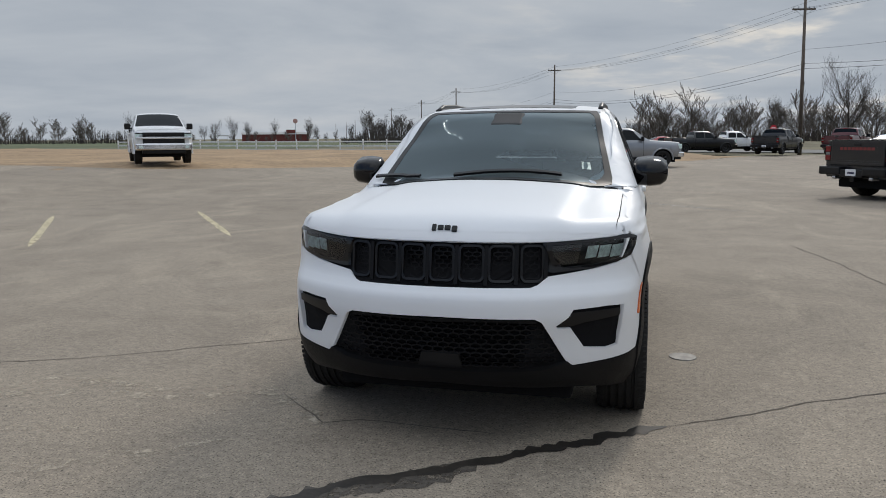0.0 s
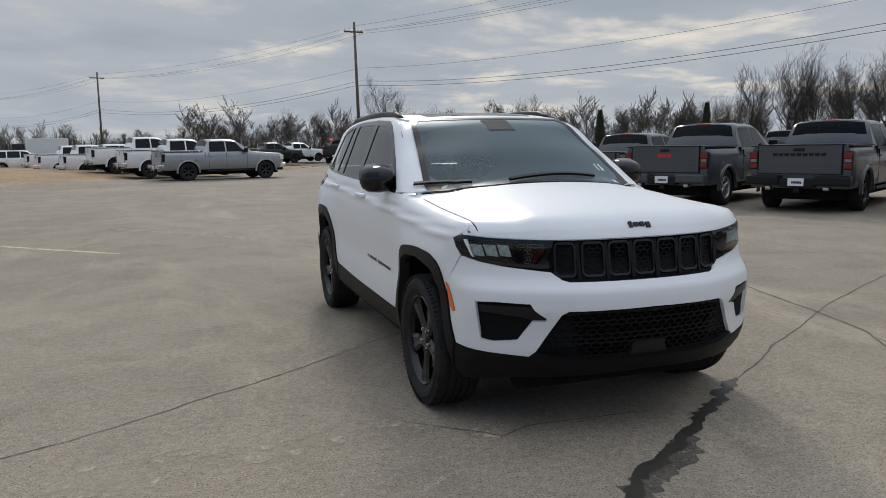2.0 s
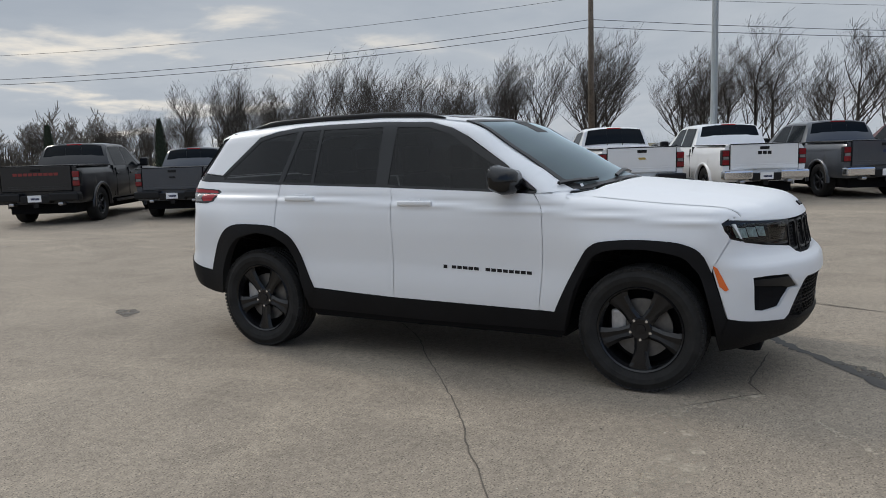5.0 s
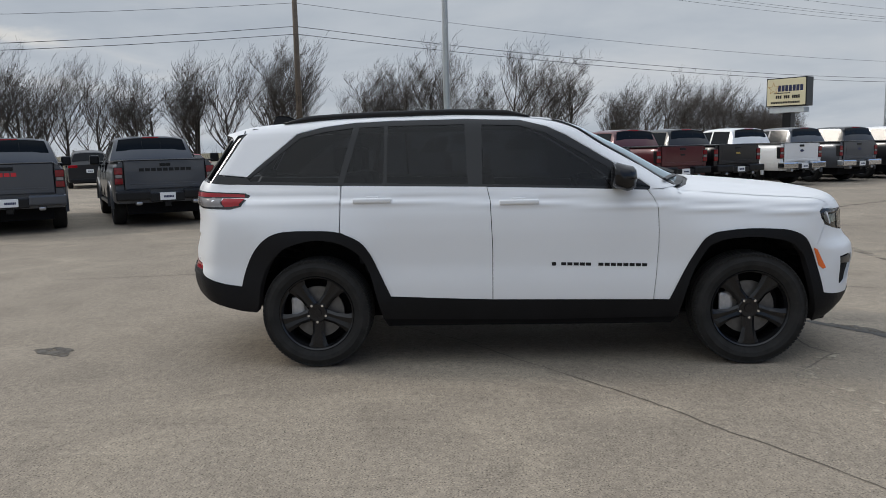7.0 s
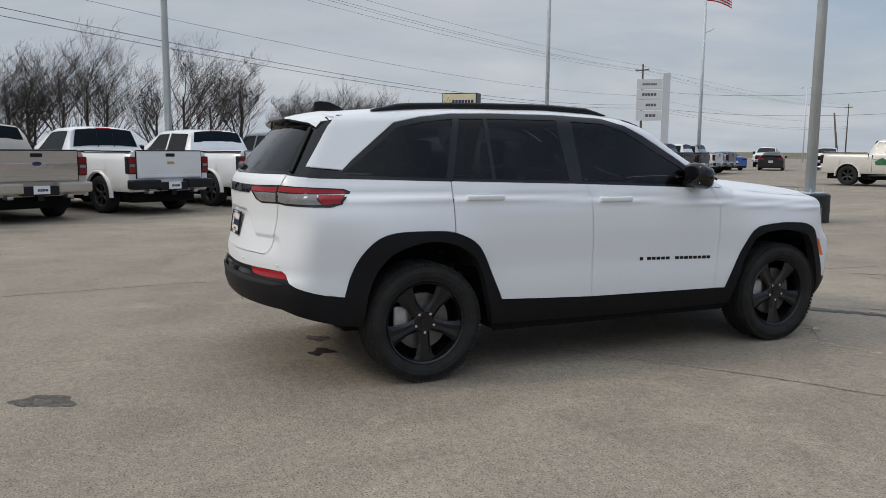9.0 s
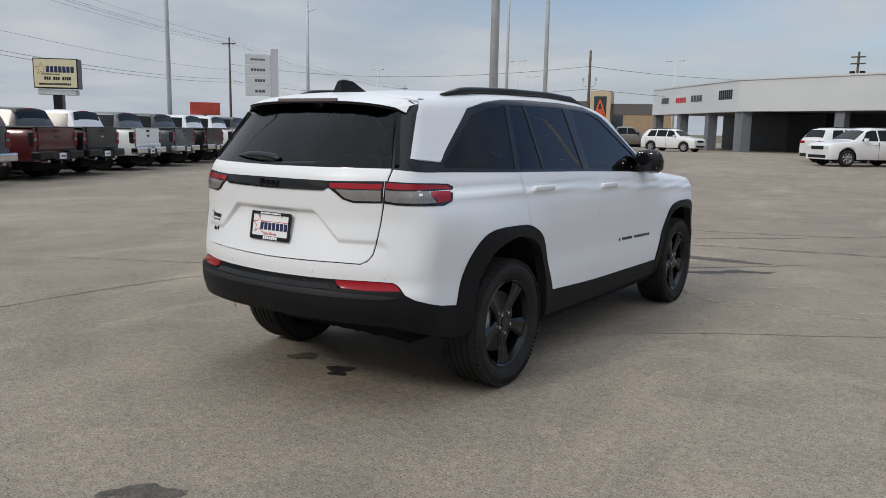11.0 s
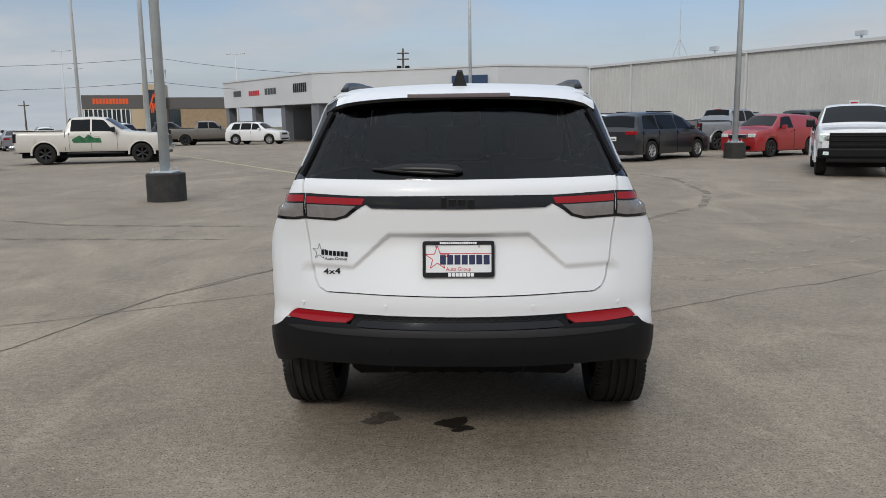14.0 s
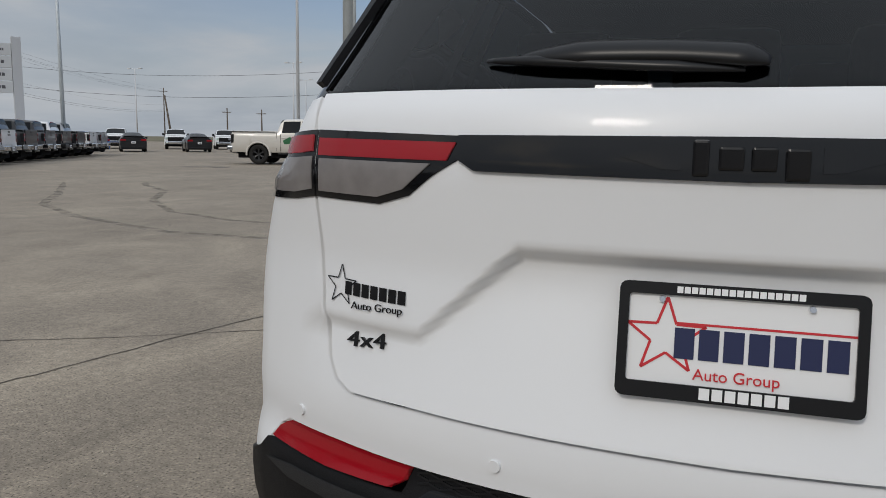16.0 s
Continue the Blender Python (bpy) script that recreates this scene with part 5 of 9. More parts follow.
# tail lamps, light bar, badges, reflectors
for sg in (1, -1):
    inner_l = wrap([("F", 0.385, 1.252), ("F", 0.664, 1.260), ("F", 0.664, 1.150), ("F", 0.525, 1.147), ("F", 0.470, 1.163), ("F", 0.430, 1.194), ("F", 0.385, 1.220)], "rear")
    tl = panel("tail_lamp", [(sg * u, v) for u, v in inner_l], "rear", GLOSS_BLACK, tailgate, off=0.003, thick=0.02, step=0.03, label="red and smoked tail lamp")
    panel("red_strip", [(sg * u, v) for u, v in wrap([("F", 0.392, 1.242), ("F", 0.658, 1.246), ("F", 0.658, 1.218), ("F", 0.405, 1.216)], "rear")], "rear", RED_LENS, tl, off=0.006, thick=0.006, step=0.03)
    panel("smoked_lens", [(sg * u, v) for u, v in wrap([("F", 0.432, 1.211), ("F", 0.656, 1.213), ("F", 0.656, 1.160), ("F", 0.528, 1.158), ("F", 0.480, 1.172)], "rear")], "rear", SMOKE_LENS, tl, off=0.0055, thick=0.006, step=0.03)
    outer_l = wrap([("F", 0.668, 1.260), ("S", 2.30, 1.258), ("S", 1.96, 1.238), ("S", 1.925, 1.222), ("S", 1.985, 1.150), ("S", 2.06, 1.132), ("S", 2.30, 1.142), ("F", 0.668, 1.150)], "rear")
    tl = panel("tail_lamp", [(sg * u, v) for u, v in outer_l], "rear", GLOSS_BLACK, suv, off=0.003, thick=0.02, step=0.03, label="red and smoked tail lamp")
    panel("red_strip", [(sg * u, v) for u, v in wrap([("F", 0.674, 1.251), ("S", 2.30, 1.250), ("S", 1.965, 1.230), ("S", 1.960, 1.208), ("S", 2.30, 1.220), ("F", 0.674, 1.224)], "rear")], "rear", RED_LENS, tl, off=0.006, thick=0.006, step=0.03)
    panel("smoked_lens", [(sg * u, v) for u, v in wrap([("F", 0.676, 1.216), ("S", 2.30, 1.212), ("S", 2.13, 1.206), ("S", 2.11, 1.148), ("S", 2.30, 1.154), ("F", 0.676, 1.162)], "rear")], "rear", SMOKE_LENS, tl, off=0.0055, thick=0.006, step=0.03)
    panel("red_corner", [(sg * u, v) for u, v in wrap([("S", 2.12, 1.203), ("S", 1.962, 1.200), ("S", 2.00, 1.155), ("S", 2.10, 1.147)], "rear")], "rear", RED_LENS, tl, off=0.0055, thick=0.006, step=0.03)
    rf = wrap([("F", 0.452, 0.748), ("F", 0.60, 0.750), ("F", 0.728, 0.745), ("F", 0.750, 0.730), ("F", 0.768, 0.708), ("F", 0.62, 0.706), ("F", 0.49, 0.712), ("F", 0.462, 0.728)], "rear")
    panel("rear_reflector", [(sg * u, v) for u, v in rf], "rear", RED_LENS, suv, off=0.004, thick=0.015, step=0.03, label="red bumper reflector")
    for x, z in ((0.312, 0.787), (0.690, 0.779)):
        p = cast(np.array([[sg * x, 0, z]]), np.array([[0, 1.0, 0]]))
        n = Vector(slope(p)[0])
        bm = bmesh.new()
        cyl(bm, Vector(p[0]) - n * 0.004, Vector(p[0]) + n * 0.0035, 0.010, 0.009, 16)
        part("parking_sensor", bm, WHITE_PAINT, suv)
lb = wrap([("F", 0.0, 1.254), ("F", 0.387, 1.252), ("F", 0.387, 1.218), ("F", 0.36, 1.203), ("F", 0.0, 1.199)], "rear")
lb[0], lb[-1] = (0.0, 1.254), (0.0, 1.199)
bar = panel("light_bar", mirrored(lb), "rear", GLOSS_BLACK, tailgate, off=0.008, thick=0.02, step=0.02, label="gloss black bar across the tailgate")
# black rear bumper
rb = wrap([("F", 0.0, 0.690), ("F", 0.40, 0.693), ("F", 0.475, 0.708), ("F", 0.62, 0.703), ("F", 0.755, 0.704), ("F", 0.775, 0.704), ("F", 0.794, 0.683), ("S", 2.27, 0.660), ("S", 2.22, 0.642), ("S", 2.11, 0.612), ("S", 1.992, 0.596), ("S", 1.872, 0.475), ("S", 1.895, 0.418), ("S", 2.0, 0.425),
           ("S", 2.18, 0.472), ("F", 0.72, 0.522), ("F", 0.45, 0.535), ("F", 0.0, 0.540)], "rear")
rb[0], rb[-1] = (0.0, 0.690), (0.0, 0.540)
rear_bumper = panel("lower_bumper", mirrored(rb), "rear", BLACK_PLASTIC, suv, off=0.008, thick=0.06, step=0.045, label="matte black lower rear bumper")
lip_ = wrap([("F", 0.0, 0.691), ("F", 0.40, 0.694), ("F", 0.45, 0.690), ("F", 0.70, 0.684), ("F", 0.765, 0.676), ("F", 0.70, 0.664), ("F", 0.0, 0.666)], "rear")
lip_[0], lip_[-1] = (0.0, 0.691), (0.0, 0.666)
panel("bumper_lip", mirrored(lip_), "rear", LIP_GREY, rear_bumper, off=0.013, thick=0.012, step=0.04, label="dark grey bumper ledge")
rt = wrap([("F", 0.0, 0.748), ("F", 0.447, 0.752), ("F", 0.47, 0.705), ("F", 0.0, 0.690)], "rear")
rt[0], rt[-1] = (0.0, 0.748), (0.0, 0.690)
step_ = panel("bumper_step", mirrored(rt), "rear", BLACK_PLASTIC, suv, off=-0.006, thick=0.02, step=0.04)
for j, z in enumerate((0.731, 0.739, 0.746)):
    bm = bmesh.new()
    xs = np.linspace(-0.44, 0.44, 45)
    o = np.array([[x, 0, z + (0.0022 if (k + j) % 2 else -0.0022)] for k, x in enumerate(xs)], float)
    p = cast(o, np.tile([[0, 1.0, 0]], (len(xs), 1)))
    strip(bm, [(Vector(a - 0.006 * b), Vector(b)) for a, b in zip(p, slope(p))], 0.0018, 0.004)
    part("step_rib", tidy(bm), SATIN_BLACK, step_)
rt = wrap([("F", 0.0, 0.722), ("F", 0.41, 0.726), ("F", 0.44, 0.700), ("F", 0.0, 0.694)], "rear")
rt[0], rt[-1] = (0.0, 0.722), (0.0, 0.694)
panel("bumper_gloss_trim", mirrored(rt), "rear", GLOSS_BLACK, suv, off=0.012, thick=0.02, step=0.04)
for x in (-0.27, 0.285):
    p = cast(np.array([[x, 0, z] for z in (0.688, 0.60, 0.505)], float), np.tile([[0, 1.0, 0]], (3, 1)))
    n = slope(p)
    bm = bmesh.new()
    strip(bm, [(Vector(a + 0.0072 * b), Vector(b)) for a, b in zip(p, n)], 0.0022, 0.0014)
    part("bumper_seam", tidy(bm), INNER_DARK, rear_bumper)
# rear wiper: slim blade and a domed arm over it
def rear_tube(points, half, depth, off):
    """A tapered rounded bar lying on the rear skin along (x, z) points."""
    line = rounded(points, 5)
    o = np.array([[x, 0, z] for x, z in line], float)
    p = cast(o, np.tile([[0, 1.0, 0]], (len(line), 1)))
    n = slope(p)
    bm = bmesh.new()
    prev = None
    for k in range(len(line)):
        a, b = Vector(p[max(k - 1, 0)]), Vector(p[min(k + 1, len(line) - 1)])
        nn = Vector(n[k])
        side = (b - a).normalized().cross(nn).normalized()
        f = min(1.0, 0.35 + 0.65 * min(k, len(line) - 1 - k) / 4)
        c = Vector(p[k]) + nn * off
        ring = [bm.verts.new(c + side * half * f * math.cos(t) + nn * depth * f * (0.5 + 0.5 * math.sin(t))) for t in np.linspace(0, 2 * math.pi, 11)[:-1]]
        if prev:
            for j in range(10):
                bm.faces.new((prev[j], prev[(j + 1) % 10], ring[(j + 1) % 10], ring[j]))
        else:
            bm.faces.new(ring)
        prev = ring
    bm.faces.new(prev)
    return tidy(bm)


wiper = part("rear_wiper", rear_tube([(0.362, 1.358), (0.26, 1.351), (0.12, 1.342), (0.01, 1.337)], 0.010, 0.014, 0.004), SATIN_BLACK, suv, "black rear wiper arm", smooth=True)
part("wiper_arm", rear_tube([(0.31, 1.358), (0.20, 1.360), (0.10, 1.358), (0.02, 1.352), (-0.02, 1.346)], 0.020, 0.020, 0.006), SATIN_BLACK, wiper, smooth=True)

# ---- wheels ----


def wheel(parent, x, y, r, width, sg, rim_r, rim_mat, spokes=5, detail=True, tyre_mat=None, name="wheel", label="", lift=0.0):
    """A tyre with grooved tread, a dished rim with spokes, bolts and a brake disc; sg: outward along x."""
    w = new(name)
    w.parent = parent
    w.matrix_basis = pose(x, y, r + lift)
    if label:
        w["label"] = label
    h = width / 2
    prof = [(-h * 0.80, rim_r * 0.985), (-h * 0.97, rim_r + (r - rim_r) * 0.30), (-h, rim_r + (r - rim_r) * 0.55), (-h * 0.95, r - 0.040), (-h * 0.84, r - 0.007), (-h * 0.74, r - 0.001)]
    if detail:
        for g in (-0.48, -0.16, 0.16, 0.48):
            prof += [(h * g - 0.009, r), (h * g - 0.007, r - 0.009), (h * g + 0.007, r - 0.009), (h * g + 0.009, r)]
    prof += [(-a, b) for a, b in reversed(prof[:6])]
    bm = bmesh.new()
    lathe(bm, prof, 56 if detail else 28)
    if detail:
        # shoulder blocks
        n = 84
        for k in range(n):
            t = 2 * math.pi * k / n
            for side in (-1, 1):
                m = Matrix.Rotation(t, 4, "X") @ Matrix.Translation((side * h * 0.80, 0, r - 0.0085)) @ Matrix.Rotation(side * radians(14), 4, "Y")
                bmesh.ops.create_cube(bm, size=1, matrix=m @ Matrix.Diagonal((h * 0.30, 0.017, 0.012, 1)))
    part("tyre", tidy(bm), tyre_mat or RUBBER, w, smooth=not detail)
    bm = bmesh.new()
    o = sg * h
    lathe(bm, [(o * 0.80, rim_r), (o * 0.86, rim_r - 0.006), (o * 0.80, rim_r - 0.016), (o * 0.55, rim_r - 0.028), (-o * 0.5, rim_r - 0.035), (-o * 0.8, rim_r)], 48 if detail else 24)
    hub_r = rim_r * 0.26
    for k in range(spokes):
        a = 2 * math.pi * k / spokes - math.pi / 2
        ca, sa = math.cos(a), math.sin(a)

        def sp(u, v, xx):
            return (xx, u * ca - v * sa, u * sa + v * ca)
        wi, wo = (rim_r * 0.155, rim_r * 0.25) if detail else (rim_r * 0.13, rim_r * 0.20)
        stations = [(hub_r * 0.6, wi, o * 0.60), (rim_r * 0.5, wi * 0.95, o * 0.66), (rim_r * 0.80, wo * 0.9, o * 0.72), (rim_r - 0.012, wo * 1.25, o * 0.74)]
        prev = None
        for u, v, xx in stations:
            ring = [bm.verts.new(sp(u, -v, xx - o * 0.10)), bm.verts.new(sp(u, -v * 0.55, xx)), bm.verts.new(sp(u, 0, xx - o * 0.035)), bm.verts.new(sp(u, v * 0.55, xx)), bm.verts.new(sp(u, v, xx - o * 0.10)), bm.verts.new(sp(u, 0, xx - o * 0.35))]
            if prev:
                for j in range(6):
                    bm.faces.new((prev[j], prev[(j + 1) % 6], ring[(j + 1) % 6], ring[j]))
            prev = ring
    lathe(bm, [(o * 0.25, hub_r), (o * 0.58, hub_r), (o * 0.64, hub_r * 0.9), (o * 0.62, hub_r * 0.45), (o * 0.66, hub_r * 0.42), (o * 0.67, 0.001)], 24)
    part("rim", tidy(bm), rim_mat, w)
    if detail:
        for k in range(5):
            a = 2 * math.pi * k / 5 - math.pi / 2
            bm = bmesh.new()
            c = Vector((0, 0.063 * math.cos(a), 0.063 * math.sin(a)))
            cyl(bm, c + Vector((o * 0.58, 0, 0)), c + Vector((o * 0.70, 0, 0)), 0.0105, 0.009, 6)
            part("lug_nut", bm, CHROME, w)
        bm = bmesh.new()
        lathe(bm, [(o * 0.10, 0.07), (o * 0.24, 0.07), (o * 0.24, 0.180), (o * 0.08, 0.180)], 40)
        part("brake_disc", tidy(bm), BRAKE_IRON, w)
        bm = bmesh.new()
        box(bm, (min(o * 0.05, o * 0.36), 0.095, -0.055), (max(o * 0.05, o * 0.36), 0.190, 0.105), 0.02)
        part("brake_caliper", bm, CALIPER, w)
    bm = bmesh.new()
    cyl(bm, (-o * 0.45, 0, 0), (-o * 0.40, 0, 0), rim_r - 0.03, None, 24)
    part("wheel_backing", bm, INNER_DARK, w)
    return w


for y in (-1.460, 1.476):
    for sg in (-1, 1):
        wheel(suv, sg * (0.826 if y < 0 else 0.810), y, 0.378, 0.256, sg, 0.264, WHEEL_BLACK, label="black five-spoke wheel", lift=-RIDE)

# ribbed mesh in the bumper pockets
for sg in (1, -1):
    bm = bmesh.new()
    for j, z in enumerate((0.556, 0.576, 0.596, 0.616, 0.636, 0.656, 0.676)):
        x0 = 0.665 - (z - 0.545) * 0.35
        xs = np.linspace(x0 + 0.01, 0.80 if z > 0.6 else 0.785, 7)
        strip(bm, on_front([(sg * x, z + (0.005 if (k + j) % 2 else -0.005)) for k, x in enumerate(xs)], -0.034), 0.0035, 0.012)
    part("pocket_mesh", tidy(bm), BLACK_PLASTIC, suv)

# ---- cabin ----


def seat(x, y, parent, wide=0.50):
    bm = bmesh.new()
    box(bm, (x - wide / 2, y - 0.26, 0.62), (x + wide / 2, y + 0.26, 0.80), 0.05)
    for z0, z1, hw, d0 in ((0.78, 1.06, 0.24, 0.24), (1.02, 1.34, 0.23, 0.33)):
        box(bm, (x - hw * wide / 0.5, y + d0 - 0.05, z0), (x + hw * wide / 0.5, y + d0 + 0.09, z1), 0.05)
    box(bm, (x - 0.13, y + 0.36, 1.35), (x + 0.13, y + 0.47, 1.54), 0.04)
    part("seat", bm, CABIN, parent, "dark cabin seat", smooth=True)


for x in (-0.38, 0.38):
    seat(x, -0.05, suv)
for x in (-0.42, 0.0, 0.42):
    seat(x, 0.92, suv, 0.40)
bm = bmesh.new()
box(bm, (-0.74, -1.08, 0.95), (0.74, -0.62, 1.17), 0.06)
part("dashboard", bm, CABIN, suv, smooth=True)
bm = bmesh.new()
bmesh.ops.create_cone(bm, cap_ends=True, segments=24, radius1=0.19, radius2=0.19, depth=0.03, matrix=pose(0.38, -0.50, 1.10, 68, 0, 0))
part("steering_wheel", bm, CABIN, suv)
bm = bmesh.new()
box(bm, (-0.60, -0.10, 1.66), (0.60, 1.95, 1.685), 0.01)
part("headliner", bm, CABIN, suv)

# ---- plate and badges ----


def letter_blocks(bm, text_w, n, height, place, gaps=()):
    """A word as a row of plain upright bars; place(u, v) gives the spot on the surface."""
    pitch = text_w / n
    for k in range(n):
        if k in gaps:
            continue
        u0, u1 = k * pitch + pitch * 0.09, (k + 1) * pitch - pitch * 0.09
        vs_ = [bm.verts.new(place(u, v)) for u, v in ((u0, 0), (u1, 0), (u1, height), (u0, height))]
        bm.faces.new(vs_)


def word_parts(name, n, width, height, place, material, parent, gaps=()):
    """A word as plain bars, each a part of its own."""
    for k in range(n):
        if k not in gaps:
            bm = bmesh.new()
            letter_blocks(bm, width / n, 1, height, lambda u, v: place(u + k * width / n, v))
            part(name, bm, material, parent)


def star_lines(bm, r, width, place):
    """An open five-pointed star drawn with thin lines."""
    pts = []
    for k in range(10):
        a = math.pi / 2 + k * math.pi / 5
        rr = r if k % 2 == 0 else r * 0.40
        pts.append(Vector((rr * math.cos(a), rr * math.sin(a))))
    for a, b in zip(pts, pts[1:] + pts[:1]):
        t = (b - a).normalized()
        s = Vector((-t.y, t.x)) * width / 2
        bm.faces.new([bm.verts.new(place(*q)) for q in (a - s, b - s, b + s, a + s)])


def text_mesh(name, body, size, material, parent, m, depth=0.0008, spacing=1.0):
    cu = bpy.data.curves.new(name, "FONT")
    cu.body, cu.size, cu.extrude, cu.align_x, cu.space_character = body, size, depth, "CENTER", spacing
    tmp = bpy.data.objects.new(name, cu)
    scene.collection.objects.link(tmp)
    dg = bpy.context.evaluated_depsgraph_get()
    me = bpy.data.meshes.new_from_object(tmp.evaluated_get(dg))
    bpy.data.objects.remove(tmp)
    me.materials.clear()
    me.materials.append(material)
    ob = new(name, me)
    ob.parent = parent
    ob.matrix_local = m
    return ob


def dealer_plate(parent, centre, tilt, facing, width=0.311, height=0.160):
    """A show plate in a black frame; its writing is plain bars."""
    m = pose(*centre) @ pose(0, 0, 0, 90 + tilt, 0, 180 if facing > 0 else 0)

    def at(u, v, w=0.0):
        return m @ Vector((u, v, w))
    bm = bmesh.new()
    fo, fi = round_rect(-width / 2, -height / 2, width / 2, height / 2, 0.010, 3), round_rect(-width / 2 + 0.013, -height / 2 + 0.021, width / 2 - 0.013, height / 2 - 0.016, 0.004, 3)
    rings = [[bm.verts.new(at(u, v, w)) for u, v in line] for line, w in ((fo, -0.004), (fo, 0.006), (fi, 0.006), (fi, 0.0))]
    for r0, r1 in zip(rings, rings[1:]):
        for k in range(len(r0)):
            bm.faces.new((r0[k], r0[(k + 1) % len(r0)], r1[(k + 1) % len(r0)], r1[k]))
    frame_ob = part("plate_frame", tidy(bm), SATIN_BLACK, parent, "black show plate frame")
    bm = bmesh.new()
    vs_ = [bm.verts.new(at(u, v, 0.001)) for u, v in fi]
    bm.faces.new(vs_)
    part("plate", bm, PLATE_WHITE, frame_ob, "white show plate")
    bm = bmesh.new()
    star_lines(bm, 0.052, 0.0035, lambda u, v: at(u - 0.088, v + 0.005, 0.0016))
    bm.faces.new([bm.verts.new(at(u, v, 0.0018)) for u, v in ((-0.075, 0.0225), (0.138, 0.0225), (0.138, 0.0255), (-0.075, 0.0255))])
    part("plate_star", bm, RED_INK, frame_ob)
    word_parts("plate_word", 7, 0.212, 0.040, lambda u, v: at(u - 0.080, v - 0.022, 0.0022), NAVY, frame_ob)
    text_mesh("plate_line", "Auto Group", 0.021, RED_INK, frame_ob, m @ Matrix.Translation((0.0, -0.0475, 0.002)))
    bm = bmesh.new()
    letter_blocks(bm, 0.110, 7, 0.015, lambda u, v: at(u - 0.045, v - height / 2 + 0.004, 0.0066))
    part("frame_word", bm, WHITE_INK, frame_ob)
    bm = bmesh.new()
    letter_blocks(bm, 0.155, 17, 0.0085, lambda u, v: at(u - 0.078, v + height / 2 - 0.0125, 0.0066))
    part("frame_word", bm, WHITE_INK, frame_ob)
    for u in (-0.095, 0.085):
        bm = bmesh.new()
        cyl(bm, at(u, height / 2 - 0.022, 0.0), at(u, height / 2 - 0.022, 0.006), 0.0055, 0.004, 10)
        part("plate_screw", bm, CHROME, frame_ob)
    return frame_ob


dealer_plate(suv, (0.0, 2.474, 0.990), -9, 1, 0.300, 0.152)


def on_rear(x, z, off=0.0):
    p = cast(np.array([[x, 0, z]]), np.array([[0, 1.0, 0]]))
    return Vector((p + off * slope(p))[0])


def rear_frame(x, z, off=0.0):
    """Pose on the rear skin, with x along the writing, y up and z out of the metal."""
    p = cast(np.array([[x, 0, z]]), np.array([[0, 1.0, 0]]))
    n = Vector(slope(p)[0])
    u = (Vector((-1, 0, 0)) - n * Vector((-1, 0, 0)).dot(n)).normalized()
    m = Matrix((u, n.cross(u), n)).transposed().to_4x4()
    m.translation = Vector(p[0]) + n * off
    return m


text_mesh("four_wheel_drive_badge", "4x4", 0.041, SATIN_BLACK, tailgate, rear_frame(0.548, 0.915, 0.003) @ Matrix.Diagonal((1.35, 0.85, 1, 1)), 0.002, 1.05)
word_parts("decal_word", 7, 0.126, 0.021, lambda u, v: on_rear(0.598 - u, 0.995 + v - 0.01 * u, 0.002), SATIN_BLACK, tailgate)
bm = bmesh.new()
star_lines(bm, 0.034, 0.002, lambda u, v: on_rear(0.605 - u, 1.008 + v, 0.0022))
part("decal_star", bm, SATIN_BLACK, tailgate)
text_mesh("decal_line", "Auto Group", 0.019, SATIN_BLACK, tailgate, rear_frame(0.528, 0.977, 0.003) @ Matrix.Diagonal((1.15, 0.9, 1, 1)), 0.0006)
for k, (dx, w, hh) in enumerate(((-0.058, 0.020, 0.046), (-0.022, 0.030, 0.030), (0.016, 0.030, 0.030), (0.054, 0.028, 0.040))):
    bm = bmesh.new()
    c = on_rear(-dx, 1.226 - (0.006 if k == 3 else 0), 0.011)
    box(bm, c - Vector((w / 2, 0.004, hh / 2)), c + Vector((w / 2, 0.004, hh / 2)), 0.0035)
    part("emblem_block", bm, WHEEL_BLACK, bar, "gloss black emblem block")
for sg in (-1, 1):
    bm = bmesh.new()
    pr = [on_rear(sg * x, z, 0.0095) for x, z in ((0.155, 1.226), (0.105, 1.240), (0.082, 1.241), (0.082, 1.211), (0.105, 1.212))]
    lo_ = [bm.verts.new(p - Vector((0, 0.006, 0))) for p in pr]
    hi_ = [bm.verts.new(p) for p in pr]
    bm.faces.new(hi_)
    for k in range(5):
        bm.faces.new((lo_[k], lo_[(k + 1) % 5], hi_[(k + 1) % 5], hi_[k]))
    part("emblem_wing", tidy(bm), GLOSS_BLACK, bar)
for k, (dx, w, hh) in enumerate(((-0.050, 0.020, 0.036), (-0.018, 0.028, 0.026), (0.016, 0.028, 0.026), (0.050, 0.026, 0.032))):
    bm = bmesh.new()
    c, n = on_front([(dx, 1.100 - (0.004 if k == 3 else 0))], 0.004)[0]
    box(bm, c - Vector((w / 2, 0.006, hh / 2)), c + Vector((w / 2, 0.006, hh / 2)), 0.004, rot=Euler((radians(-40), 0, 0)).to_matrix())
    part("emblem_block", bm, SATIN_BLACK, bonnet, "black emblem block")
for view in ("right", "left"):
    word_parts("door_letter", 1, 0.035, 0.024, lambda u, v: skin(view, (-0.138 - u) if view == "right" else (-0.790 + u), 0.717 + v, 0.002), SATIN_BLACK, suv)
    word_parts("door_letter", 14, 0.58, 0.021, lambda u, v: skin(view, (-0.200 - u) if view == "right" else (-0.735 + u), 0.718 + v - 0.016 * (u / 0.58 if view == "right" else 1 - u / 0.58), 0.002), SATIN_BLACK, suv, gaps=(5,))
bm = bmesh.new()
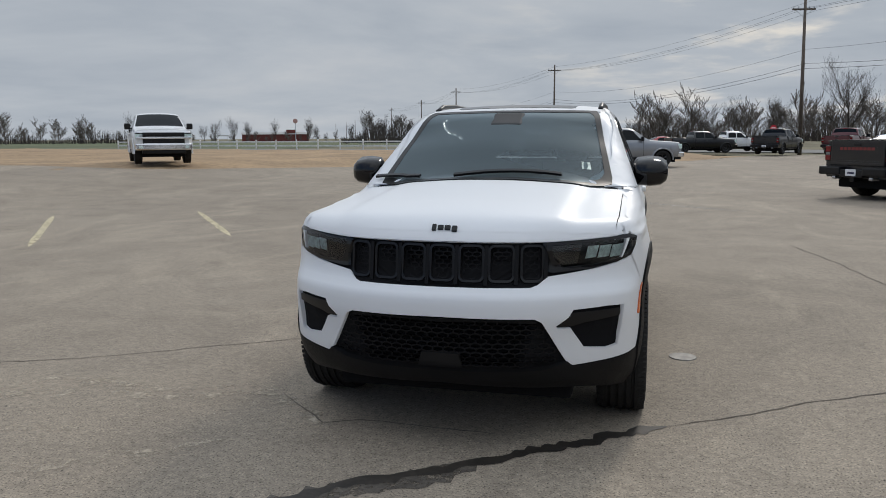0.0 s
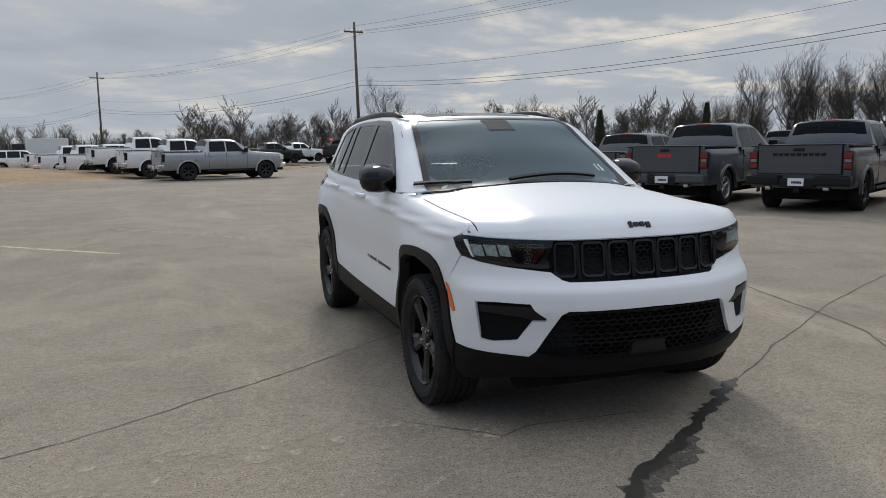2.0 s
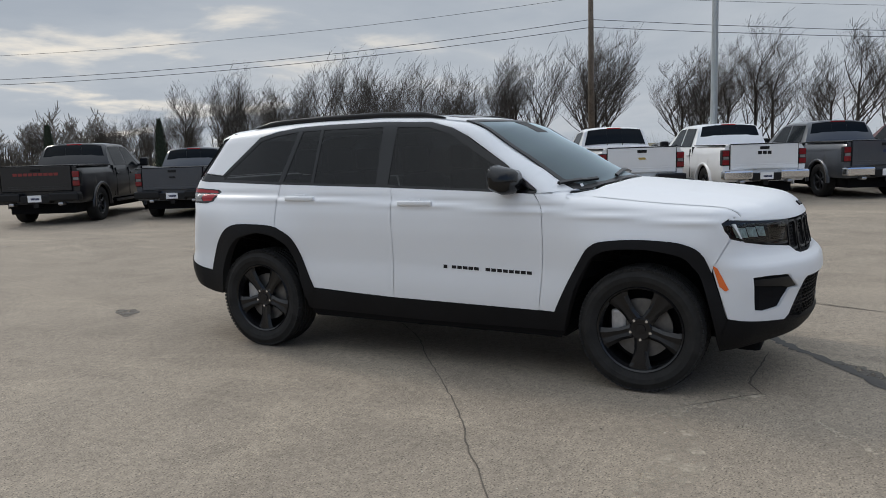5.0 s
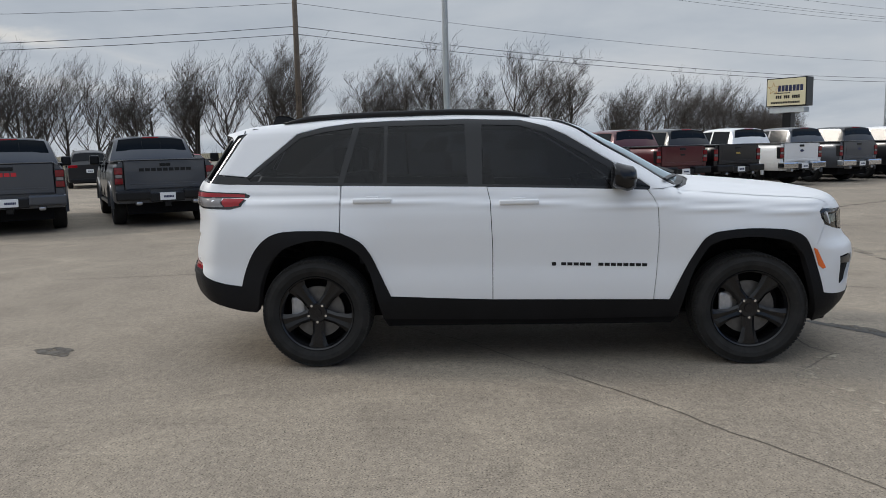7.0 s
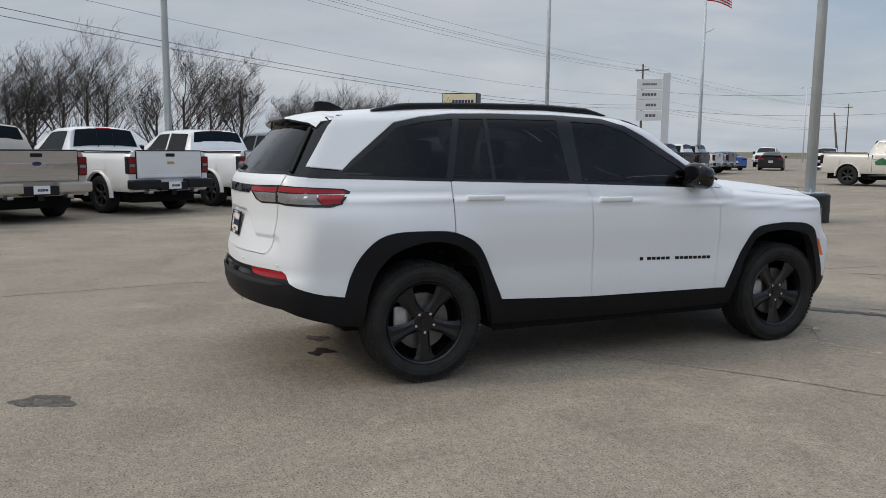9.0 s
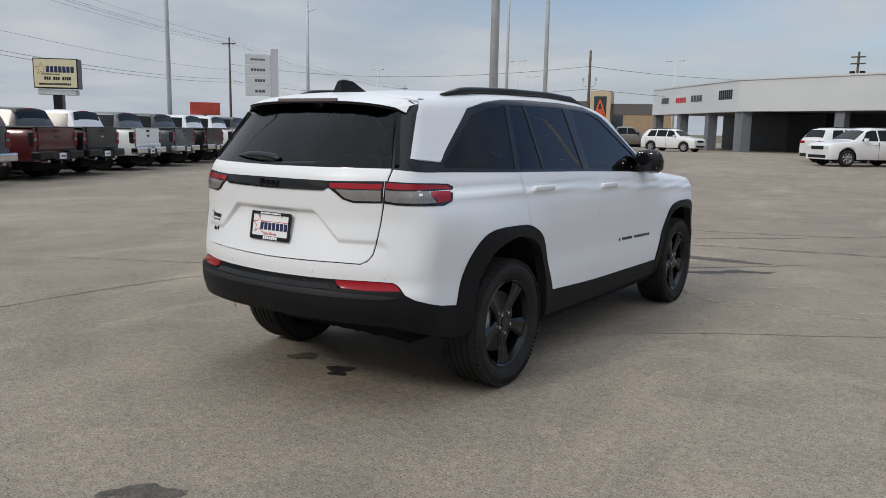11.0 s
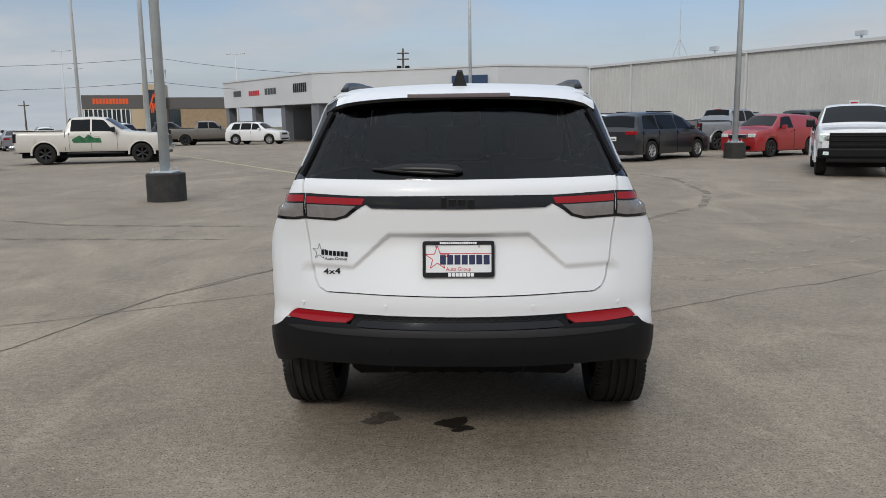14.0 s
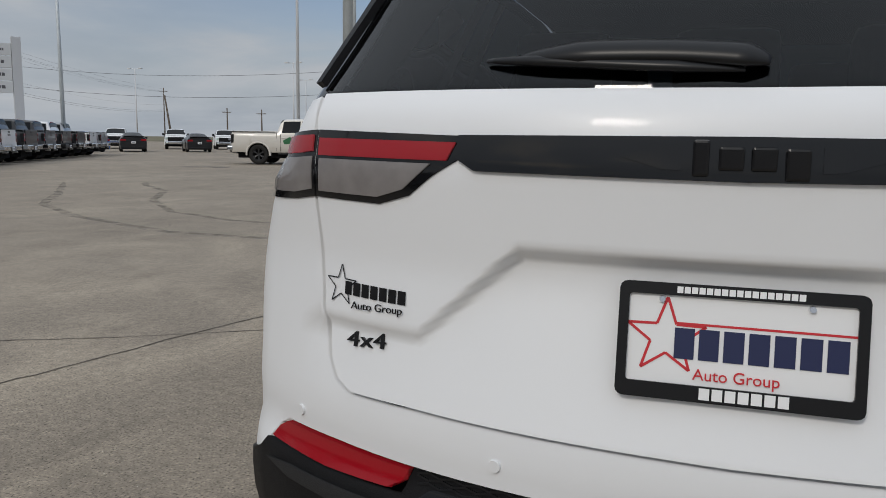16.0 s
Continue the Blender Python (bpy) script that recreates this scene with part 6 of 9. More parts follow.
pts = [skin("top", x, y, 0.001) for x, y in ((0.60, -0.90), (0.545, -0.915), (0.535, -0.845), (0.588, -0.835))]
bm.faces.new([bm.verts.new(p) for p in pts])
part("screen_sticker", bm, mat("sticker", (0.55, 0.62, 0.55), 0.5, vary=0.5, scale=30), suv)

# ---- other vehicles ----
PAINT = mat("paint_blank", (0.5, 0.5, 0.5), 0.3, coat=0.6)


def paint(name, color, metal=0.0, rough=0.3, dirt=0.06, coat=0.6):
    return mat("paint_" + name, color, rough, metal, coat=coat, vary=0.03, scale=1.2, dirt=(0.25, 0.22, 0.18), dirt_amount=dirt)


P_WHITE = paint("white", (0.74, 0.74, 0.74))
P_BLACK = paint("black", (0.006, 0.006, 0.008), dirt=0.015, coat=0.3)
P_GREY = paint("grey", (0.060, 0.066, 0.078), 0.3, dirt=0.03, coat=0.5)
P_SILVER = paint("silver", (0.30, 0.31, 0.33), 0.6)
P_STONE = paint("stone", (0.44, 0.39, 0.33), 0.4)
P_RED = paint("red", (0.33, 0.018, 0.020))
P_MAROON = paint("maroon", (0.085, 0.012, 0.016), 0.2)
P_BLUE = paint("blue", (0.03, 0.13, 0.42), 0.3)
P_PEWTER = paint("pewter", (0.17, 0.155, 0.135), 0.4)
GLASS_CAR = mat("car_glass", (0.006, 0.008, 0.010), 0.08, spec=0.16)
TRUCK_RED = mat("dark_red_lens", (0.17, 0.006, 0.010), 0.12, coat=0.3, vary=0.3, scale=18)
RIM_DARK = mat("dark_rim", (0.05, 0.05, 0.052), 0.35, 0.7)
RIM_BRIGHT = mat("alloy_rim", (0.50, 0.50, 0.51), 0.3, 0.9)


class Shape:
    """A car body lofted from sections along y; front towards -y, wheels on z = 0."""

    def __init__(self, front, rear, width, belt, tops, roof_w, wheels, radius, floor=0.36, crown=0.03, arch=0.085):
        self.front, self.rear, self.w, self.belt, self.roof_w = front, rear, width / 2, belt, roof_w
        self.top = smooth_curve(tops, 0.02)
        self.high = max(z for _, z in tops)
        self.wheels, self.radius, self.floor, self.crown, self.arch = wheels, radius, floor, crown, arch

    def sill(self, y):
        z = self.floor
        for yw in self.wheels:
            r = self.radius + self.arch
            d = abs(y - yw)
            if d < r:
                z = max(z, self.radius + math.sqrt(r * r - d * d) * 0.98)
        return z

    def half(self, y):
        e0 = min(1.0, max(0.0, (y - self.front) / 0.55))
        e1 = min(1.0, max(0.0, (self.rear - y) / 0.35))
        return self.w * (0.86 + 0.14 * math.sqrt(1 - (1 - e0) ** 2)) * (0.955 + 0.045 * math.sqrt(1 - (1 - e1) ** 2))

    def section(self, y):
        w, zs, zt = self.half(y), self.sill(y), float(self.top(y))
        b = min(self.belt, zt - 0.02)
        pts = [(w * 0.95, zs), (w * 0.985, zs + 0.05), (w, max(zs + 0.06, 0.66 * b)), (w * 0.99, max(zs + 0.07, b - 0.16)), (w * 0.955, max(zs + 0.08, b - 0.015))]
        t = max(0.0, min(1.0, (zt - self.belt) / max(0.05, self.high - self.belt)))
        we = w * 0.92 * (1 - t) + self.roof_w * t
        wb = w * 0.935
        pts += [(wb + (we - wb) * 0.45, b + (zt - b) * 0.45), (we, zt - 0.05 * t - 0.008), (we * 0.90, zt - 0.012 * t), (we * 0.5, zt + self.crown * 0.75), (0.0, zt + self.crown)]
        return pts

    def stations(self):
        ys = set(np.linspace(self.front, self.rear, 46).round(3))
        for yw in self.wheels:
            r = self.radius + self.arch
            ys |= {round(yw + r * math.sin(a), 3) for a in np.linspace(-1.57, 1.57, 15)} | {round(yw - r - 0.012, 3), round(yw + r + 0.012, 3)}
        return sorted(y for y in ys if self.front <= y <= self.rear)

    def body(self, parent):
        bm = bmesh.new()
        for sg in (1, -1):
            prev = None
            for y in self.stations():
                ring = [bm.verts.new((sg * x, y, z)) for x, z in self.section(y)]
                if prev:
                    for j in range(len(ring) - 1):
                        bm.faces.new((prev[j], prev[j + 1], ring[j + 1], ring[j]))
                prev = ring
        bmesh.ops.remove_doubles(bm, verts=bm.verts, dist=0.0005)
        for y in (self.front, self.rear):
            sec = self.section(y)
            vs_ = [bm.verts.new((x, y, z)) for x, z in sec] + [bm.verts.new((-x, y, z)) for x, z in reversed(sec[:-1])]
            bm.faces.new(vs_)
        tidy(bm)
        ob = part("body", bm, PAINT, parent, smooth=True)
        ob.data.set_sharp_from_angle(angle=radians(38))
        bm = bmesh.new()
        box(bm, (-self.w * 0.74, self.front + 0.25, self.radius * 0.62), (self.w * 0.74, self.rear - 0.2, self.radius + 0.42), 0.02)
        part("underbody", bm, INNER_DARK, parent)
        return ob

    def side_glass(self, parent, y0, y1, lean0=0.0, lean1=0.0, lo=0.06, hi=0.93):
        """A side window between two places along the car, on both sides."""
        for sg in (-1, 1):
            bm = bmesh.new()
            n = 6
            rows_ = []
            for s in (lo, 0.5, hi):
                row = []
                for k in range(n + 1):
                    y = (y0 + lean0 * s) + ((y1 + lean1 * s) - (y0 + lean0 * s)) * k / n
                    sec = self.section(y)
                    (xa, za), (xb, zb), (xc, zc_) = sec[4], sec[5], sec[6]
                    x, z = (xa + (xb - xa) * s / 0.45, za + (zb - za) * s / 0.45) if s < 0.45 else (xb + (xc - xb) * (s - 0.45) / 0.55, zb + (zc_ - zb) * (s - 0.45) / 0.55)
                    row.append(bm.verts.new((sg * (x + 0.005), y, z)))
                rows_.append(row)
            for r0, r1 in zip(rows_, rows_[1:]):
                for k in range(n):
                    bm.faces.new((r0[k], r0[k + 1], r1[k + 1], r1[k]))
            part("side_window", tidy(bm), GLASS_CAR, parent, smooth=True)

    def cross_glass(self, parent, name, y0, y1, inset=0.06, lift=0.008):
        """A windscreen or rear window that follows the top line between two places."""
        bm = bmesh.new()
        rows_ = []
        for y in np.linspace(y0, y1, 5):
            sec = self.section(y)
            xe = sec[6][0] - inset
            row = []
            for u in np.linspace(-1, 1, 9):
                x = abs(u) * xe
                z = np.interp(x, [p[0] for p in reversed(sec[5:])], [p[1] for p in reversed(sec[5:])])
                row.append(bm.verts.new((u * xe, y + (-lift if y0 < y1 and name == "windscreen" else lift), z + lift)))
            rows_.append(row)
        for r0, r1 in zip(rows_, rows_[1:]):
            for k in range(8):
                bm.faces.new((r0[k], r0[k + 1], r1[k + 1], r1[k]))
        part(name, tidy(bm), GLASS_CAR, parent, smooth=True)


def add_box(parent, name, lo, hi, material, bevel=0.02, label=""):
    bm = bmesh.new()
    box(bm, lo, hi, bevel)
    return part(name, bm, material, parent, label, smooth=False)


def both(parent, name, lo, hi, material, bevel=0.02):
    for sg in (-1, 1):
        a, b = sorted((sg * lo[0], sg * hi[0]))
        add_box(parent, name, (a, lo[1], lo[2]), (b, hi[1], hi[2]), material, bevel)


def four_wheels(parent, shape, track, width, rim, rim_r, spokes=6):
    for y in shape.wheels:
        for sg in (-1, 1):
            wheel(parent, sg * track / 2, y, shape.radius, width, sg, rim_r, rim, spokes, detail=False)


def small_plate(parent, y, z, facing=1):
    add_box(parent, "show_plate", (-0.155, min(y, y + facing * 0.01), z - 0.078), (0.155, max(y, y + facing * 0.01), z + 0.078), PLATE_WHITE, 0.004)
    bm = bmesh.new()
    y1 = y + facing * 0.013
    letter_blocks(bm, 0.20, 7, 0.045, lambda u, v: (facing * (0.10 - u) - facing * 0.015, y1, z - 0.028 + v))
    part("plate_word", bm, NAVY, parent)


def pickup(style):
    """A crew-cab pickup truck."""
    reg = style.get("short_cab", 0)
    cab_end = 0.55 if reg else 1.02
    sh = Shape(-2.82, 3.02, 2.04, 1.30, [(-2.9, 1.00), (-2.82, 1.06), (-2.72, 1.20), (-2.0, 1.25), (-1.32, 1.30), (-1.20, 1.33), (-0.55, 1.80), (-0.36, 1.875), (0.1, 1.90), (cab_end - 0.22, 1.885), (cab_end - 0.10, 1.84), (cab_end, 1.40), (cab_end + 0.05, 1.34),
                                         (2.9, 1.36), (3.02, 1.355)], 0.765, (-1.88, 1.87), 0.415, floor=0.50)
    t = thing("pickup_truck", "pickup", "pickup truck")
    sh.body(t)
    sh.cross_glass(t, "windscreen", -1.13, -0.50, 0.05)
    sh.cross_glass(t, "rear_window", cab_end - 0.115, cab_end - 0.005, 0.09, 0.012)
    if reg:
        sh.side_glass(t, -0.90, 0.30, 0.50, 0.0)
    else:
        sh.side_glass(t, -0.92, 0.02, 0.50, 0.0)
        sh.side_glass(t, 0.09, 0.86, 0.0, -0.06)
    four_wheels(t, sh, 1.72, 0.275, style.get("rim", RIM_DARK), 0.255)
    # gaps between cab and bed, doors
    both(t, "panel_gap", (0.93, cab_end + 0.045, 0.56), (1.012, cab_end + 0.058, 1.33), INNER_DARK, 0)
    for y in ((-0.95, 0.35) if reg else (-0.95, 0.055, 0.90)):
        both(t, "door_gap", (0.985, y, 0.56), (1.0195, y + 0.010, 1.27), INNER_DARK, 0)
    for y in ((0.12,) if reg else (-0.15, 0.78)):
        both(t, "door_handle", (1.005, y - 0.10, 1.10), (1.04, y + 0.10, 1.14), style.get("handle", PAINT), 0.012)
    both(t, "running_board", (0.86, -1.2, 0.40), (1.02, cab_end, 0.47), SATIN_BLACK, 0.02)
    # tailgate
    gate_ = add_box(t, "tailgate", (-0.80, 3.015, 0.78), (0.80, 3.055, 1.375), PAINT, 0.022)
    bm = bmesh.new()
    prism(bm, [(-0.68, 0.94), (0.68, 0.94), (0.66, 1.22), (-0.66, 1.22)], 3.050, 3.0585, lambda u, v, w: (u, w, v))
    part("tailgate_pressing", tidy(bm), style.get("panel", PAINT), gate_)
    add_box(t, "tailgate_handle", (-0.11, 3.05, 1.245), (0.11, 3.068, 1.315), SATIN_BLACK, 0.012)
    add_box(t, "bed_cover", (-0.84, cab_end + 0.12, 1.34), (0.84, 2.98, 1.385), style.get("cover", SATIN_BLACK), 0.015)
    add_box(t, "high_brake_light", (-0.18, cab_end - 0.16, 1.862), (0.18, cab_end - 0.10, 1.895), RED_LENS, 0.008)
    emblem = style.get("emblem")
    if emblem == "word":
        bm = bmesh.new()
        letter_blocks(bm, 1.05, 9, 0.065, lambda u, v: (0.525 - u, 3.062, 1.15 + v))
        part("tailgate_lettering", bm, style.get("word_mat", SATIN_BLACK), gate_)
    elif emblem == "cross":
        bm = bmesh.new()
        prism(bm, [(-0.10, 1.09), (0.07, 1.09), (0.10, 1.14), (-0.07, 1.14)], 3.057, 3.068, lambda u, v, w: (u, w, v))
        part("tailgate_emblem", tidy(bm), style.get("word_mat", CHROME), gate_)
    elif emblem == "short":
        bm = bmesh.new()
        letter_blocks(bm, 0.34, 3, 0.075, lambda u, v: (0.17 - u, 3.062, 1.13 + v))
        part("tailgate_lettering", bm, style.get("word_mat", RED_INK), gate_)
    elif emblem == "oval":
        bm = bmesh.new()
        bmesh.ops.create_cone(bm, cap_ends=True, segments=20, radius1=0.09, radius2=0.085, depth=0.014, matrix=pose(0, 3.062, 1.12, 90, 0, 0) @ Matrix.Diagonal((1, 0.45, 1, 1)))
        part("tailgate_emblem", bm, style.get("word_mat", NAVY), gate_)
    if style.get("band"):
        add_box(t, "tailgate_band", (-0.79, 3.052, 1.00), (0.79, 3.064, 1.13), style["band"], 0.008)
    for sg in (-1, 1):
        a, b = sorted((sg * 0.815, sg * 1.0))
        lamp = add_box(t, "tail_lamp", (a, 2.90, 0.88), (b, 3.044, 1.25), SATIN_BLACK, 0.025, "red tail lamp in a black frame")
        add_box(lamp, "red_lens", (a + 0.015, 2.93, 1.10), (b - 0.012, 3.054, 1.235), TRUCK_RED, 0.012)
        add_box(lamp, "red_lens", (a + 0.015, 2.93, 0.90), (b - 0.012, 3.054, 1.02), TRUCK_RED, 0.012)
        add_box(lamp, "reverse_lens", (a + 0.03, 2.95, 1.03), (b - 0.03, 3.052, 1.09), SMOKE_LENS, 0.006)
        a, b = sorted((sg * 0.90, sg * 0.985))
        add_box(t, "bed_rail_cap", (a, cab_end + 0.12, 1.345), (b, 3.0, 1.372), SATIN_BLACK, 0.01)
        a, b = sorted((sg * 0.802, sg * 0.818))
        add_box(t, "tailgate_gap", (a, 2.99, 0.78), (b, 3.035, 1.36), INNER_DARK, 0)
    add_box(t, "tailgate_cap", (-0.80, 3.0, 1.362), (0.80, 3.062, 1.388), style.get("cap", SATIN_BLACK), 0.01)
    for z0, z1 in ((0.80, 0.86), (0.89, 0.905)):
        add_box(gate_, "tailgate_crease", (-0.70, 3.05, z0), (0.70, 3.0585, z1), PAINT, 0.004)
    for yw in sh.wheels:
        for sg in (-1, 1):
            bm = bmesh.new()
            prev = None
            for k in range(15):
                a = math.pi * (k / 14 * 1.06 - 0.03)
                ring = [bm.verts.new((sg * xx, yw + rr * math.cos(a), sh.radius + rr * math.sin(a))) for xx, rr in ((0.98, 0.470), (1.045, 0.478), (1.045, 0.525), (0.99, 0.555))]
                if prev:
                    for j in range(3):
                        bm.faces.new((prev[j], prev[j + 1], ring[j + 1], ring[j]))
                prev = ring
            part("wheel_arch", tidy(bm), style.get("arch", PAINT), t, smooth=True)
    for sg in (-1, 1):
        bm = bmesh.new()
        p0, p1 = Vector((sg * 0.20, cab_end - 0.082, 1.80)), Vector((sg * 0.20, cab_end + 0.004, 1.44))
        cyl(bm, p0, p1, 0.012, None, 4)
        part("window_divider", bm, SATIN_BLACK, t)
    bump = style.get("bumper", CHROME)
    both(t, "rear_bumper", (0.33, 2.96, 0.56), (1.0, 3.22, 0.76), bump, 0.04)
    add_box(t, "bumper_step", (-0.34, 2.96, 0.52), (0.34, 3.20, 0.70), SATIN_BLACK, 0.02)
    small_plate(t, 3.20, 0.63)
    add_box(t, "tow_hitch", (-0.06, 2.90, 0.42), (0.06, 3.16, 0.52), SATIN_BLACK, 0.01)
    both(t, "exhaust_tip", (0.50, 2.95, 0.46), (0.62, 3.17, 0.535), STEEL, 0.03)
    bm = bmesh.new()
    cyl(bm, (-0.85, 1.87, 0.40), (0.85, 1.87, 0.40), 0.055, None, 10)
    bmesh.ops.create_icosphere(bm, subdivisions=2, radius=0.15, matrix=Matrix.Translation((0, 1.87, 0.40)))
    part("rear_axle", bm, INNER_DARK, t)
    # front
    add_box(t, "grille", (-0.72, -2.865, 0.74), (0.72, -2.79, 1.14), style.get("grille", SATIN_BLACK), 0.03)
    for z in (0.82, 0.94, 1.06):
        add_box(t, "grille_bar", (-0.70, -2.885, z - 0.018), (0.70, -2.855, z + 0.018), style.get("grille_bar", SATIN_BLACK), 0.01)
    if style.get("chrome_front"):
        add_box(t, "grille_beam", (-0.95, -2.905, 0.905), (0.95, -2.80, 0.985), CHROME, 0.02)
        add_box(t, "grille_surround", (-0.70, -2.90, 0.70), (0.70, -2.80, 0.755), CHROME, 0.02)
        both(t, "headlamp_trim", (0.70, -2.84, 1.09), (0.97, -2.62, 1.13), SATIN_BLACK, 0.01)
    both(t, "headlamp", (0.68, -2.82, 0.90), (0.97, -2.60, 1.12), LAMP_SILVER, 0.03)
    add_box(t, "front_bumper", (-0.98, -2.93, 0.50), (0.98, -2.62, 0.75), style.get("front_bumper", bump), 0.05)
    add_box(t, "skid_plate", (-0.75, -2.86, 0.38), (0.75, -2.60, 0.52), SATIN_BLACK, 0.03)
    both(t, "fog_lamp", (0.72, -2.945, 0.57), (0.86, -2.91, 0.66), LAMP_SILVER, 0.01)
    for sg in (-1, 1):
        a, b = sorted((sg * 1.02, sg * 1.24))
        mir_ = add_box(t, "door_mirror", (a, -0.92, 1.27), (b, -0.78, 1.50), style.get("mirror", SATIN_BLACK), 0.04)
        a, b = sorted((sg * 0.93, sg * 1.05))
        add_box(mir_, "mirror_arm", (a, -0.88, 1.28), (b, -0.82, 1.34), SATIN_BLACK, 0.01)
    if style.get("sheet"):
        bm = bmesh.new()
        prism(bm, [(0.25, 1.42), (0.62, 1.42), (0.60, 1.66), (0.25, 1.66)], 0.0, 0.004, lambda u, v, w: (-0.955 + 0.40 * (v - 1.30) - w, u, v))
        part("price_sheet", tidy(bm), PLATE_WHITE, t, "white price sheet in the window")
    return t


def car(kind):
    """A saloon, coupe, SUV, minivan, panel van or off-roader."""
    specs = {
        "sedan": dict(front=-2.42, rear=2.42, width=1.86, belt=0.97, tops=[(-2.5, 0.62), (-2.42, 0.70), (-2.2, 0.83), (-1.2, 0.96), (-1.02, 0.99), (-0.25, 1.40), (0.3, 1.46), (0.8, 1.43), (1.62, 1.10), (2.3, 1.07), (2.42, 1.0)], roof_w=0.56, wheels=(-1.45, 1.42), radius=0.34, floor=0.22),
        "coupe": dict(front=-2.48, rear=2.48, width=1.92, belt=1.0, tops=[(-2.55, 0.70), (-2.48, 0.78), (-2.3, 0.92), (-1.0, 1.02), (-0.85, 1.05), (-0.05, 1.40), (0.4, 1.45), (0.9, 1.42), (1.75, 1.16), (2.4, 1.14), (2.48, 1.06)], roof_w=0.56, wheels=(-1.5, 1.45), radius=0.36, floor=0.22),
        "suv": dict(front=-2.30, rear=2.30, width=1.90, belt=1.12, tops=[(-2.4, 0.72), (-2.30, 0.85), (-2.15, 1.02), (-1.25, 1.12), (-1.1, 1.15), (-0.45, 1.62), (-0.2, 1.70), (0.6, 1.73), (1.7, 1.69), (1.95, 1.62), (2.22, 1.18), (2.30, 1.05)], roof_w=0.62, wheels=(-1.42, 1.40), radius=0.37, floor=0.30),
        "minivan": dict(front=-2.58, rear=2.58, width=2.02, belt=1.12, tops=[(-2.66, 0.62), (-2.58, 0.74), (-2.35, 0.90), (-1.75, 1.06), (-1.55, 1.12), (-0.7, 1.60), (-0.3, 1.72), (0.6, 1.76), (1.9, 1.72), (2.25, 1.62), (2.50, 1.14), (2.58, 1.02)], roof_w=0.70, wheels=(-1.55, 1.54), radius=0.36, floor=0.24),
        "van": dict(front=-2.24, rear=2.24, width=1.76, belt=1.08, tops=[(-2.3, 0.72), (-2.24, 0.86), (-2.1, 1.00), (-1.35, 1.10), (-1.2, 1.14), (-0.55, 1.58), (-0.2, 1.63), (0.6, 1.63), (1.7, 1.57), (2.0, 1.50), (2.20, 1.02), (2.24, 0.95)], roof_w=0.60, wheels=(-1.32, 1.31), radius=0.33, floor=0.24),
        "offroader": dict(front=-2.20, rear=2.30, width=1.88, belt=1.22, tops=[(-2.3, 0.98), (-2.20, 1.08), (-2.05, 1.14), (-1.05, 1.20), (-0.98, 1.24), (-0.60, 1.76), (-0.5, 1.82), (0.6, 1.84), (2.15, 1.82), (2.24, 1.76), (2.30, 1.25)], roof_w=0.72, wheels=(-1.52, 1.49), radius=0.41, floor=0.50),
    }
    sh = Shape(**specs[kind])
    names = {"sedan": ("sedan", "car"), "coupe": ("coupe", "car"), "suv": ("suv", "car"), "minivan": ("minivan", "van"), "van": ("panel_van", "van"), "offroader": ("off_road_car", "car")}
    t = thing(names[kind][0], kind, names[kind][1])
    sh.body(t)
    w, F, R = sh.w, sh.front, sh.rear
    glassing = {"sedan": ((-0.98, -0.32), (0.92, 1.58), ((-0.70, 0.08, 0.42, 0.0), (0.14, 1.12, 0.0, -0.30))), "coupe": ((-0.80, -0.12), (1.0, 1.70), ((-0.55, 0.75, 0.40, 0.0),)),
                "suv": ((-1.05, -0.50), (1.97, 2.19), ((-0.80, 0.05, 0.38, 0.0), (0.12, 0.98, 0.0, -0.02), (1.05, 1.80, 0.0, -0.22))),
                "minivan": ((-1.48, -0.76), (2.27, 2.47), ((-1.10, -0.10, 0.55, 0.0), (-0.03, 1.10, 0.0, 0.0), (1.17, 2.10, 0.0, -0.20))),
                "van": ((-1.15, -0.60), (2.02, 2.17), ((-0.85, 0.10, 0.38, 0.0),)),
                "offroader": ((-0.95, -0.63), (2.245, 2.29), ((-0.72, 0.0, 0.20, 0.0), (0.08, 0.95, 0.0, 0.0), (1.05, 2.05, 0.0, -0.02)))}[kind]
    sh.cross_glass(t, "windscreen", *glassing[0], 0.05)
    sh.cross_glass(t, "rear_window", *glassing[1], 0.08, 0.012)
    for g_ in glassing[2]:
        sh.side_glass(t, *g_)
        both(t, "door_gap", (w * 0.96, g_[1] + 0.03, sh.floor + 0.06), (w + 0.002, g_[1] + 0.04, sh.belt - 0.05), INNER_DARK, 0)
        both(t, "door_handle", (w * 0.975, g_[1] - 0.18, sh.belt - 0.16), (w + 0.025, g_[1] - 0.02, sh.belt - 0.125), PAINT, 0.008)
    four_wheels(t, sh, sh.w * 2 - 0.24, 0.225, RIM_BRIGHT if kind in ("minivan", "suv", "sedan") else RIM_DARK, sh.radius * 0.64, 7)
    hr, hf = float(sh.top(R - 0.1)), float(sh.top(F + 0.15))
    he = sh.half(R - 0.03)
    zl = min(hr, sh.belt) - 0.17
    for sg in (-1, 1):
        a, b = sorted((sg * he * 0.55, sg * (he * 0.985)))
        add_box(t, "tail_lamp", (a, R - 0.10, zl), (b, R + 0.018, zl + 0.13), RED_LENS, 0.02, "red tail lamp")
        a, b = sorted((sg * w * 0.50, sg * w * 0.845))
        add_box(t, "headlamp", (a, F - 0.015, hf - 0.24), (b, F + 0.12, hf - 0.10), LAMP_SILVER, 0.03)
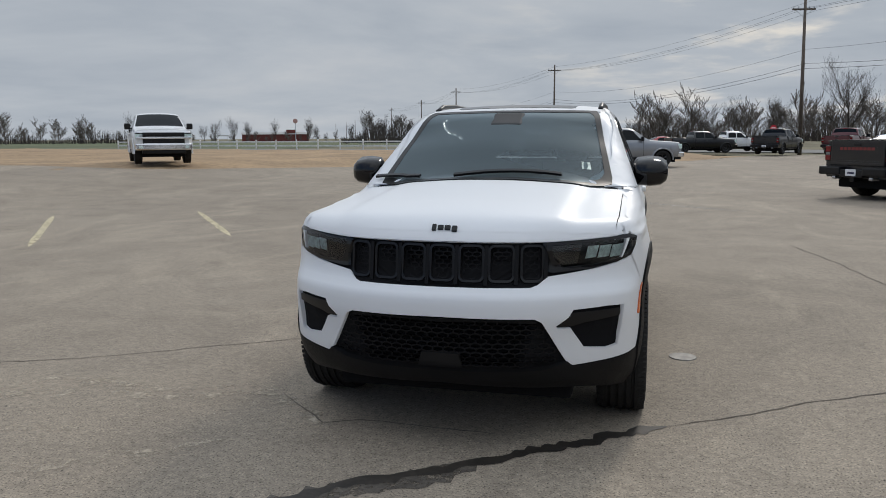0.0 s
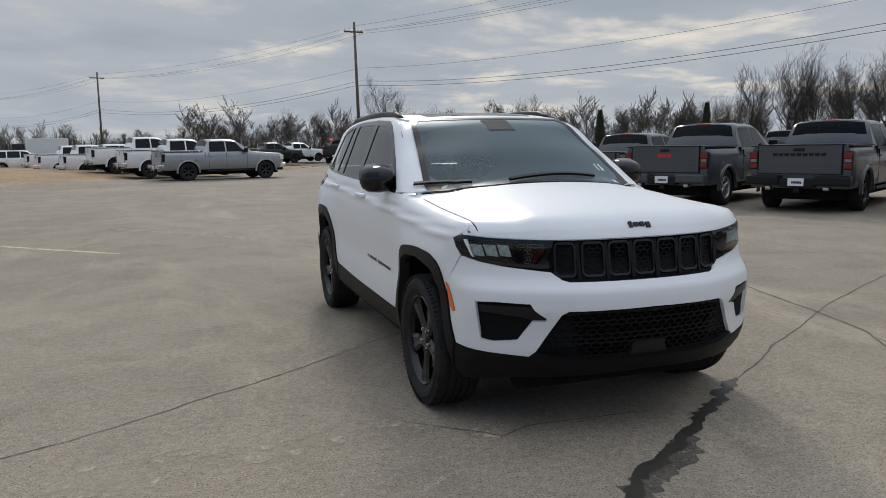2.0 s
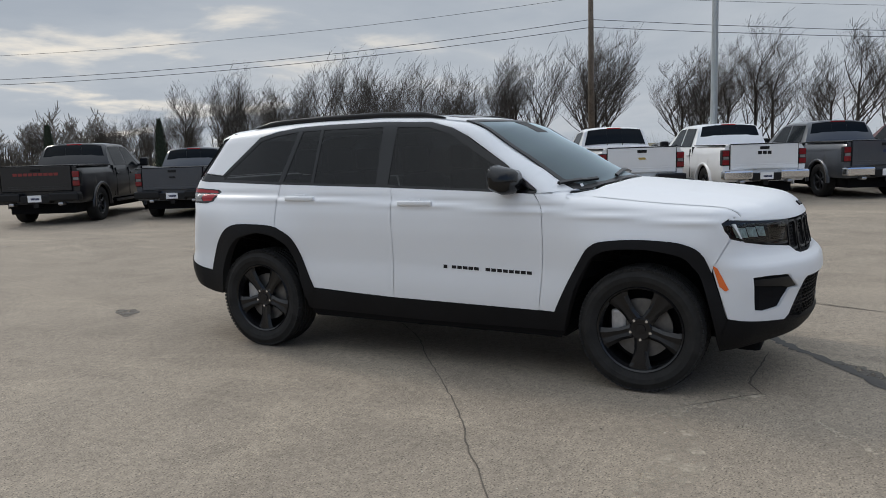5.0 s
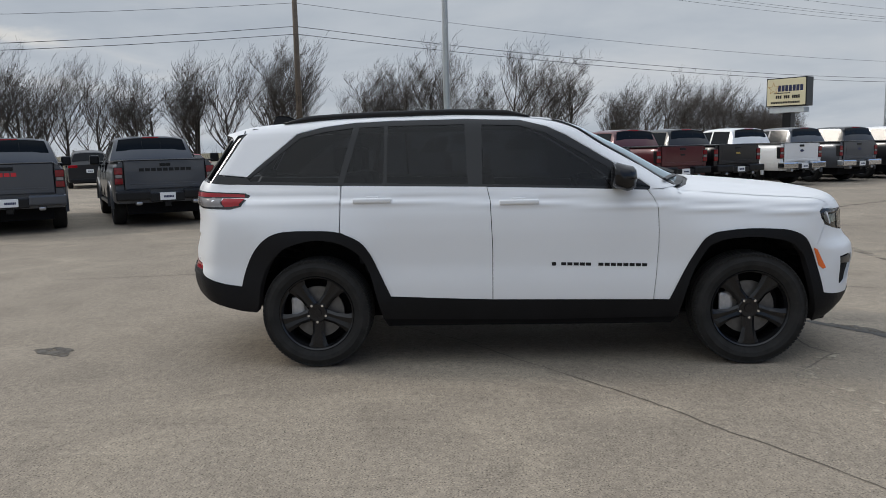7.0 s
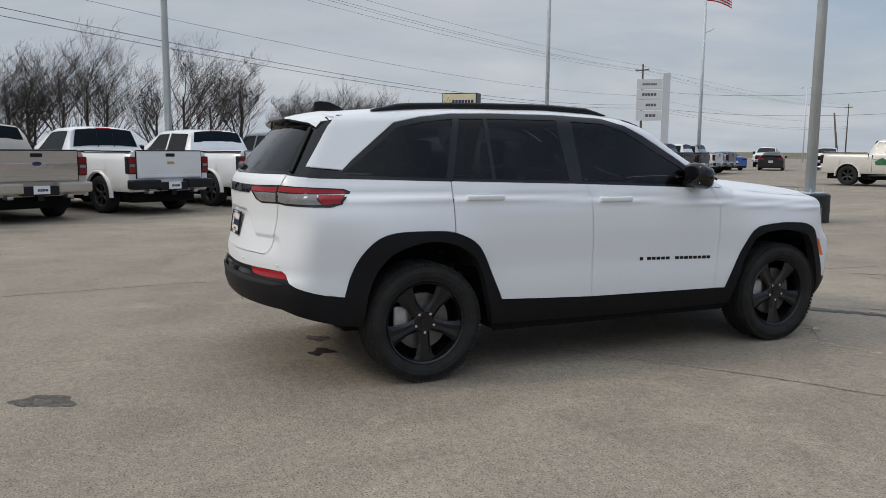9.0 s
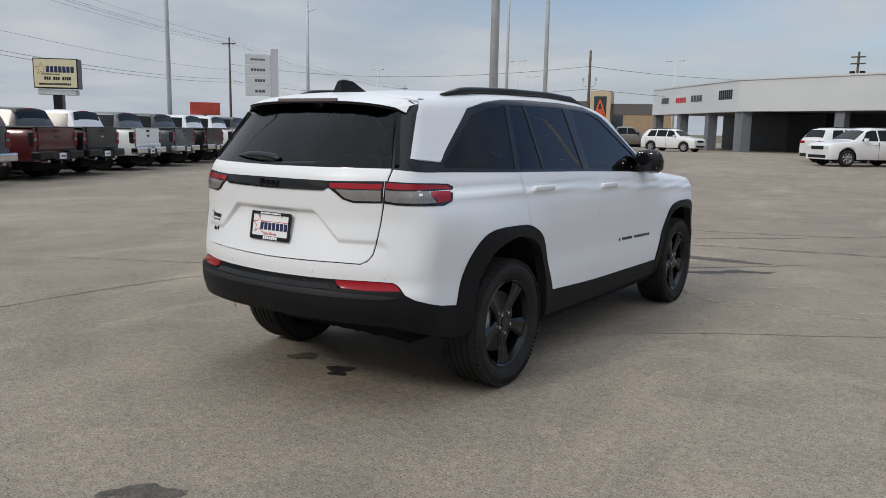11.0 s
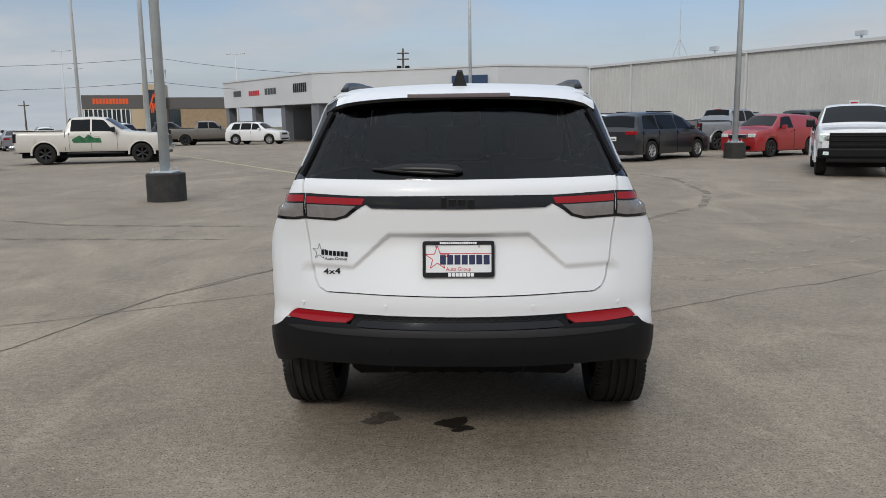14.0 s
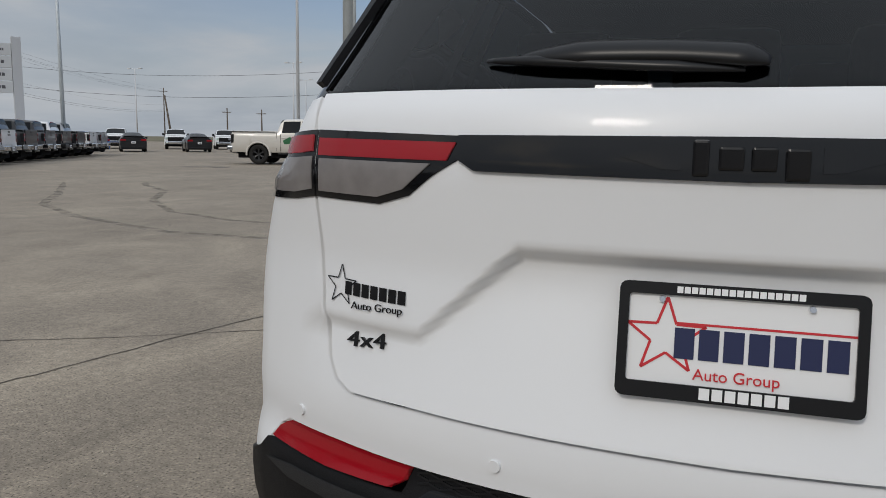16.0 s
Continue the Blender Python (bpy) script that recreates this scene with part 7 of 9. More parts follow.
    add_box(t, "grille", (-w * 0.46, F - 0.02, hf - 0.28), (w * 0.46, F + 0.05, hf - 0.12), CHROME if kind == "van" else SATIN_BLACK, 0.02)
    add_box(t, "lower_grille", (-w * 0.66, F - 0.025, sh.floor + 0.06), (w * 0.66, F + 0.05, sh.floor + 0.20), SATIN_BLACK, 0.02)
    add_box(t, "rear_valance", (-w * 0.88, R - 0.1, sh.floor - 0.02), (w * 0.88, R + 0.03, sh.floor + 0.15), SATIN_BLACK, 0.03)
    small_plate(t, R + 0.012, (zl - 0.12) if kind in ("sedan", "coupe") else 0.80)
    both(t, "door_mirror", (w - 0.02, glassing[2][0][0] + 0.10, sh.belt - 0.02), (w + 0.17, glassing[2][0][0] + 0.22, sh.belt + 0.14), PAINT if kind != "offroader" else SATIN_BLACK, 0.03)
    if kind in ("suv", "minivan"):
        both(t, "roof_rail", (sh.roof_w * 0.90, -0.1, sh.high - 0.01), (sh.roof_w * 0.97, 1.5, sh.high + 0.035), SATIN_BLACK, 0.012)
    if kind == "coupe":
        add_box(t, "boot_spoiler", (-0.75, 2.28, 1.145), (0.75, 2.47, 1.19), SATIN_BLACK, 0.015)
    if kind == "offroader":
        both(t, "fender_flare", (0.86, -1.98, 0.92), (1.02, -1.05, 1.0), SATIN_BLACK, 0.03)
        both(t, "fender_flare", (0.86, 1.03, 0.92), (1.02, 1.95, 1.0), SATIN_BLACK, 0.03)
        bm = bmesh.new()
        cyl(bm, (0, 2.32, 1.05), (0, 2.55, 1.05), 0.38, 0.36, 24)
        part("spare_wheel", bm, RUBBER, t)
    return t


def park(master, where, heading, finish, label, group="", z=None, scale=1.0):
    """A copy of a vehicle at a place; heading: the way its front points, (x, y). A copy takes its own paint."""
    x, y = where
    turn = math.degrees(math.atan2(heading[0], -heading[1]))
    ob = copy_thing(master, pose(x, y, rise(x, y) if z is None else z, 0, 0, turn) @ Matrix.Diagonal((scale, scale, scale, 1)))
    for c in ob.children_recursive:
        if c.type == "MESH":
            for slot in c.material_slots:
                if slot.material is PAINT:
                    slot.link = "OBJECT"
                    slot.material = finish
    tagged(ob, label, group=group)
    return ob


def retire(ob):
    for c in (*ob.children_recursive, ob):
        bpy.data.objects.remove(c)


# row of pickups with their tails to the lot
HEAD = (0.865, 0.50)


def in_row(k):
    """Middle of the k-th place of the row."""
    x, y = 12.40 + (k - 4) * 1.45, 8.43 - (k - 4) * 2.5
    if k < 3:
        return (x + 0.40, y - 0.25) if k == 1 else (x + 0.75, y - 0.05)
    return (x - 0.35, y + 0.55) if k > 9 else (x, y)


chevy_red = pickup(dict(emblem="word", word_mat=mat("dull_red", (0.20, 0.025, 0.022), 0.5), bumper=SATIN_BLACK, rim=RIM_DARK))
chevy_dark = pickup(dict(emblem="word", word_mat=SATIN_BLACK, bumper=SATIN_BLACK))
cross_black = pickup(dict(emblem="cross", word_mat=SATIN_BLACK, bumper=SATIN_BLACK))
gmc_like = pickup(dict(emblem="short", word_mat=RED_INK, bumper=P_GREY, rim=RIM_BRIGHT))
ford_like = pickup(dict(emblem="oval", band=CHROME, bumper=P_STONE, rim=RIM_BRIGHT))
work = pickup(dict(emblem="cross", word_mat=mat("gold_badge", (0.55, 0.40, 0.12), 0.3, 0.8), bumper=SATIN_BLACK, short_cab=1, cover=PAINT))
chrome_white = pickup(dict(emblem="short", word_mat=SATIN_BLACK, bumper=CHROME, rim=RIM_DARK, cover=PAINT))
chrome_sheet = pickup(dict(emblem="oval", word_mat=NAVY, bumper=CHROME, rim=RIM_DARK, sheet=1))
gold_cross = pickup(dict(emblem="cross", word_mat=MATS["gold_badge"], bumper=SATIN_BLACK))
GROUP = "pickups parked in a row"
ROW = [(1, chevy_red, P_BLACK, "black crew-cab pickup with red tailgate lettering"), (2, cross_black, P_GREY, "dark grey mid-size pickup with black bumper"), (3, gmc_like, P_GREY, "dark grey crew-cab pickup with red tailgate badge"),
       (4, chevy_dark, P_GREY, "grey crew-cab pickup with black tailgate lettering"), (5, ford_like, P_STONE, "champagne crew-cab pickup with chrome tailgate band"), (6, work, P_WHITE, "white short-cab work pickup with black bumper"),
       (7, chrome_white, P_WHITE, "white crew-cab pickup with chrome bumper"), (8, chrome_sheet, P_GREY, "grey pickup with a white sheet in its window"), (9, cross_black, P_MAROON, "maroon crew-cab pickup with black bumper"),
       (10, gold_cross, P_BLACK, "black crew-cab pickup with a gold tailgate badge"), (11, chrome_sheet, P_WHITE, "white pickup with a white sheet in its window"), (12, chrome_sheet, P_GREY, "dark grey pickup with a white sheet in its window"),
       (13, chrome_sheet, P_BLACK, "black pickup with a white sheet in its window"), (14, chrome_sheet, P_WHITE, "white pickup with a white sheet in its window"), (15, chrome_white, P_WHITE, "white crew-cab pickup with chrome bumper"),
       (16, chrome_white, P_BLACK, "black crew-cab pickup with chrome bumper"), (17, chrome_white, P_GREY, "dark grey crew-cab pickup with chrome bumper"), (18, chevy_dark, P_BLACK, "black crew-cab pickup with black bumper"),
       (19, chrome_white, P_BLACK, "black crew-cab pickup with chrome bumper"), (20, chrome_white, P_WHITE, "white crew-cab pickup with chrome bumper"), (21, chrome_white, P_SILVER, "silver crew-cab pickup with chrome bumper")]
for k, master, finish, label in ROW:
    park(master, in_row(k), HEAD, finish, label, GROUP, scale=0.90 if k == 2 else 1.0)
# white pickup facing the lot
park(pickup(dict(emblem="cross", bumper=CHROME, chrome_front=1)), (-17.6, 21.3), (0.62, -0.78), P_WHITE, "white pickup facing the lot beside a fence")
# row of heavy pickups in the north
N_HEAD = (0.965, 0.26)
for k, finish in enumerate((P_SILVER, P_WHITE, P_WHITE, P_WHITE, P_WHITE, P_WHITE)):
    x, y = (-2.0 - 1.75 * k, 32.1 + 3.3 * k + (4 if k > 4 else 0))
    park(chrome_white, (x + 1.9, y + 1.4), N_HEAD, finish, "silver crew-cab pickup with chrome bumper" if k == 0 else "white heavy pickup with chrome bumper", "heavy pickups in the north row", z=rise(x, y) if k < 3 else -0.1)
suv_m, sedan_m, coupe_m, mini_m, van_m, off_m = (car(k) for k in ("suv", "sedan", "coupe", "minivan", "van", "offroader"))
park(suv_m, (-13.5, 62.0), (0.97, 0.2), P_WHITE, "white SUV beyond the north row", z=-0.15)
# far side, before the road
A_HEAD = (0.45, 0.89)
park(cross_black, (11.2, 58.4), A_HEAD, P_BLACK, "black crew-cab pickup by a power pole", z=0.1)
park(cross_black, (15.6, 56.4), A_HEAD, P_MAROON, "maroon crew-cab pickup by a power pole", z=0.1)
park(coupe_m, (17.4, 53.6), (0.36, 0.93), P_BLUE, "blue coupe seen from behind", z=0.05)
park(coupe_m, (20.1, 52.2), (0.36, 0.93), P_WHITE, "white coupe with black boot spoiler", z=0.05)
park(coupe_m, (23.0, 52.3), (0.36, 0.93), P_RED, "red coupe with black boot spoiler", z=0.05)
park(cross_black, (6.2, 67.2), (0.95, 0.3), P_BLACK, "black pickup by the road", z=0.0)
park(chrome_white, (9.6, 74.0), (0.95, 0.3), P_WHITE, "white pickup by the road", z=0.0)
park(sedan_m, (3.2, 70.0), (0.95, 0.3), P_RED, "red car by the road", z=0.0)
# row behind the pickups
park(suv_m, (30.6, 19.4), HEAD, P_BLACK, "black SUV behind the row of pickups")
park(sedan_m, (37.4, 17.0), HEAD, P_RED, "red car behind the row of pickups")
park(coupe_m, (31.5, 26.5), (0.9, -0.4), P_WHITE, "white coupe behind the row of pickups")
park(chevy_dark, (25.5, 24.0), HEAD, P_GREY, "dark grey pickup behind the row")
park(sedan_m, (36.0, 6.5), HEAD, P_GREY, "dark grey car behind the row of pickups")
# end of the row
park(sedan_m, (42.8, -42.6), (0.9, -0.35), P_BLUE, "blue saloon beyond the row of pickups")
park(coupe_m, (41.6, -46.6), (0.66, -0.75), P_BLACK, "black coupe beyond the row of pickups")
park(coupe_m, (38.2, -50.0), (0.66, -0.75), P_BLACK, "black coupe beyond the row of pickups")
park(sedan_m, (33.6, -49.6), (0.60, -0.80), P_SILVER, "silver saloon beyond the row of pickups")
for x, y, m_ in ((52, -57, chrome_white), (48, -60.5, chrome_white), (44.5, -63.5, chrome_white), (40.5, -66, suv_m), (36, -67.5, suv_m)):
    park(m_, (x, y), (-0.6, 0.8), P_WHITE, "white vehicle facing the lot in the far row")
# across the lot
dually = park(chrome_white, (15.9, -26.6), (-0.973, -0.23), paint("dusty_white", (0.60, 0.57, 0.52)), "dusty white dual-wheel pickup with a green door decal", scale=1.0)
park(suv_m, (21.5, -37.5), (0.9, -0.1), P_WHITE, "white SUV behind the dusty pickup")
park(mini_m, (-6.9, -24.7), (-0.72, -0.69), paint("charcoal", (0.022, 0.024, 0.028), 0.2, dirt=0.02, coat=0.5), "dark grey minivan with bright wheels")
park(van_m, (-12.0, -26.3), (0.81, 0.59), P_RED, "red panel van facing the lot")
park(pickup(dict(emblem="cross", bumper=SATIN_BLACK, front_bumper=BLACK_PLASTIC, grille=BLACK_PLASTIC, grille_bar=BLACK_PLASTIC)), (-10.9, -17.3), (0.36, 0.93), P_WHITE, "white pickup with black grille and bumper")
park(chrome_white, (-12.4, -32.8), (-0.86, -0.50), P_SILVER, "silver pickup near the metal building")
park(off_m, (-17.6, -34.2), (-0.90, -0.42), P_GREY, "dark grey off-road car by the metal building")
park(sedan_m, (-3.6, -29.6), (-0.55, -0.84), P_MAROON, "maroon saloon with a black boot")
park(work, (-3.4, -34.0), (-0.75, -0.66), P_RED, "old red and white pickup")
park(suv_m, (1.6, -35.0), (0.72, 0.69), P_WHITE, "white SUV facing the lot")
park(suv_m, (2.6, -39.0), (-0.7, -0.7), P_WHITE, "white SUV by the service bays")
park(suv_m, (-7.0, -36.5), (-0.7, -0.7), P_WHITE, "white SUV near the metal building")
park(suv_m, (-14.5, -36.5), (-0.9, -0.4), P_SILVER, "silver SUV by the metal building")
park(suv_m, (-10.8, -40.0), (-0.9, -0.4), P_BLACK, "black SUV by the metal building")
park(sedan_m, (-13.2, -38.6), (-0.9, -0.4), P_GREY, "dark grey car by the metal building")
park(chrome_white, (-2.6, -45.0), (0.75, -0.66), P_BLUE, "blue pickup at the service bays")
park(sedan_m, (-16.8, -21.5), (0.8, 0.6), P_RED, "red car behind the white pickup")
park(suv_m, (17.0, -54.4), (-0.97, 0.2), P_WHITE, "white SUV before the showroom")
park(chrome_white, (21.6, -56.6), (-0.9, -0.35), P_PEWTER, "pewter pickup before the showroom")
park(cross_black, (25.2, -57.0), (-0.9, -0.35), P_BLACK, "black pickup before the showroom")
park(coupe_m, (28.8, -58.4), (-0.9, -0.35), P_RED, "red coupe before the showroom")
for m_ in (gold_cross, chevy_red, chevy_dark, cross_black, gmc_like, ford_like, work, chrome_white, chrome_sheet, suv_m, sedan_m, coupe_m, mini_m, van_m, off_m):
    retire(m_)
for ob in [o for o in bpy.data.objects if o.parent is None and o.name.startswith("pickup_truck") and o.get("label") == "pickup"]:
    retire(ob)
# green decal on the dusty pickup
for sg in (-1, 1):
    bm = bmesh.new()
    prism(bm, [(-0.55, 0.86), (0.55, 0.86), (0.60, 1.00), (0.30, 1.16), (0.12, 1.05), (-0.05, 1.20), (-0.25, 1.05), (-0.50, 1.05)], 1.022, 1.026, lambda u, v, w: (sg * w, u + 0.2, v))
    part("door_decal", tidy(bm), mat("green_decal", (0.02, 0.13, 0.05), 0.5, vary=0.4, scale=6), dually, "green door decal")

# ---- fence, poles, wires, signs ----
FENCE_WHITE = mat("white_vinyl", (0.74, 0.74, 0.73), 0.5, vary=0.06, scale=3, dirt=(0.35, 0.31, 0.25), dirt_amount=0.3)
WOOD_POLE = mat("weathered_pole", (0.115, 0.092, 0.072), 0.9, vary=0.25, scale=3, grain=0.3, grain_scale=20, bump=0.4, bump_scale=25)
GALV = mat("galvanised_steel", (0.50, 0.54, 0.56), 0.5, 0.15, vary=0.10, scale=2, grain=0.06, grain_scale=30)
CABLE = mat("cable", (0.03, 0.03, 0.032), 0.6)
TAR_BASE = mat("black_painted_concrete", (0.028, 0.027, 0.026), 0.8, vary=0.3, scale=6, grain=0.2, grain_scale=40, bump=0.4, bump_scale=30)
PALE_POLE = mat("pale_pole", (0.60, 0.61, 0.62), 0.5)

fence = thing("fence", "white two-rail fence along the verge", "fence")
FA, FB = Vector((-68, 86.0)), Vector((-19.5, 72.3))
n_post = 17
post_me = None
for k in range(n_post):
    p = FA + (FB - FA) * k / (n_post - 1)
    z0 = 0.20
    if post_me is None:
        bm = bmesh.new()
        box(bm, (-0.065, -0.065, 0), (0.065, 0.065, 1.12), 0.01)
        bmesh.ops.create_cone(bm, cap_ends=True, segments=4, radius1=0.105, radius2=0.01, depth=0.07, matrix=pose(0, 0, 1.155, 0, 0, 45))
        ob = part("post", bm, FENCE_WHITE, fence)
        post_me = ob.data
    else:
        ob = new("post", post_me)
        ob.parent = fence
    ob.matrix_basis = pose(p.x, p.y, z0, 0, 0, 10)
    if k:
        for h in (0.45, 0.92):
            bm = bmesh.new()
            d = (p - last_p)
            m = Matrix.Translation(((p + last_p) / 2).to_3d() + Vector((0, 0, (z0 + last_z) / 2 + h))) @ Matrix.Rotation(math.atan2(d.y, d.x), 4, "Z")
            bmesh.ops.create_cube(bm, size=1, matrix=m @ Matrix.Diagonal((d.length, 0.04, 0.15, 1)))
            part("rail", bm, FENCE_WHITE, fence)
    last_p, last_z = p, z0


def utility_pole(x, y, h, arms=1, label="weathered wooden power pole with a crossarm", turn=0.0, transformer=False, lean=0.0):
    t = thing("utility_pole", label, "utility pole", at=pose(x, y, 0, 0, lean, turn))
    bm = bmesh.new()
    cyl(bm, (0, 0, -0.4), (0, 0, h + 0.3), 0.17, 0.10, 12)
    part("pole", bm, WOOD_POLE, t, smooth=True)
    for k in range(arms):
        z = h - 0.55 - 0.9 * k
        arm = add_box(t, "crossarm", (-0.95, 0.10, z), (0.95, 0.22, z + 0.13), WOOD_POLE, 0.01)
        for u in (-0.86, -0.45, 0.45, 0.86):
            bm = bmesh.new()
            lathe(bm, [(z + 0.13, 0.015), (z + 0.17, 0.045), (z + 0.21, 0.05), (z + 0.25, 0.03), (z + 0.29, 0.035), (z + 0.31, 0.001)], 8, "z", (u, 0.16, 0))
            part("insulator", bm, GALV, arm)
        for sg in (-1, 1):
            bm = bmesh.new()
            cyl(bm, (0, 0.16, z - 0.55), (sg * 0.7, 0.16, z), 0.018, None, 6)
            part("arm_brace", bm, GALV, arm)
    if transformer:
        bm = bmesh.new()
        lathe(bm, [(h - 3.05, 0.001), (h - 3.05, 0.22), (h - 2.25, 0.24), (h - 2.20, 0.26), (h - 2.12, 0.26), (h - 2.02, 0.05), (h - 2.0, 0.001)], 16, "z", (0.42, 0, 0))
        can = part("transformer", tidy(bm), GALV, t, "grey transformer can", smooth=True)
        for sg in (-0.1, 0.1):
            bm = bmesh.new()
            cyl(bm, (0.42 + sg, 0, h - 2.08), (0.42 + sg, 0, h - 1.80), 0.03, 0.02, 8)
            part("bushing", bm, WOOD_POLE, can)
        add_box(t, "bracket", (0.10, -0.05, h - 2.75), (0.25, 0.05, h - 2.35), GALV, 0.01)
        bm = bmesh.new()
        cyl(bm, (0, 0, h - 0.9), (-0.9, 0, h - 0.6), 0.025, None, 6)
        part("lamp_arm", bm, GALV, t)
        bm = bmesh.new()
        lathe(bm, [(h - 0.95, 0.001), (h - 0.92, 0.10), (h - 0.80, 0.12), (h - 0.62, 0.07), (h - 0.58, 0.001)], 10, "z", (-0.9, 0, 0))
        part("lamp_head", tidy(bm), GALV, t)
    return t


LINE = [(-82.5, 251.2, 11.5), (-57.6, 201.3, 11.4), (-36.2, 152, 11.3), (-11.6, 111, 11.7), (13.5, 62.5, 11.9), (32.0, 9.2, 12.2), (74.3, -58.9, 11.9), (118, -150, 12.0)]
for k, (x, y, h) in enumerate(LINE):
    utility_pole(x, y, h, 1, "weathered power pole with a grey transformer" if k == 5 else "weathered wooden power pole with a crossarm", turn=19, transformer=k == 5, lean=-1.2 if k == 4 else 0)
for k, (x, y, h) in enumerate(((-112.3, 315, 10.4), (-143.6, 378.1, 10.4), (-173.3, 441.7, 11), (-209.2, 513.5, 11.2), (68, -86.5, 6.5), (82, -121, 6.2), (76, -123, 6.0))):
    utility_pole(x, y, h, 1 if k > 4 else 0, "distant wooden power pole" if k != 4 else "leaning wooden power pole", lean=9 if k == 4 else 0)
tall = utility_pole(27.07, -60.5, 8.5, 0, "wooden pole with two curved lamp arms beside the restaurant")
for sg in (-1, 1):
    bm = bmesh.new()
    for (u0, z0), (u1, z1) in (((0.0, 5.6), (0.45, 5.65)), ((0.45, 5.65), (0.62, 5.85)), ((0.62, 5.85), (0.62, 6.15))):
        cyl(bm, (sg * u0, 0, z0), (sg * u1, 0, z1), 0.035, None, 8)
    cyl(bm, (sg * 0.62, 0, 6.1), (sg * 0.62, 0, 6.42), 0.06, 0.10, 10)
    part("lamp_arm", tidy(bm), GALV, tall, "grey curved lamp arm")


def wire(a, b, sag, r=0.014, name="power_line", label="black overhead power line"):
    a, b = Vector(a), Vector(b)
    bm = bmesh.new()
    prev = None
    n = 14
    side = Vector((-(b - a).y, (b - a).x, 0)).normalized()
    for k in range(n + 1):
        s = k / n
        p = a.lerp(b, s) - Vector((0, 0, 4 * sag * s * (1 - s)))
        ring = [bm.verts.new(p + side * r), bm.verts.new(p - side * r * 0.5 + Vector((0, 0, r * 0.87))), bm.verts.new(p - side * r * 0.5 - Vector((0, 0, r * 0.87)))]
        if prev:
            for j in range(3):
                bm.faces.new((prev[j], prev[(j + 1) % 3], ring[(j + 1) % 3], ring[j]))
        prev = ring
    return tagged(part(name, bm, CABLE), label, "cable", "overhead lines")


for (x0, y0, h0), (x1, y1, h1) in zip(LINE, LINE[1:]):
    d = Vector((x1 - x0, y1 - y0)).normalized()
    nrm = Vector((-d.y, d.x))
    for u, dz, sag in ((-0.86, -0.55, 1.0), (-0.45, -0.55, 1.05), (0.86, -0.55, 1.0), (0.0, 0.05, 0.8), (0.1, -3.6, 1.1), (0.1, -4.7, 1.3), (-0.1, -5.1, 1.2)):
        wire((x0 + nrm.x * u, y0 + nrm.y * u, h0 + dz), (x1 + nrm.x * u, y1 + nrm.y * u, h1 + dz), sag, 0.010 if dz > -4 else 0.015)
wire((32.0, 9.2, 9.4), (19.4, 1.4, 15.0), 0.6, 0.014, label="service wire to a lamp pole")
for dz in (-0.6, -2.6):
    wire((27.07, -60.5, 8.0 + dz), (74.3, -58.9, 9.6 + dz), 1.2, 0.018)
    wire((27.07, -60.5, 8.0 + dz), (12, -92, 8.6 + dz), 0.6, 0.018)


def lamp_pole(x, y, h, base=True, label="tall grey steel lamp pole on a black base", r=0.108):
    z0 = rise(x, y)
    t = thing("lamp_pole", label, "street lamp", at=pose(x, y, z0))
    if base:
        bm = bmesh.new()
        lathe(bm, [(-0.1, 0.001), (-0.1, 0.40), (0.56, 0.40), (0.585, 0.385), (0.59, 0.001)], 28, "z")
        part("base", tidy(bm), TAR_BASE, t, "black painted concrete base")
        add_box(t, "base_plate", (-0.24, -0.24, 0.59), (0.24, 0.24, 0.625), GALV, 0.01)
        for u, v in ((-0.18, -0.18), (0.18, -0.18), (0.18, 0.18), (-0.18, 0.18)):
            bm = bmesh.new()
            cyl(bm, (u, v, 0.60), (u, v, 0.70), 0.022, None, 6)
            part("anchor_bolt", bm, GALV, t)
    bm = bmesh.new()
    cyl(bm, (0, 0, 0.6 if base else 0), (0, 0, h), r, r * 0.62, 16)
    part("pole", bm, GALV, t, smooth=True)
    for sg in (-1, 1):
        bm = bmesh.new()
        cyl(bm, (0, 0, h - 0.1), (sg * 0.7, 0, h), 0.035, None, 8)
        arm = part("lamp_arm", bm, GALV, t)
        add_box(arm, "lamp_head", (min(sg * 0.65, sg * 1.15), -0.18, h - 0.06), (max(sg * 0.65, sg * 1.15), 0.18, h + 0.08), GALV, 0.03)
    return t


for x, y, h in ((19.4, 1.4, 15.2), (27.9, -16.9, 15), (6.45, -10.3, 15), (13.9, -27.0, 15), (-9.9, -24.4, 15), (0.3, -42.3, 15)):
    lamp_pole(x, y, h)
for x, y in ((48, -84), (30, -92), (75, -88), (60, -110), (22, -130)):
    t = lamp_pole(x, y, 10.5, False, "distant pale lamp pole", 0.10)
    for c in t.children_recursive:
        c.data.materials[0] = PALE_POLE
t = thing("flagpole", "slim pale flagpole without a flag", "flagpole", at=pose(23.1, -39.1, 0.2))
bm = bmesh.new()
cyl(bm, (0, 0, 0), (0, 0, 20), 0.11, 0.05, 14)
part("pole", bm, PALE_POLE, t, smooth=True)
t = thing("flagpole", "grey flagpole with a flying striped flag", "flagpole", at=pose(35.7, -33.6, 0.2))
bm = bmesh.new()
cyl(bm, (0, 0, 0), (0, 0, 12.4), 0.13, 0.07, 14)
part("pole", bm, GALV, t, smooth=True)
FLAG_RED, FLAG_WHITE, FLAG_BLUE = mat("flag_red", (0.42, 0.03, 0.05), 0.8), mat("flag_white", (0.68, 0.68, 0.68), 0.8), mat("flag_blue", (0.03, 0.04, 0.16), 0.8)
flag = None
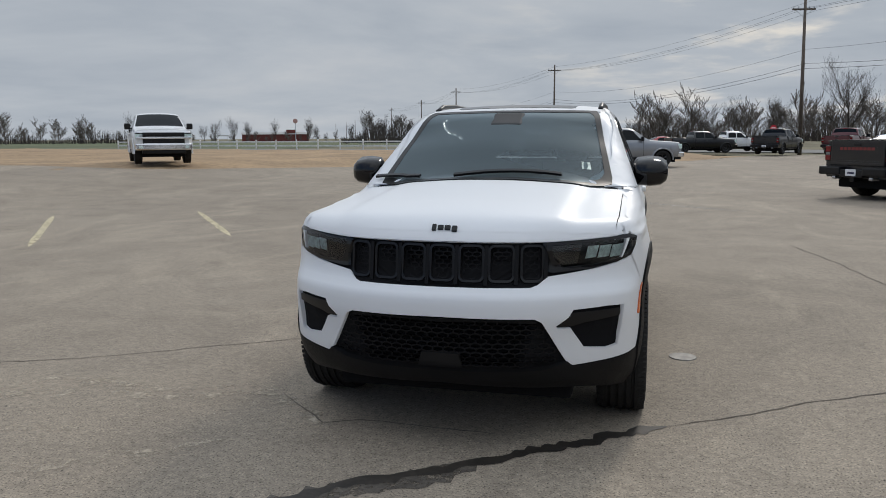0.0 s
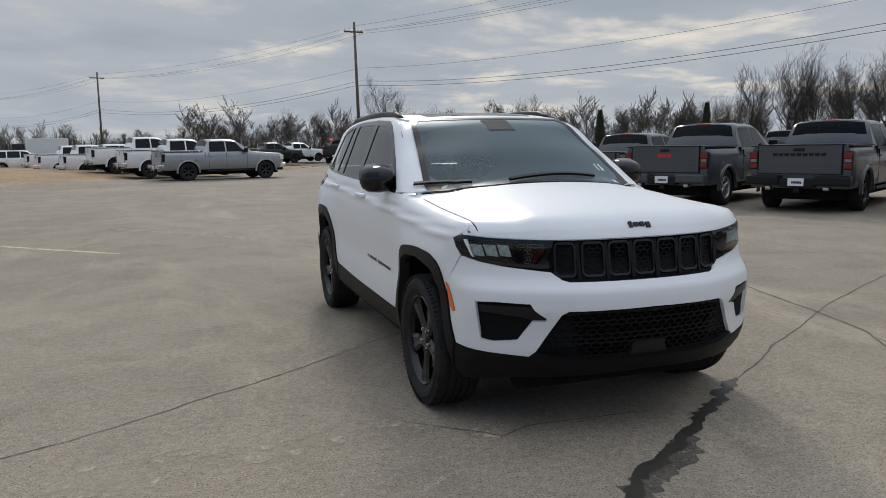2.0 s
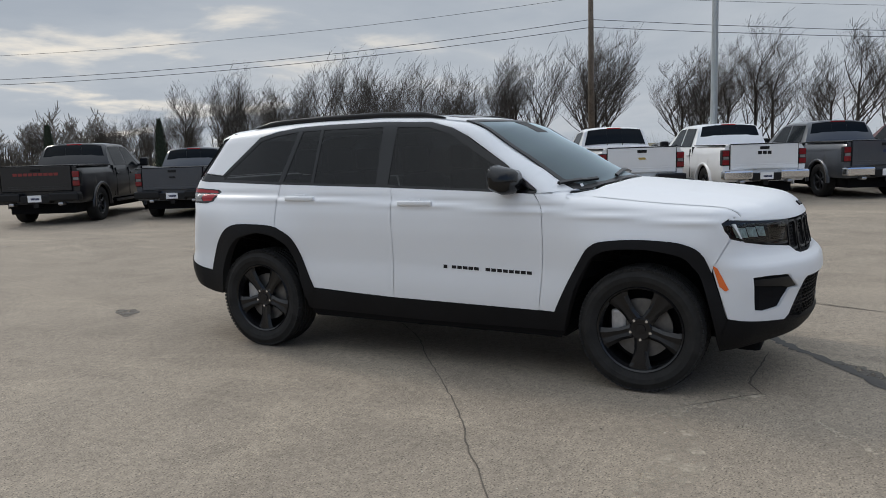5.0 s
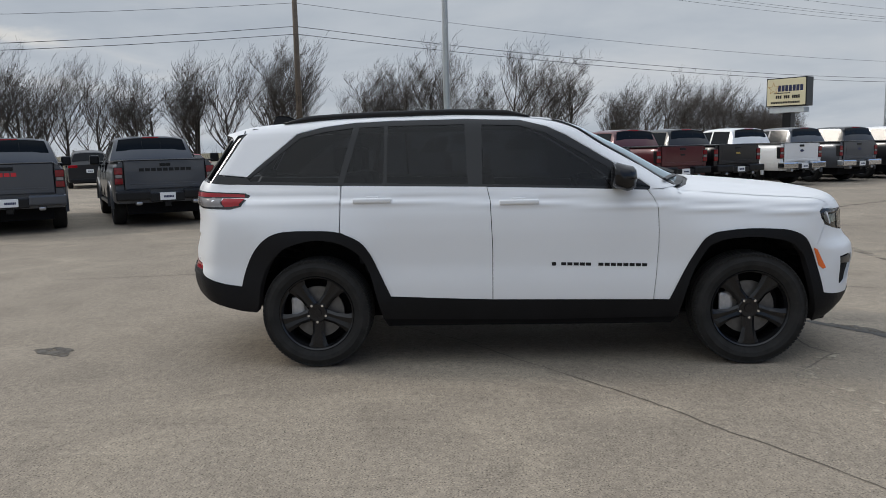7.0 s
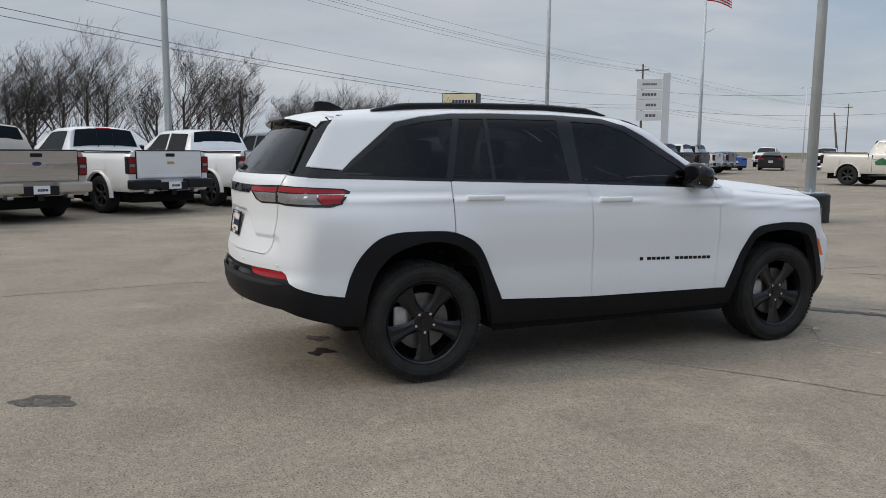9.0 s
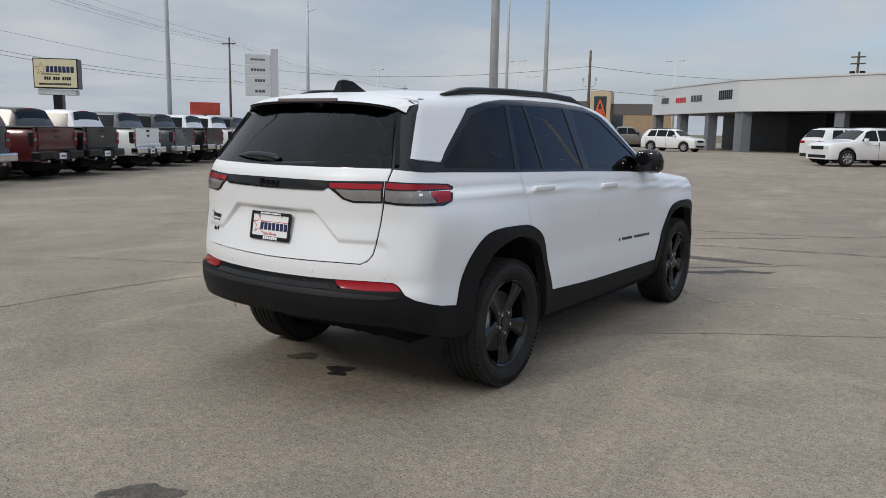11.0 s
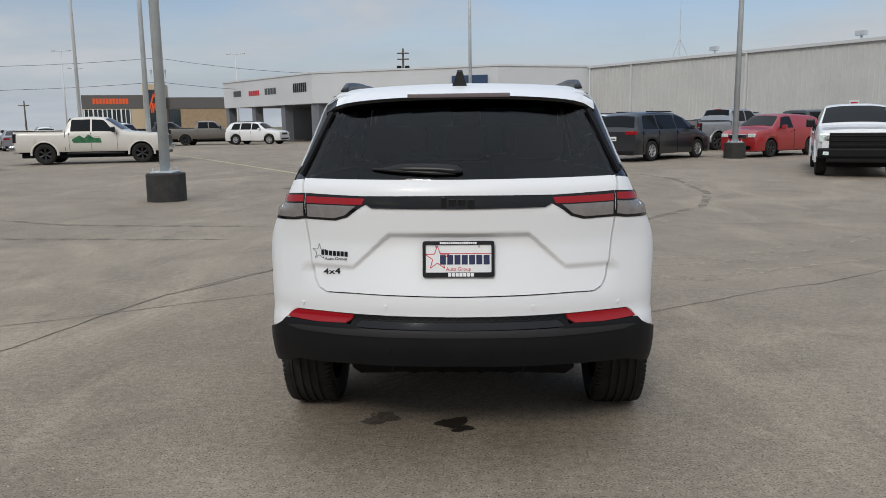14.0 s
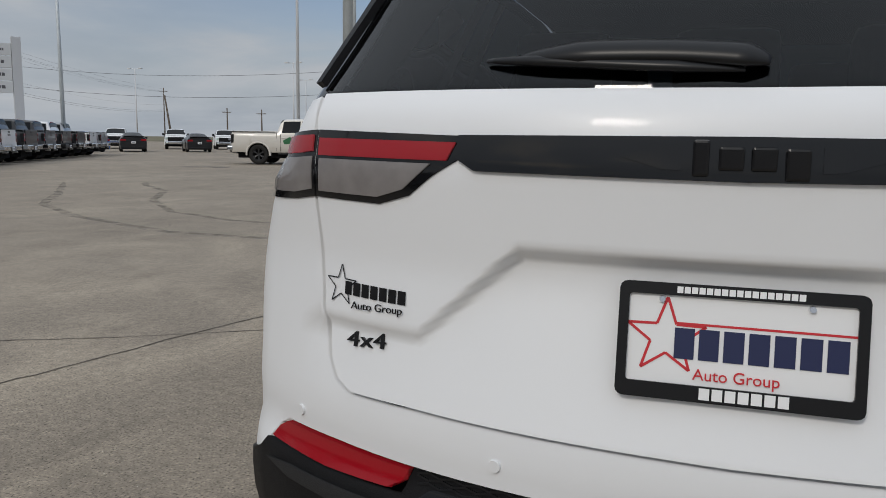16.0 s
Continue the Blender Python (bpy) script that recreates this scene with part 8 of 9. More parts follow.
for k in range(13):
    bm = bmesh.new()
    prev = None
    for j in range(13):
        s = j / 12
        wv = 0.10 * math.sin(s * 9) * s
        lo, hi = 12.2 - (k + 1) * 0.085 - 0.5 * s * s, 12.2 - k * 0.085 - 0.5 * s * s
        pr = [bm.verts.new((-0.45 * 1.9 * s * 0.86 + wv * 0.5, -1.9 * s * 0.8 - wv, z)) for z in (lo, hi)]
        if prev:
            bm.faces.new((prev[0], pr[0], pr[1], prev[1]))
            if s <= 0.42 and k < 7:
                bm.faces.ensure_lookup_table()
                bm.faces[-1].material_index = 1
        prev = pr
    part("flag_stripe", bm, [FLAG_RED if k % 2 == 0 else FLAG_WHITE, FLAG_BLUE], t)
bm = bmesh.new()
cyl(bm, (0, 0, 9.0), (-0.35, -0.5, 9.3), 0.03, None, 8)
part("flag_lamp", bm, GALV, t)

# dealer sign on a post
SIGN_CREAM = mat("sign_cream", (0.66, 0.60, 0.40), 0.4, vary=0.05, scale=1)
t = thing("dealer_sign", "cream illuminated dealer sign on a dark post", "sign", at=pose(34.8, -15.5, 0.882, 0, 0, 46) @ Matrix.Diagonal((0.70, 0.9, 0.72, 1)))
add_box(t, "post", (-0.30, -0.30, -1.3), (0.30, 0.30, 3.0), SATIN_BLACK, 0.02)
cab = add_box(t, "cabinet", (-1.45, -0.45, 3.15), (1.45, 0.45, 5.15), SATIN_BLACK, 0.03)
add_box(t, "lower_panel", (-1.25, -0.35, 2.72), (1.25, 0.35, 3.08), GALV, 0.02)
for sg in (-1, 1):
    face = add_box(t, "sign_face", (-1.38, min(sg * 0.44, sg * 0.47), 3.22), (1.38, max(sg * 0.44, sg * 0.47), 5.08), SIGN_CREAM, 0.01)
    word_parts("sign_bar", 7, 1.85, 0.42, lambda u, v: (-sg * (u - 0.62), sg * 0.474, 4.20 + v), NAVY, face)
    bm = bmesh.new()
    letter_blocks(bm, 1.75, 12, 0.22, lambda u, v: (-sg * (u - 0.75), sg * 0.474, 3.70 + v), gaps=(3, 7))
    letter_blocks(bm, 2.1, 17, 0.14, lambda u, v: (sg * (u - 1.0), sg * 0.474, 3.36 + v))
    letter_blocks(bm, 1.2, 20, 0.07, lambda u, v: (sg * (u - 0.3), sg * 0.474, 4.05 + v))
    part("sign_lines", bm, SATIN_BLACK, face)
    bm = bmesh.new()
    star_lines(bm, 0.42, 0.035, lambda u, v: (-sg * (u - 0.92), sg * 0.476, 4.42 + v))
    part("sign_star", bm, mat("sign_gold", (0.42, 0.25, 0.08), 0.5), face)

# franchise pylon
t = thing("pylon_sign", "grey pylon with four white franchise panels", "sign", at=pose(37.6, -31.1, 0, 0, 0, -128) @ Matrix.Diagonal((0.64, 0.64, 0.90, 1)))
add_box(t, "pylon", (1.0, -0.35, 0), (1.75, 0.35, 7.4), mat("pylon_grey", (0.50, 0.51, 0.53), 0.4), 0.02)
for k, (z, cnt) in enumerate(((6.25, 9), (5.47, 5), (4.69, 4), (3.91, 3))):
    pan = add_box(t, "panel", (-1.65, -0.2, z), (0.95, 0.2, z + 0.72), mat("panel_white", (0.58, 0.59, 0.60), 0.4), 0.01)
    for sg in (-1, 1):
        bm = bmesh.new()
        letter_blocks(bm, 1.5 if k < 2 else 1.1, cnt, 0.20 if k else 0.15, lambda u, v: (sg * (u - 0.75) - 0.35, sg * 0.204, z + 0.26 + v))
        part("panel_word", bm, mat("panel_ink", (0.09, 0.09, 0.10), 0.5), pan)
t = thing("stop_sign", "small red and white road sign on a post", "sign", at=pose(13.5, 76, -0.2, 0, 0, 10))
bm = bmesh.new()
cyl(bm, (0, 0, 0), (0, 0, 2.6), 0.03, None, 8)
part("post", bm, GALV, t)
bm = bmesh.new()
cyl(bm, (0, -0.03, 2.45), (0, -0.05, 2.45), 0.30, None, 8)
part("plate", bm, RED_INK, t)
add_box(t, "sign_bar", (-0.19, -0.056, 2.41), (0.19, -0.051, 2.49), PLATE_WHITE, 0)
# red lidded billboard behind the row
t = thing("billboard", "small red billboard on a post", "sign", at=pose(59.5, -43.5, 0, 0, 0, 55))
add_box(t, "post", (-0.15, -0.15, 0), (0.15, 0.15, 2.6), WOOD_POLE, 0.02)
add_box(t, "board", (-1.4, -0.15, 2.5), (1.4, 0.15, 3.7), mat("billboard_red", (0.40, 0.05, 0.03), 0.5, vary=0.3, scale=1), 0.02)

# ---- buildings ----
METAL_WALL = mat("ribbed_metal", (0.56, 0.56, 0.54), 0.55, 0.1, vary=0.05, scale=0.4, grain=0.03, grain_scale=8, dirt=(0.38, 0.36, 0.33), dirt_amount=0.15)
FASCIA = mat("fascia_panel", (0.58, 0.59, 0.60), 0.5, vary=0.04, scale=0.3)
DARK_BAY = mat("dark_bay", (0.020, 0.021, 0.024), 0.6, vary=0.2, scale=0.5)
COLUMN = mat("grey_column", (0.16, 0.17, 0.19), 0.6, vary=0.08)
SHOP_GLASS = mat("shop_glass", (0.02, 0.03, 0.035), 0.05, coat=0.4)


def on_line(a, b):
    """Pose with x along a to b, z up, at a."""
    d = Vector((b[0] - a[0], b[1] - a[1]))
    return pose(a[0], a[1], 0, 0, 0, math.degrees(math.atan2(d.y, d.x))), d.length


m, L = on_line((-34.0, -20.0), (-8.8, -55.6))
shed = thing("metal_building", "long pale ribbed-metal workshop building", "building", at=m)
add_box(shed, "wall_core", (0, -24, -0.3), (L, -0.06, 5.75), METAL_WALL, 0)
rib_me = None
n = int(L / 0.30)
vv, ff = [], []
for k in range(n):
    x = 0.15 + k * 0.30
    b0 = len(vv)
    for z in (0.0, 5.62):
        vv += [(x - 0.045, -0.06, z), (x - 0.022, -0.02, z), (x + 0.022, -0.02, z), (x + 0.045, -0.06, z)]
    for j in range(3):
        ff.append((b0 + j, b0 + j + 1, b0 + 5 + j, b0 + 4 + j))
me = bpy.data.meshes.new("ribs")
me.from_pydata(vv, [], ff)
me.materials.append(METAL_WALL)
ribs = new("ribs", me)
ribs.parent = shed
ribs["kind"] = "stuff"
add_box(shed, "roof_trim", (-0.1, -24.1, 5.62), (L + 0.1, 0.12, 5.82), FASCIA, 0.02)
for x in (L * 0.22, L * 0.45, L * 0.68, L * 0.90):
    add_box(shed, "downpipe", (x - 0.07, -0.02, 0), (x + 0.07, 0.10, 5.62), FASCIA, 0.01)
for x in (L * 0.10, L * 0.30, L * 0.52, L * 0.74):
    lampb = add_box(shed, "roof_floodlight", (x - 0.28, -0.35, 6.00), (x + 0.28, -0.05, 6.28), GALV, 0.03)
    add_box(lampb, "bracket", (x - 0.04, -0.30, 5.8), (x + 0.04, -0.2, 6.02), GALV, 0)
for x in (L * 0.28, L * 0.40, L * 0.52):
    w_ = add_box(shed, "wall_notice", (x - 0.28, -0.02, 1.75), (x + 0.28, 0.015, 2.55), PLATE_WHITE, 0.005)
    bm = bmesh.new()
    for j in range(4):
        bm.faces.new([bm.verts.new((x + u, 0.018, 1.85 + 0.17 * j + v)) for u, v in ((0.2, 0), (-0.2, 0), (-0.2, 0.08), (0.2, 0.08))])
    part("notice_lines", bm, RED_INK, w_)
bm = bmesh.new()
cyl(bm, (L * 0.86, -3, 5.8), (L * 0.86, -3, 10.2), 0.05, 0.02, 8)
for a in (0, 2.1, 4.2):
    cyl(bm, (L * 0.86 + 0.8 * math.cos(a), -3 + 0.8 * math.sin(a), 5.8), (L * 0.86, -3, 7.4), 0.03, None, 6)
part("roof_mast", bm, GALV, shed, "thin roof mast on three legs")

FRONT = [(-8.8, -55.9), (-1.7, -53.4), (13.4, -58.4), (24.9, -71.0)]
show = thing("showroom", "grey showroom with a flat fascia over dark bays", "building")
for (a, b) in zip(FRONT, FRONT[1:]):
    m, L = on_line(a, b)
    # x runs along the front; the building lies behind, to the -y side of the line seen from the lot
    for name, lo, hi, mt in (("fascia", (0, -1.2, 3.35), (L, 0.0, 5.75), FASCIA), ("fascia_cap", (-0.05, -1.3, 5.75), (L + 0.05, 0.08, 5.88), FASCIA), ("back_wall", (0, -9.0, -0.3), (L, -7.6, 5.7), DARK_BAY), ("canopy_ceiling", (0, -8.0, 3.36), (L, -1.2, 3.50), COLUMN)):
        bm = bmesh.new()
        vs_ = box(bm, lo, hi, 0)
        # behind means away from the lot
        flip = Matrix.Diagonal((1, 1 if (m @ Vector((0, -1, 0)) - m @ Vector((0, 0, 0))).y < 0 else -1, 1, 1))
        bm.transform(m @ flip)
        part(name, tidy(bm), mt, show)
    n = max(2, int(L / 5.5))
    for k in range(n + 1):
        bm = bmesh.new()
        box(bm, (L * k / n - 0.35, -1.1, -0.3), (L * k / n + 0.35, -0.3, 3.4), 0.01)
        bm.transform(m @ flip)
        part("column", tidy(bm), COLUMN, show)
# fascia signs as blocks
def fascia_blocks(a, b, u0, width, count, height, z, material, name="fascia_word"):
    m, L = on_line(a, b)
    s = 1 if (m @ Vector((0, 1, 0)) - m @ Vector((0, 0, 0))).y > 0 else -1
    bm = bmesh.new()
    letter_blocks(bm, width, count, height, lambda u, v: m @ Vector((u0 - u, s * 0.03, z + v)))
    part(name, bm, material, show)


fascia_blocks(FRONT[2], FRONT[3], 3.2, 2.3, 7, 0.75, 4.35, SATIN_BLACK)
fascia_blocks(FRONT[2], FRONT[3], 8.4, 2.2, 4, 0.55, 4.35, mat("sign_ink", (0.06, 0.07, 0.07), 0.5))
fascia_blocks(FRONT[2], FRONT[3], 11.6, 2.2, 5, 0.45, 4.35, RED_INK)
fascia_blocks(FRONT[2], FRONT[3], 15.0, 2.0, 1, 0.55, 4.35, mat("sign_ink", (0.06, 0.07, 0.07), 0.5))
m2, L2 = on_line(FRONT[1], FRONT[2])
bm2 = bmesh.new()
box(bm2, (0.8, 0.05, 4.05), (3.6, 0.30, 5.15), 0.02)
bm2.transform(m2)
part("service_sign", bm2, mat("service_blue", (0.02, 0.05, 0.12), 0.5), show, "dark blue and yellow service sign")
bm = bmesh.new()
bm.faces.new([bm.verts.new(m2 @ Vector((u, 0.31, z))) for u, z in ((0.85, 4.1), (3.55, 4.1), (3.55, 4.5), (0.85, 4.5))])
part("service_stripe", bm, mat("service_yellow", (0.62, 0.36, 0.03), 0.5), show)
# roof mast
equip = utility_pole(7.5, -76, 9.0, 0, "pole with short crossarms and transformer cans behind the showroom")
for z in (8.15, 8.75):
    add_box(equip, "crossarm", (-0.62, 0.10, z), (0.62, 0.20, z + 0.12), WOOD_POLE, 0.01)
for u in (-0.42, 0.42):
    bm = bmesh.new()
    cyl(bm, (u, 0.0, 6.75), (u, 0.0, 7.55), 0.24, None, 14)
    part("transformer", bm, SATIN_BLACK, equip, "dark transformer can")

# burger restaurant across the road
BRICK = mat("tan_brick", (0.33, 0.24, 0.15), 0.85, vary=0.12, scale=1.5, grain=0.15, grain_scale=12)
STONE_TAN = mat("tan_panel", (0.50, 0.40, 0.27), 0.7, vary=0.06)
DARK_BAND = mat("dark_band", (0.10, 0.095, 0.09), 0.6)
ORANGE = mat("sign_orange", (0.75, 0.10, 0.02), 0.5)
t = thing("restaurant", "tan brick restaurant with an orange roof sign", "building", at=pose(58.0, -131.0, 0, 0, 0, 18) @ Matrix.Translation((11, 0, 0)) @ Matrix.Diagonal((0.72, 1, 1, 1)) @ Matrix.Translation((-11, 0, 0)))
add_box(t, "front_block", (-3.0, -9, 0), (11.0, 0, 5.0), STONE_TAN, 0.03)
add_box(t, "dark_band", (-3.05, -9.1, 4.95), (11.05, 0.08, 7.3), DARK_BAND, 0.02)
for k in range(5):
    pane = add_box(t, "shop_window", (0.2 + 2.1 * k, 0.0, 1.5), (2.1 + 2.1 * k, 0.10, 4.8), SHOP_GLASS, 0.01)
    for u in (0.12, 1.15, 2.08):
        add_box(pane, "mullion", (0.1 + 2.1 * k + u - 0.09, 0.05, 1.4), (0.1 + 2.1 * k + u + 0.09, 0.16, 4.9), PLATE_WHITE, 0)
add_box(t, "tower", (-8.2, -7, 0), (-3.0, 0.5, 9.2), STONE_TAN, 0.03)
add_box(t, "tower_glass", (-7.2, 0.48, 0.2), (-4.0, 0.56, 8.2), SHOP_GLASS, 0.01)
bm = bmesh.new()
for a, b in (((-7.1, 4.2), (-5.6, 7.6)), ((-5.6, 7.6), (-4.1, 4.2))):
    prism(bm, [(a[0] - 0.18, a[1]), (a[0] + 0.18, a[1]), (b[0] + 0.18, b[1]), (b[0] - 0.18, b[1])], 0.58, 0.66, lambda u, v, w: (u, w, v))
for a, b in (((-6.4, 4.2), (-6.0, 5.9)), ((-6.0, 4.2), (-5.6, 5.9)), ((-5.6, 5.9), (-5.2, 4.2)), ((-5.2, 5.9), (-4.8, 4.2))):
    prism(bm, [(a[0] - 0.14, a[1]), (a[0] + 0.14, a[1]), (b[0] + 0.14, b[1]), (b[0] - 0.14, b[1])], 0.58, 0.68, lambda u, v, w: (u, w, v))
part("tower_emblem", tidy(bm), ORANGE, t, "orange roof-shaped emblem")
bm = bmesh.new()
letter_blocks(bm, 8.2, 11, 0.95, lambda u, v: (8.6 - u, 0.10, 5.75 + v))
part("restaurant_word", bm, ORANGE, t, "orange block lettering")
bm = bmesh.new()
letter_blocks(bm, 4.0, 5, 0.9, lambda u, v: (11.08, -1.5 - u, 5.75 + v))
part("side_word", bm, ORANGE, t)
add_box(t, "back_block", (-24, -10, 0), (-8.2, -0.6, 6.8), BRICK, 0.03)
add_box(t, "roof_band", (-24.1, -10.1, 4.9), (-8.2, -0.5, 6.9), DARK_BAND, 0.02)
add_box(t, "shop_window", (-11.4, -0.62, 1.0), (-8.6, -0.45, 4.8), SHOP_GLASS, 0.01)
# red barn and far buildings
BARN_RED = mat("barn_red", (0.14, 0.035, 0.028), 0.8, vary=0.15, scale=0.3)
t = thing("barn", "long low dark-red barn with a pale roof edge", "building", at=pose(-229, 460.6, -0.3, 0, 0, 27))
add_box(t, "hall", (-22, -7, 0), (20, 7, 4.6), BARN_RED, 0)
bm = bmesh.new()
prism(bm, [(-7.6, 4.4), (7.6, 4.4), (0, 5.8)], -22.6, 20.6, lambda u, v, w: (w, u, v))
part("roof", tidy(bm), mat("barn_roof", (0.30, 0.29, 0.28), 0.7, vary=0.1, scale=0.2), t)
add_box(t, "roof_house", (6, -4, 5), (12, 4, 7.4), BARN_RED, 0)
add_box(t, "canopy", (-40, -7, 3.4), (-30, 5, 4.2), FASCIA, 0)
for x in (-39, -31):
    add_box(t, "canopy_post", (x, -6, 0), (x + 0.5, -5.5, 3.4), FASCIA, 0)
t = thing("road_sign", "tall round sign far behind the barn", "sign", at=pose(-209.8, 447.7, -0.3, 0, 0, 27))
bm = bmesh.new()
cyl(bm, (0, 0, 0), (0, 0, 12), 0.2, None, 8)
part("post", bm, GALV, t)
bm = bmesh.new()
cyl(bm, (0, -0.2, 12.6), (0, 0.2, 12.6), 1.5, None, 16)
part("disc", bm, mat("far_sign_red", (0.50, 0.30, 0.27), 0.6), t)
t = thing("box_truck", "white box truck on the far road", "truck", at=pose(-26, 150, -0.2, 0, 0, -75))
add_box(t, "box", (-1.25, -1.5, 1.1), (1.25, 5.5, 3.9), P_WHITE, 0.04)
add_box(t, "cab", (-1.1, -3.6, 0.7), (1.1, -1.6, 3.0), P_BLACK, 0.15)
for y in (-2.7, 3.8):
    for sg in (-1, 1):
        wheel(t, sg * 1.0, y, 0.5, 0.3, sg, 0.3, RIM_DARK, 6, detail=False)
for x, y in ((-46, 205), (-30, 208), (-20, 195)):
    t = thing("sedan", "distant pale car on the far road", "car", at=pose(x, y, -0.2, 0, 0, 80))
    sh = Shape(-2.42, 2.42, 1.86, 0.97, [(-2.5, 0.62), (-2.42, 0.70), (-2.2, 0.83), (-1.2, 0.96), (-0.25, 1.40), (0.3, 1.46), (0.8, 1.43), (1.62, 1.10), (2.42, 1.0)], 0.56, (-1.45, 1.42), 0.34, floor=0.22)
    b_ = sh.body(t)
    b_.data.materials[0] = P_SILVER
    sh.side_glass(t, -0.7, 0.9, 0.4, -0.2)
    four_wheels(t, sh, 1.6, 0.22, RIM_BRIGHT, 0.22)

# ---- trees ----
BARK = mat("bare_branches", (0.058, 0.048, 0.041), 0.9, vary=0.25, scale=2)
# same bark made paler: the haze of distance is mixed into its colour
BARK_HAZED = mat("far_branches", (0.115, 0.098, 0.085), 0.95, vary=0.2, scale=0.2)


def branch_mesh(name, seed, height, depth=5, wind=0.25, spread=0.55, first=0.25, kids=(7, 5, 4, 3), r0=0.16, sides=4, thin=0.0065):
    """Tapered branches of a bare tree, and its trunk apart."""
    rnd = random.Random(seed)
    trunk_v, trunk_f, v, f = [], [], [], []

    def tube(vs_, fs_, p, q, ra, rb, k):
        d = (q - p).normalized()
        a = d.orthogonal().normalized()
        b = d.cross(a)
        i = len(vs_)
        for c, r in ((p, ra), (q, rb)):
            for j in range(k):
                t = 2 * math.pi * j / k
                vs_.append(tuple(c + (a * math.cos(t) + b * math.sin(t)) * r))
        for j in range(k):
            fs_.append((i + j, i + (j + 1) % k, i + k + (j + 1) % k, i + k + j))

    def grow(p, d, length, r, level):
        n = 4 if level < 2 else 3
        pts = [p]
        for k in range(n):
            bend = Vector((rnd.uniform(-1, 1), rnd.uniform(-1, 1), rnd.uniform(-0.25, 0.8))) * (0.10 + 0.08 * level)
            d = (d + bend + Vector((0.0, -wind * 0.16 * level, 0.09))).normalized()
            q = pts[-1] + d * length / n
            ra, rb = r * (1 - 0.55 * k / n), r * (1 - 0.55 * (k + 1) / n)
            if level == 0:
                tube(trunk_v, trunk_f, pts[-1], q, ra, rb, 8)
            else:
                tube(v, f, pts[-1], q, max(ra, thin), max(rb, thin), sides if level < 3 else 3)
            pts.append(q)
        if level >= depth - 1:
            return
        c = kids[min(level, len(kids) - 1)]
        for k in range(c):
            s = first + (1 - first) * (k + rnd.uniform(0.1, 0.9)) / c if level == 0 else 0.25 + 0.75 * (k + rnd.random()) / c
            i = min(int(s * n), n - 1)
            base = pts[i].lerp(pts[i + 1], s * n - i)
            ang = rnd.uniform(0, 2 * math.pi)
            side = Vector((math.cos(ang), math.sin(ang), 0))
            nd = (d * (1 - spread) + side * spread + Vector((0, 0, 0.30))).normalized()
            grow(base, nd, length * rnd.uniform(0.48, 0.72), r * (1 - 0.5 * s) * 0.55, level + 1)

    grow(Vector((0, 0, 0)), Vector((0, 0, 1)), height * 0.62, r0, 0)
    out = []
    for nm, a, b in (("trunk", trunk_v, trunk_f), ("branch_crown", v, f)):
        me = bpy.data.meshes.new(nm)
        me.from_pydata(a, [], b)
        me.materials.append(BARK)
        out.append(me)
    return out


KINDS = [branch_mesh("tree", 11 + k, h, 5, 0.20, sp + 0.09, fi, kd) for k, (h, sp, fi, kd) in enumerate(((8.8, 0.56, 0.20, (10, 6, 5, 4)), (9.4, 0.50, 0.24, (10, 6, 5, 4)), (8.0, 0.62, 0.18, (10, 6, 5, 4)), (9.0, 0.54, 0.16, (11, 6, 5, 4))))]


def bare_tree(x, y, size, turn, kind, label="bare windswept roadside tree in winter", group="belt of bare trees", z=-0.25):
    t = thing("tree", label, "tree", group, at=pose(x, y, z, 0, 0, turn) @ Matrix.Diagonal((size, size, size, 1)))
    for me in KINDS[kind]:
        ob = new(me.name.split(".")[0], me)
        ob.parent = t
    return t


rnd = random.Random(5)
belt = [(88, 118), (72, 92), (60, 66), (54, 46), (51, 30), (51, 14), (53, 2), (58, -8), (68, -18), (84, -30), (106, -44)]
for (x0, y0), (x1, y1) in zip(belt, belt[1:]):
    L = math.hypot(x1 - x0, y1 - y0)
    n = max(1, int(L / (1.9 if y0 < 60 else 2.8)))
    for k in range(n):
        s = (k + rnd.random()) / n
        size = rnd.uniform(0.72, 0.98) * (0.72 if x0 > 70 and y0 > 60 else 0.74 if x0 > 56 and y0 < 0 else 1.06)
        bare_tree(x0 + (x1 - x0) * s + rnd.uniform(-2.5, 3.5), y0 + (y1 - y0) * s + rnd.uniform(-2, 2), size, rnd.uniform(-25, 25), rnd.randrange(4))
for x, y, size in ((24, 92, 1.0), (40, 84, 0.8), (14, 112, 0.7), (30, 104, 0.7), (48, 98, 0.7), (4, 124, 0.7), (20, 118, 0.75), (36, 112, 0.7), (56, 110, 0.7), (9, 100, 0.55), (66, 104, 0.75)):
    bare_tree(x, y, size, rnd.uniform(0, 360), rnd.randrange(4), "bare tree beyond the road", "trees beyond the road")
for k in range(16):
    bare_tree(-215 + 9 * k + rnd.uniform(-3, 3), 290 + rnd.uniform(-12, 12) + 2 * k, rnd.uniform(0.8, 1.2), rnd.uniform(0, 360), rnd.randrange(4), "bare tree on the far field edge", "trees on the field edge")

# evergreens
NEEDLE = mat("evergreen", (0.022, 0.034, 0.020), 0.85, vary=0.3, scale=3)


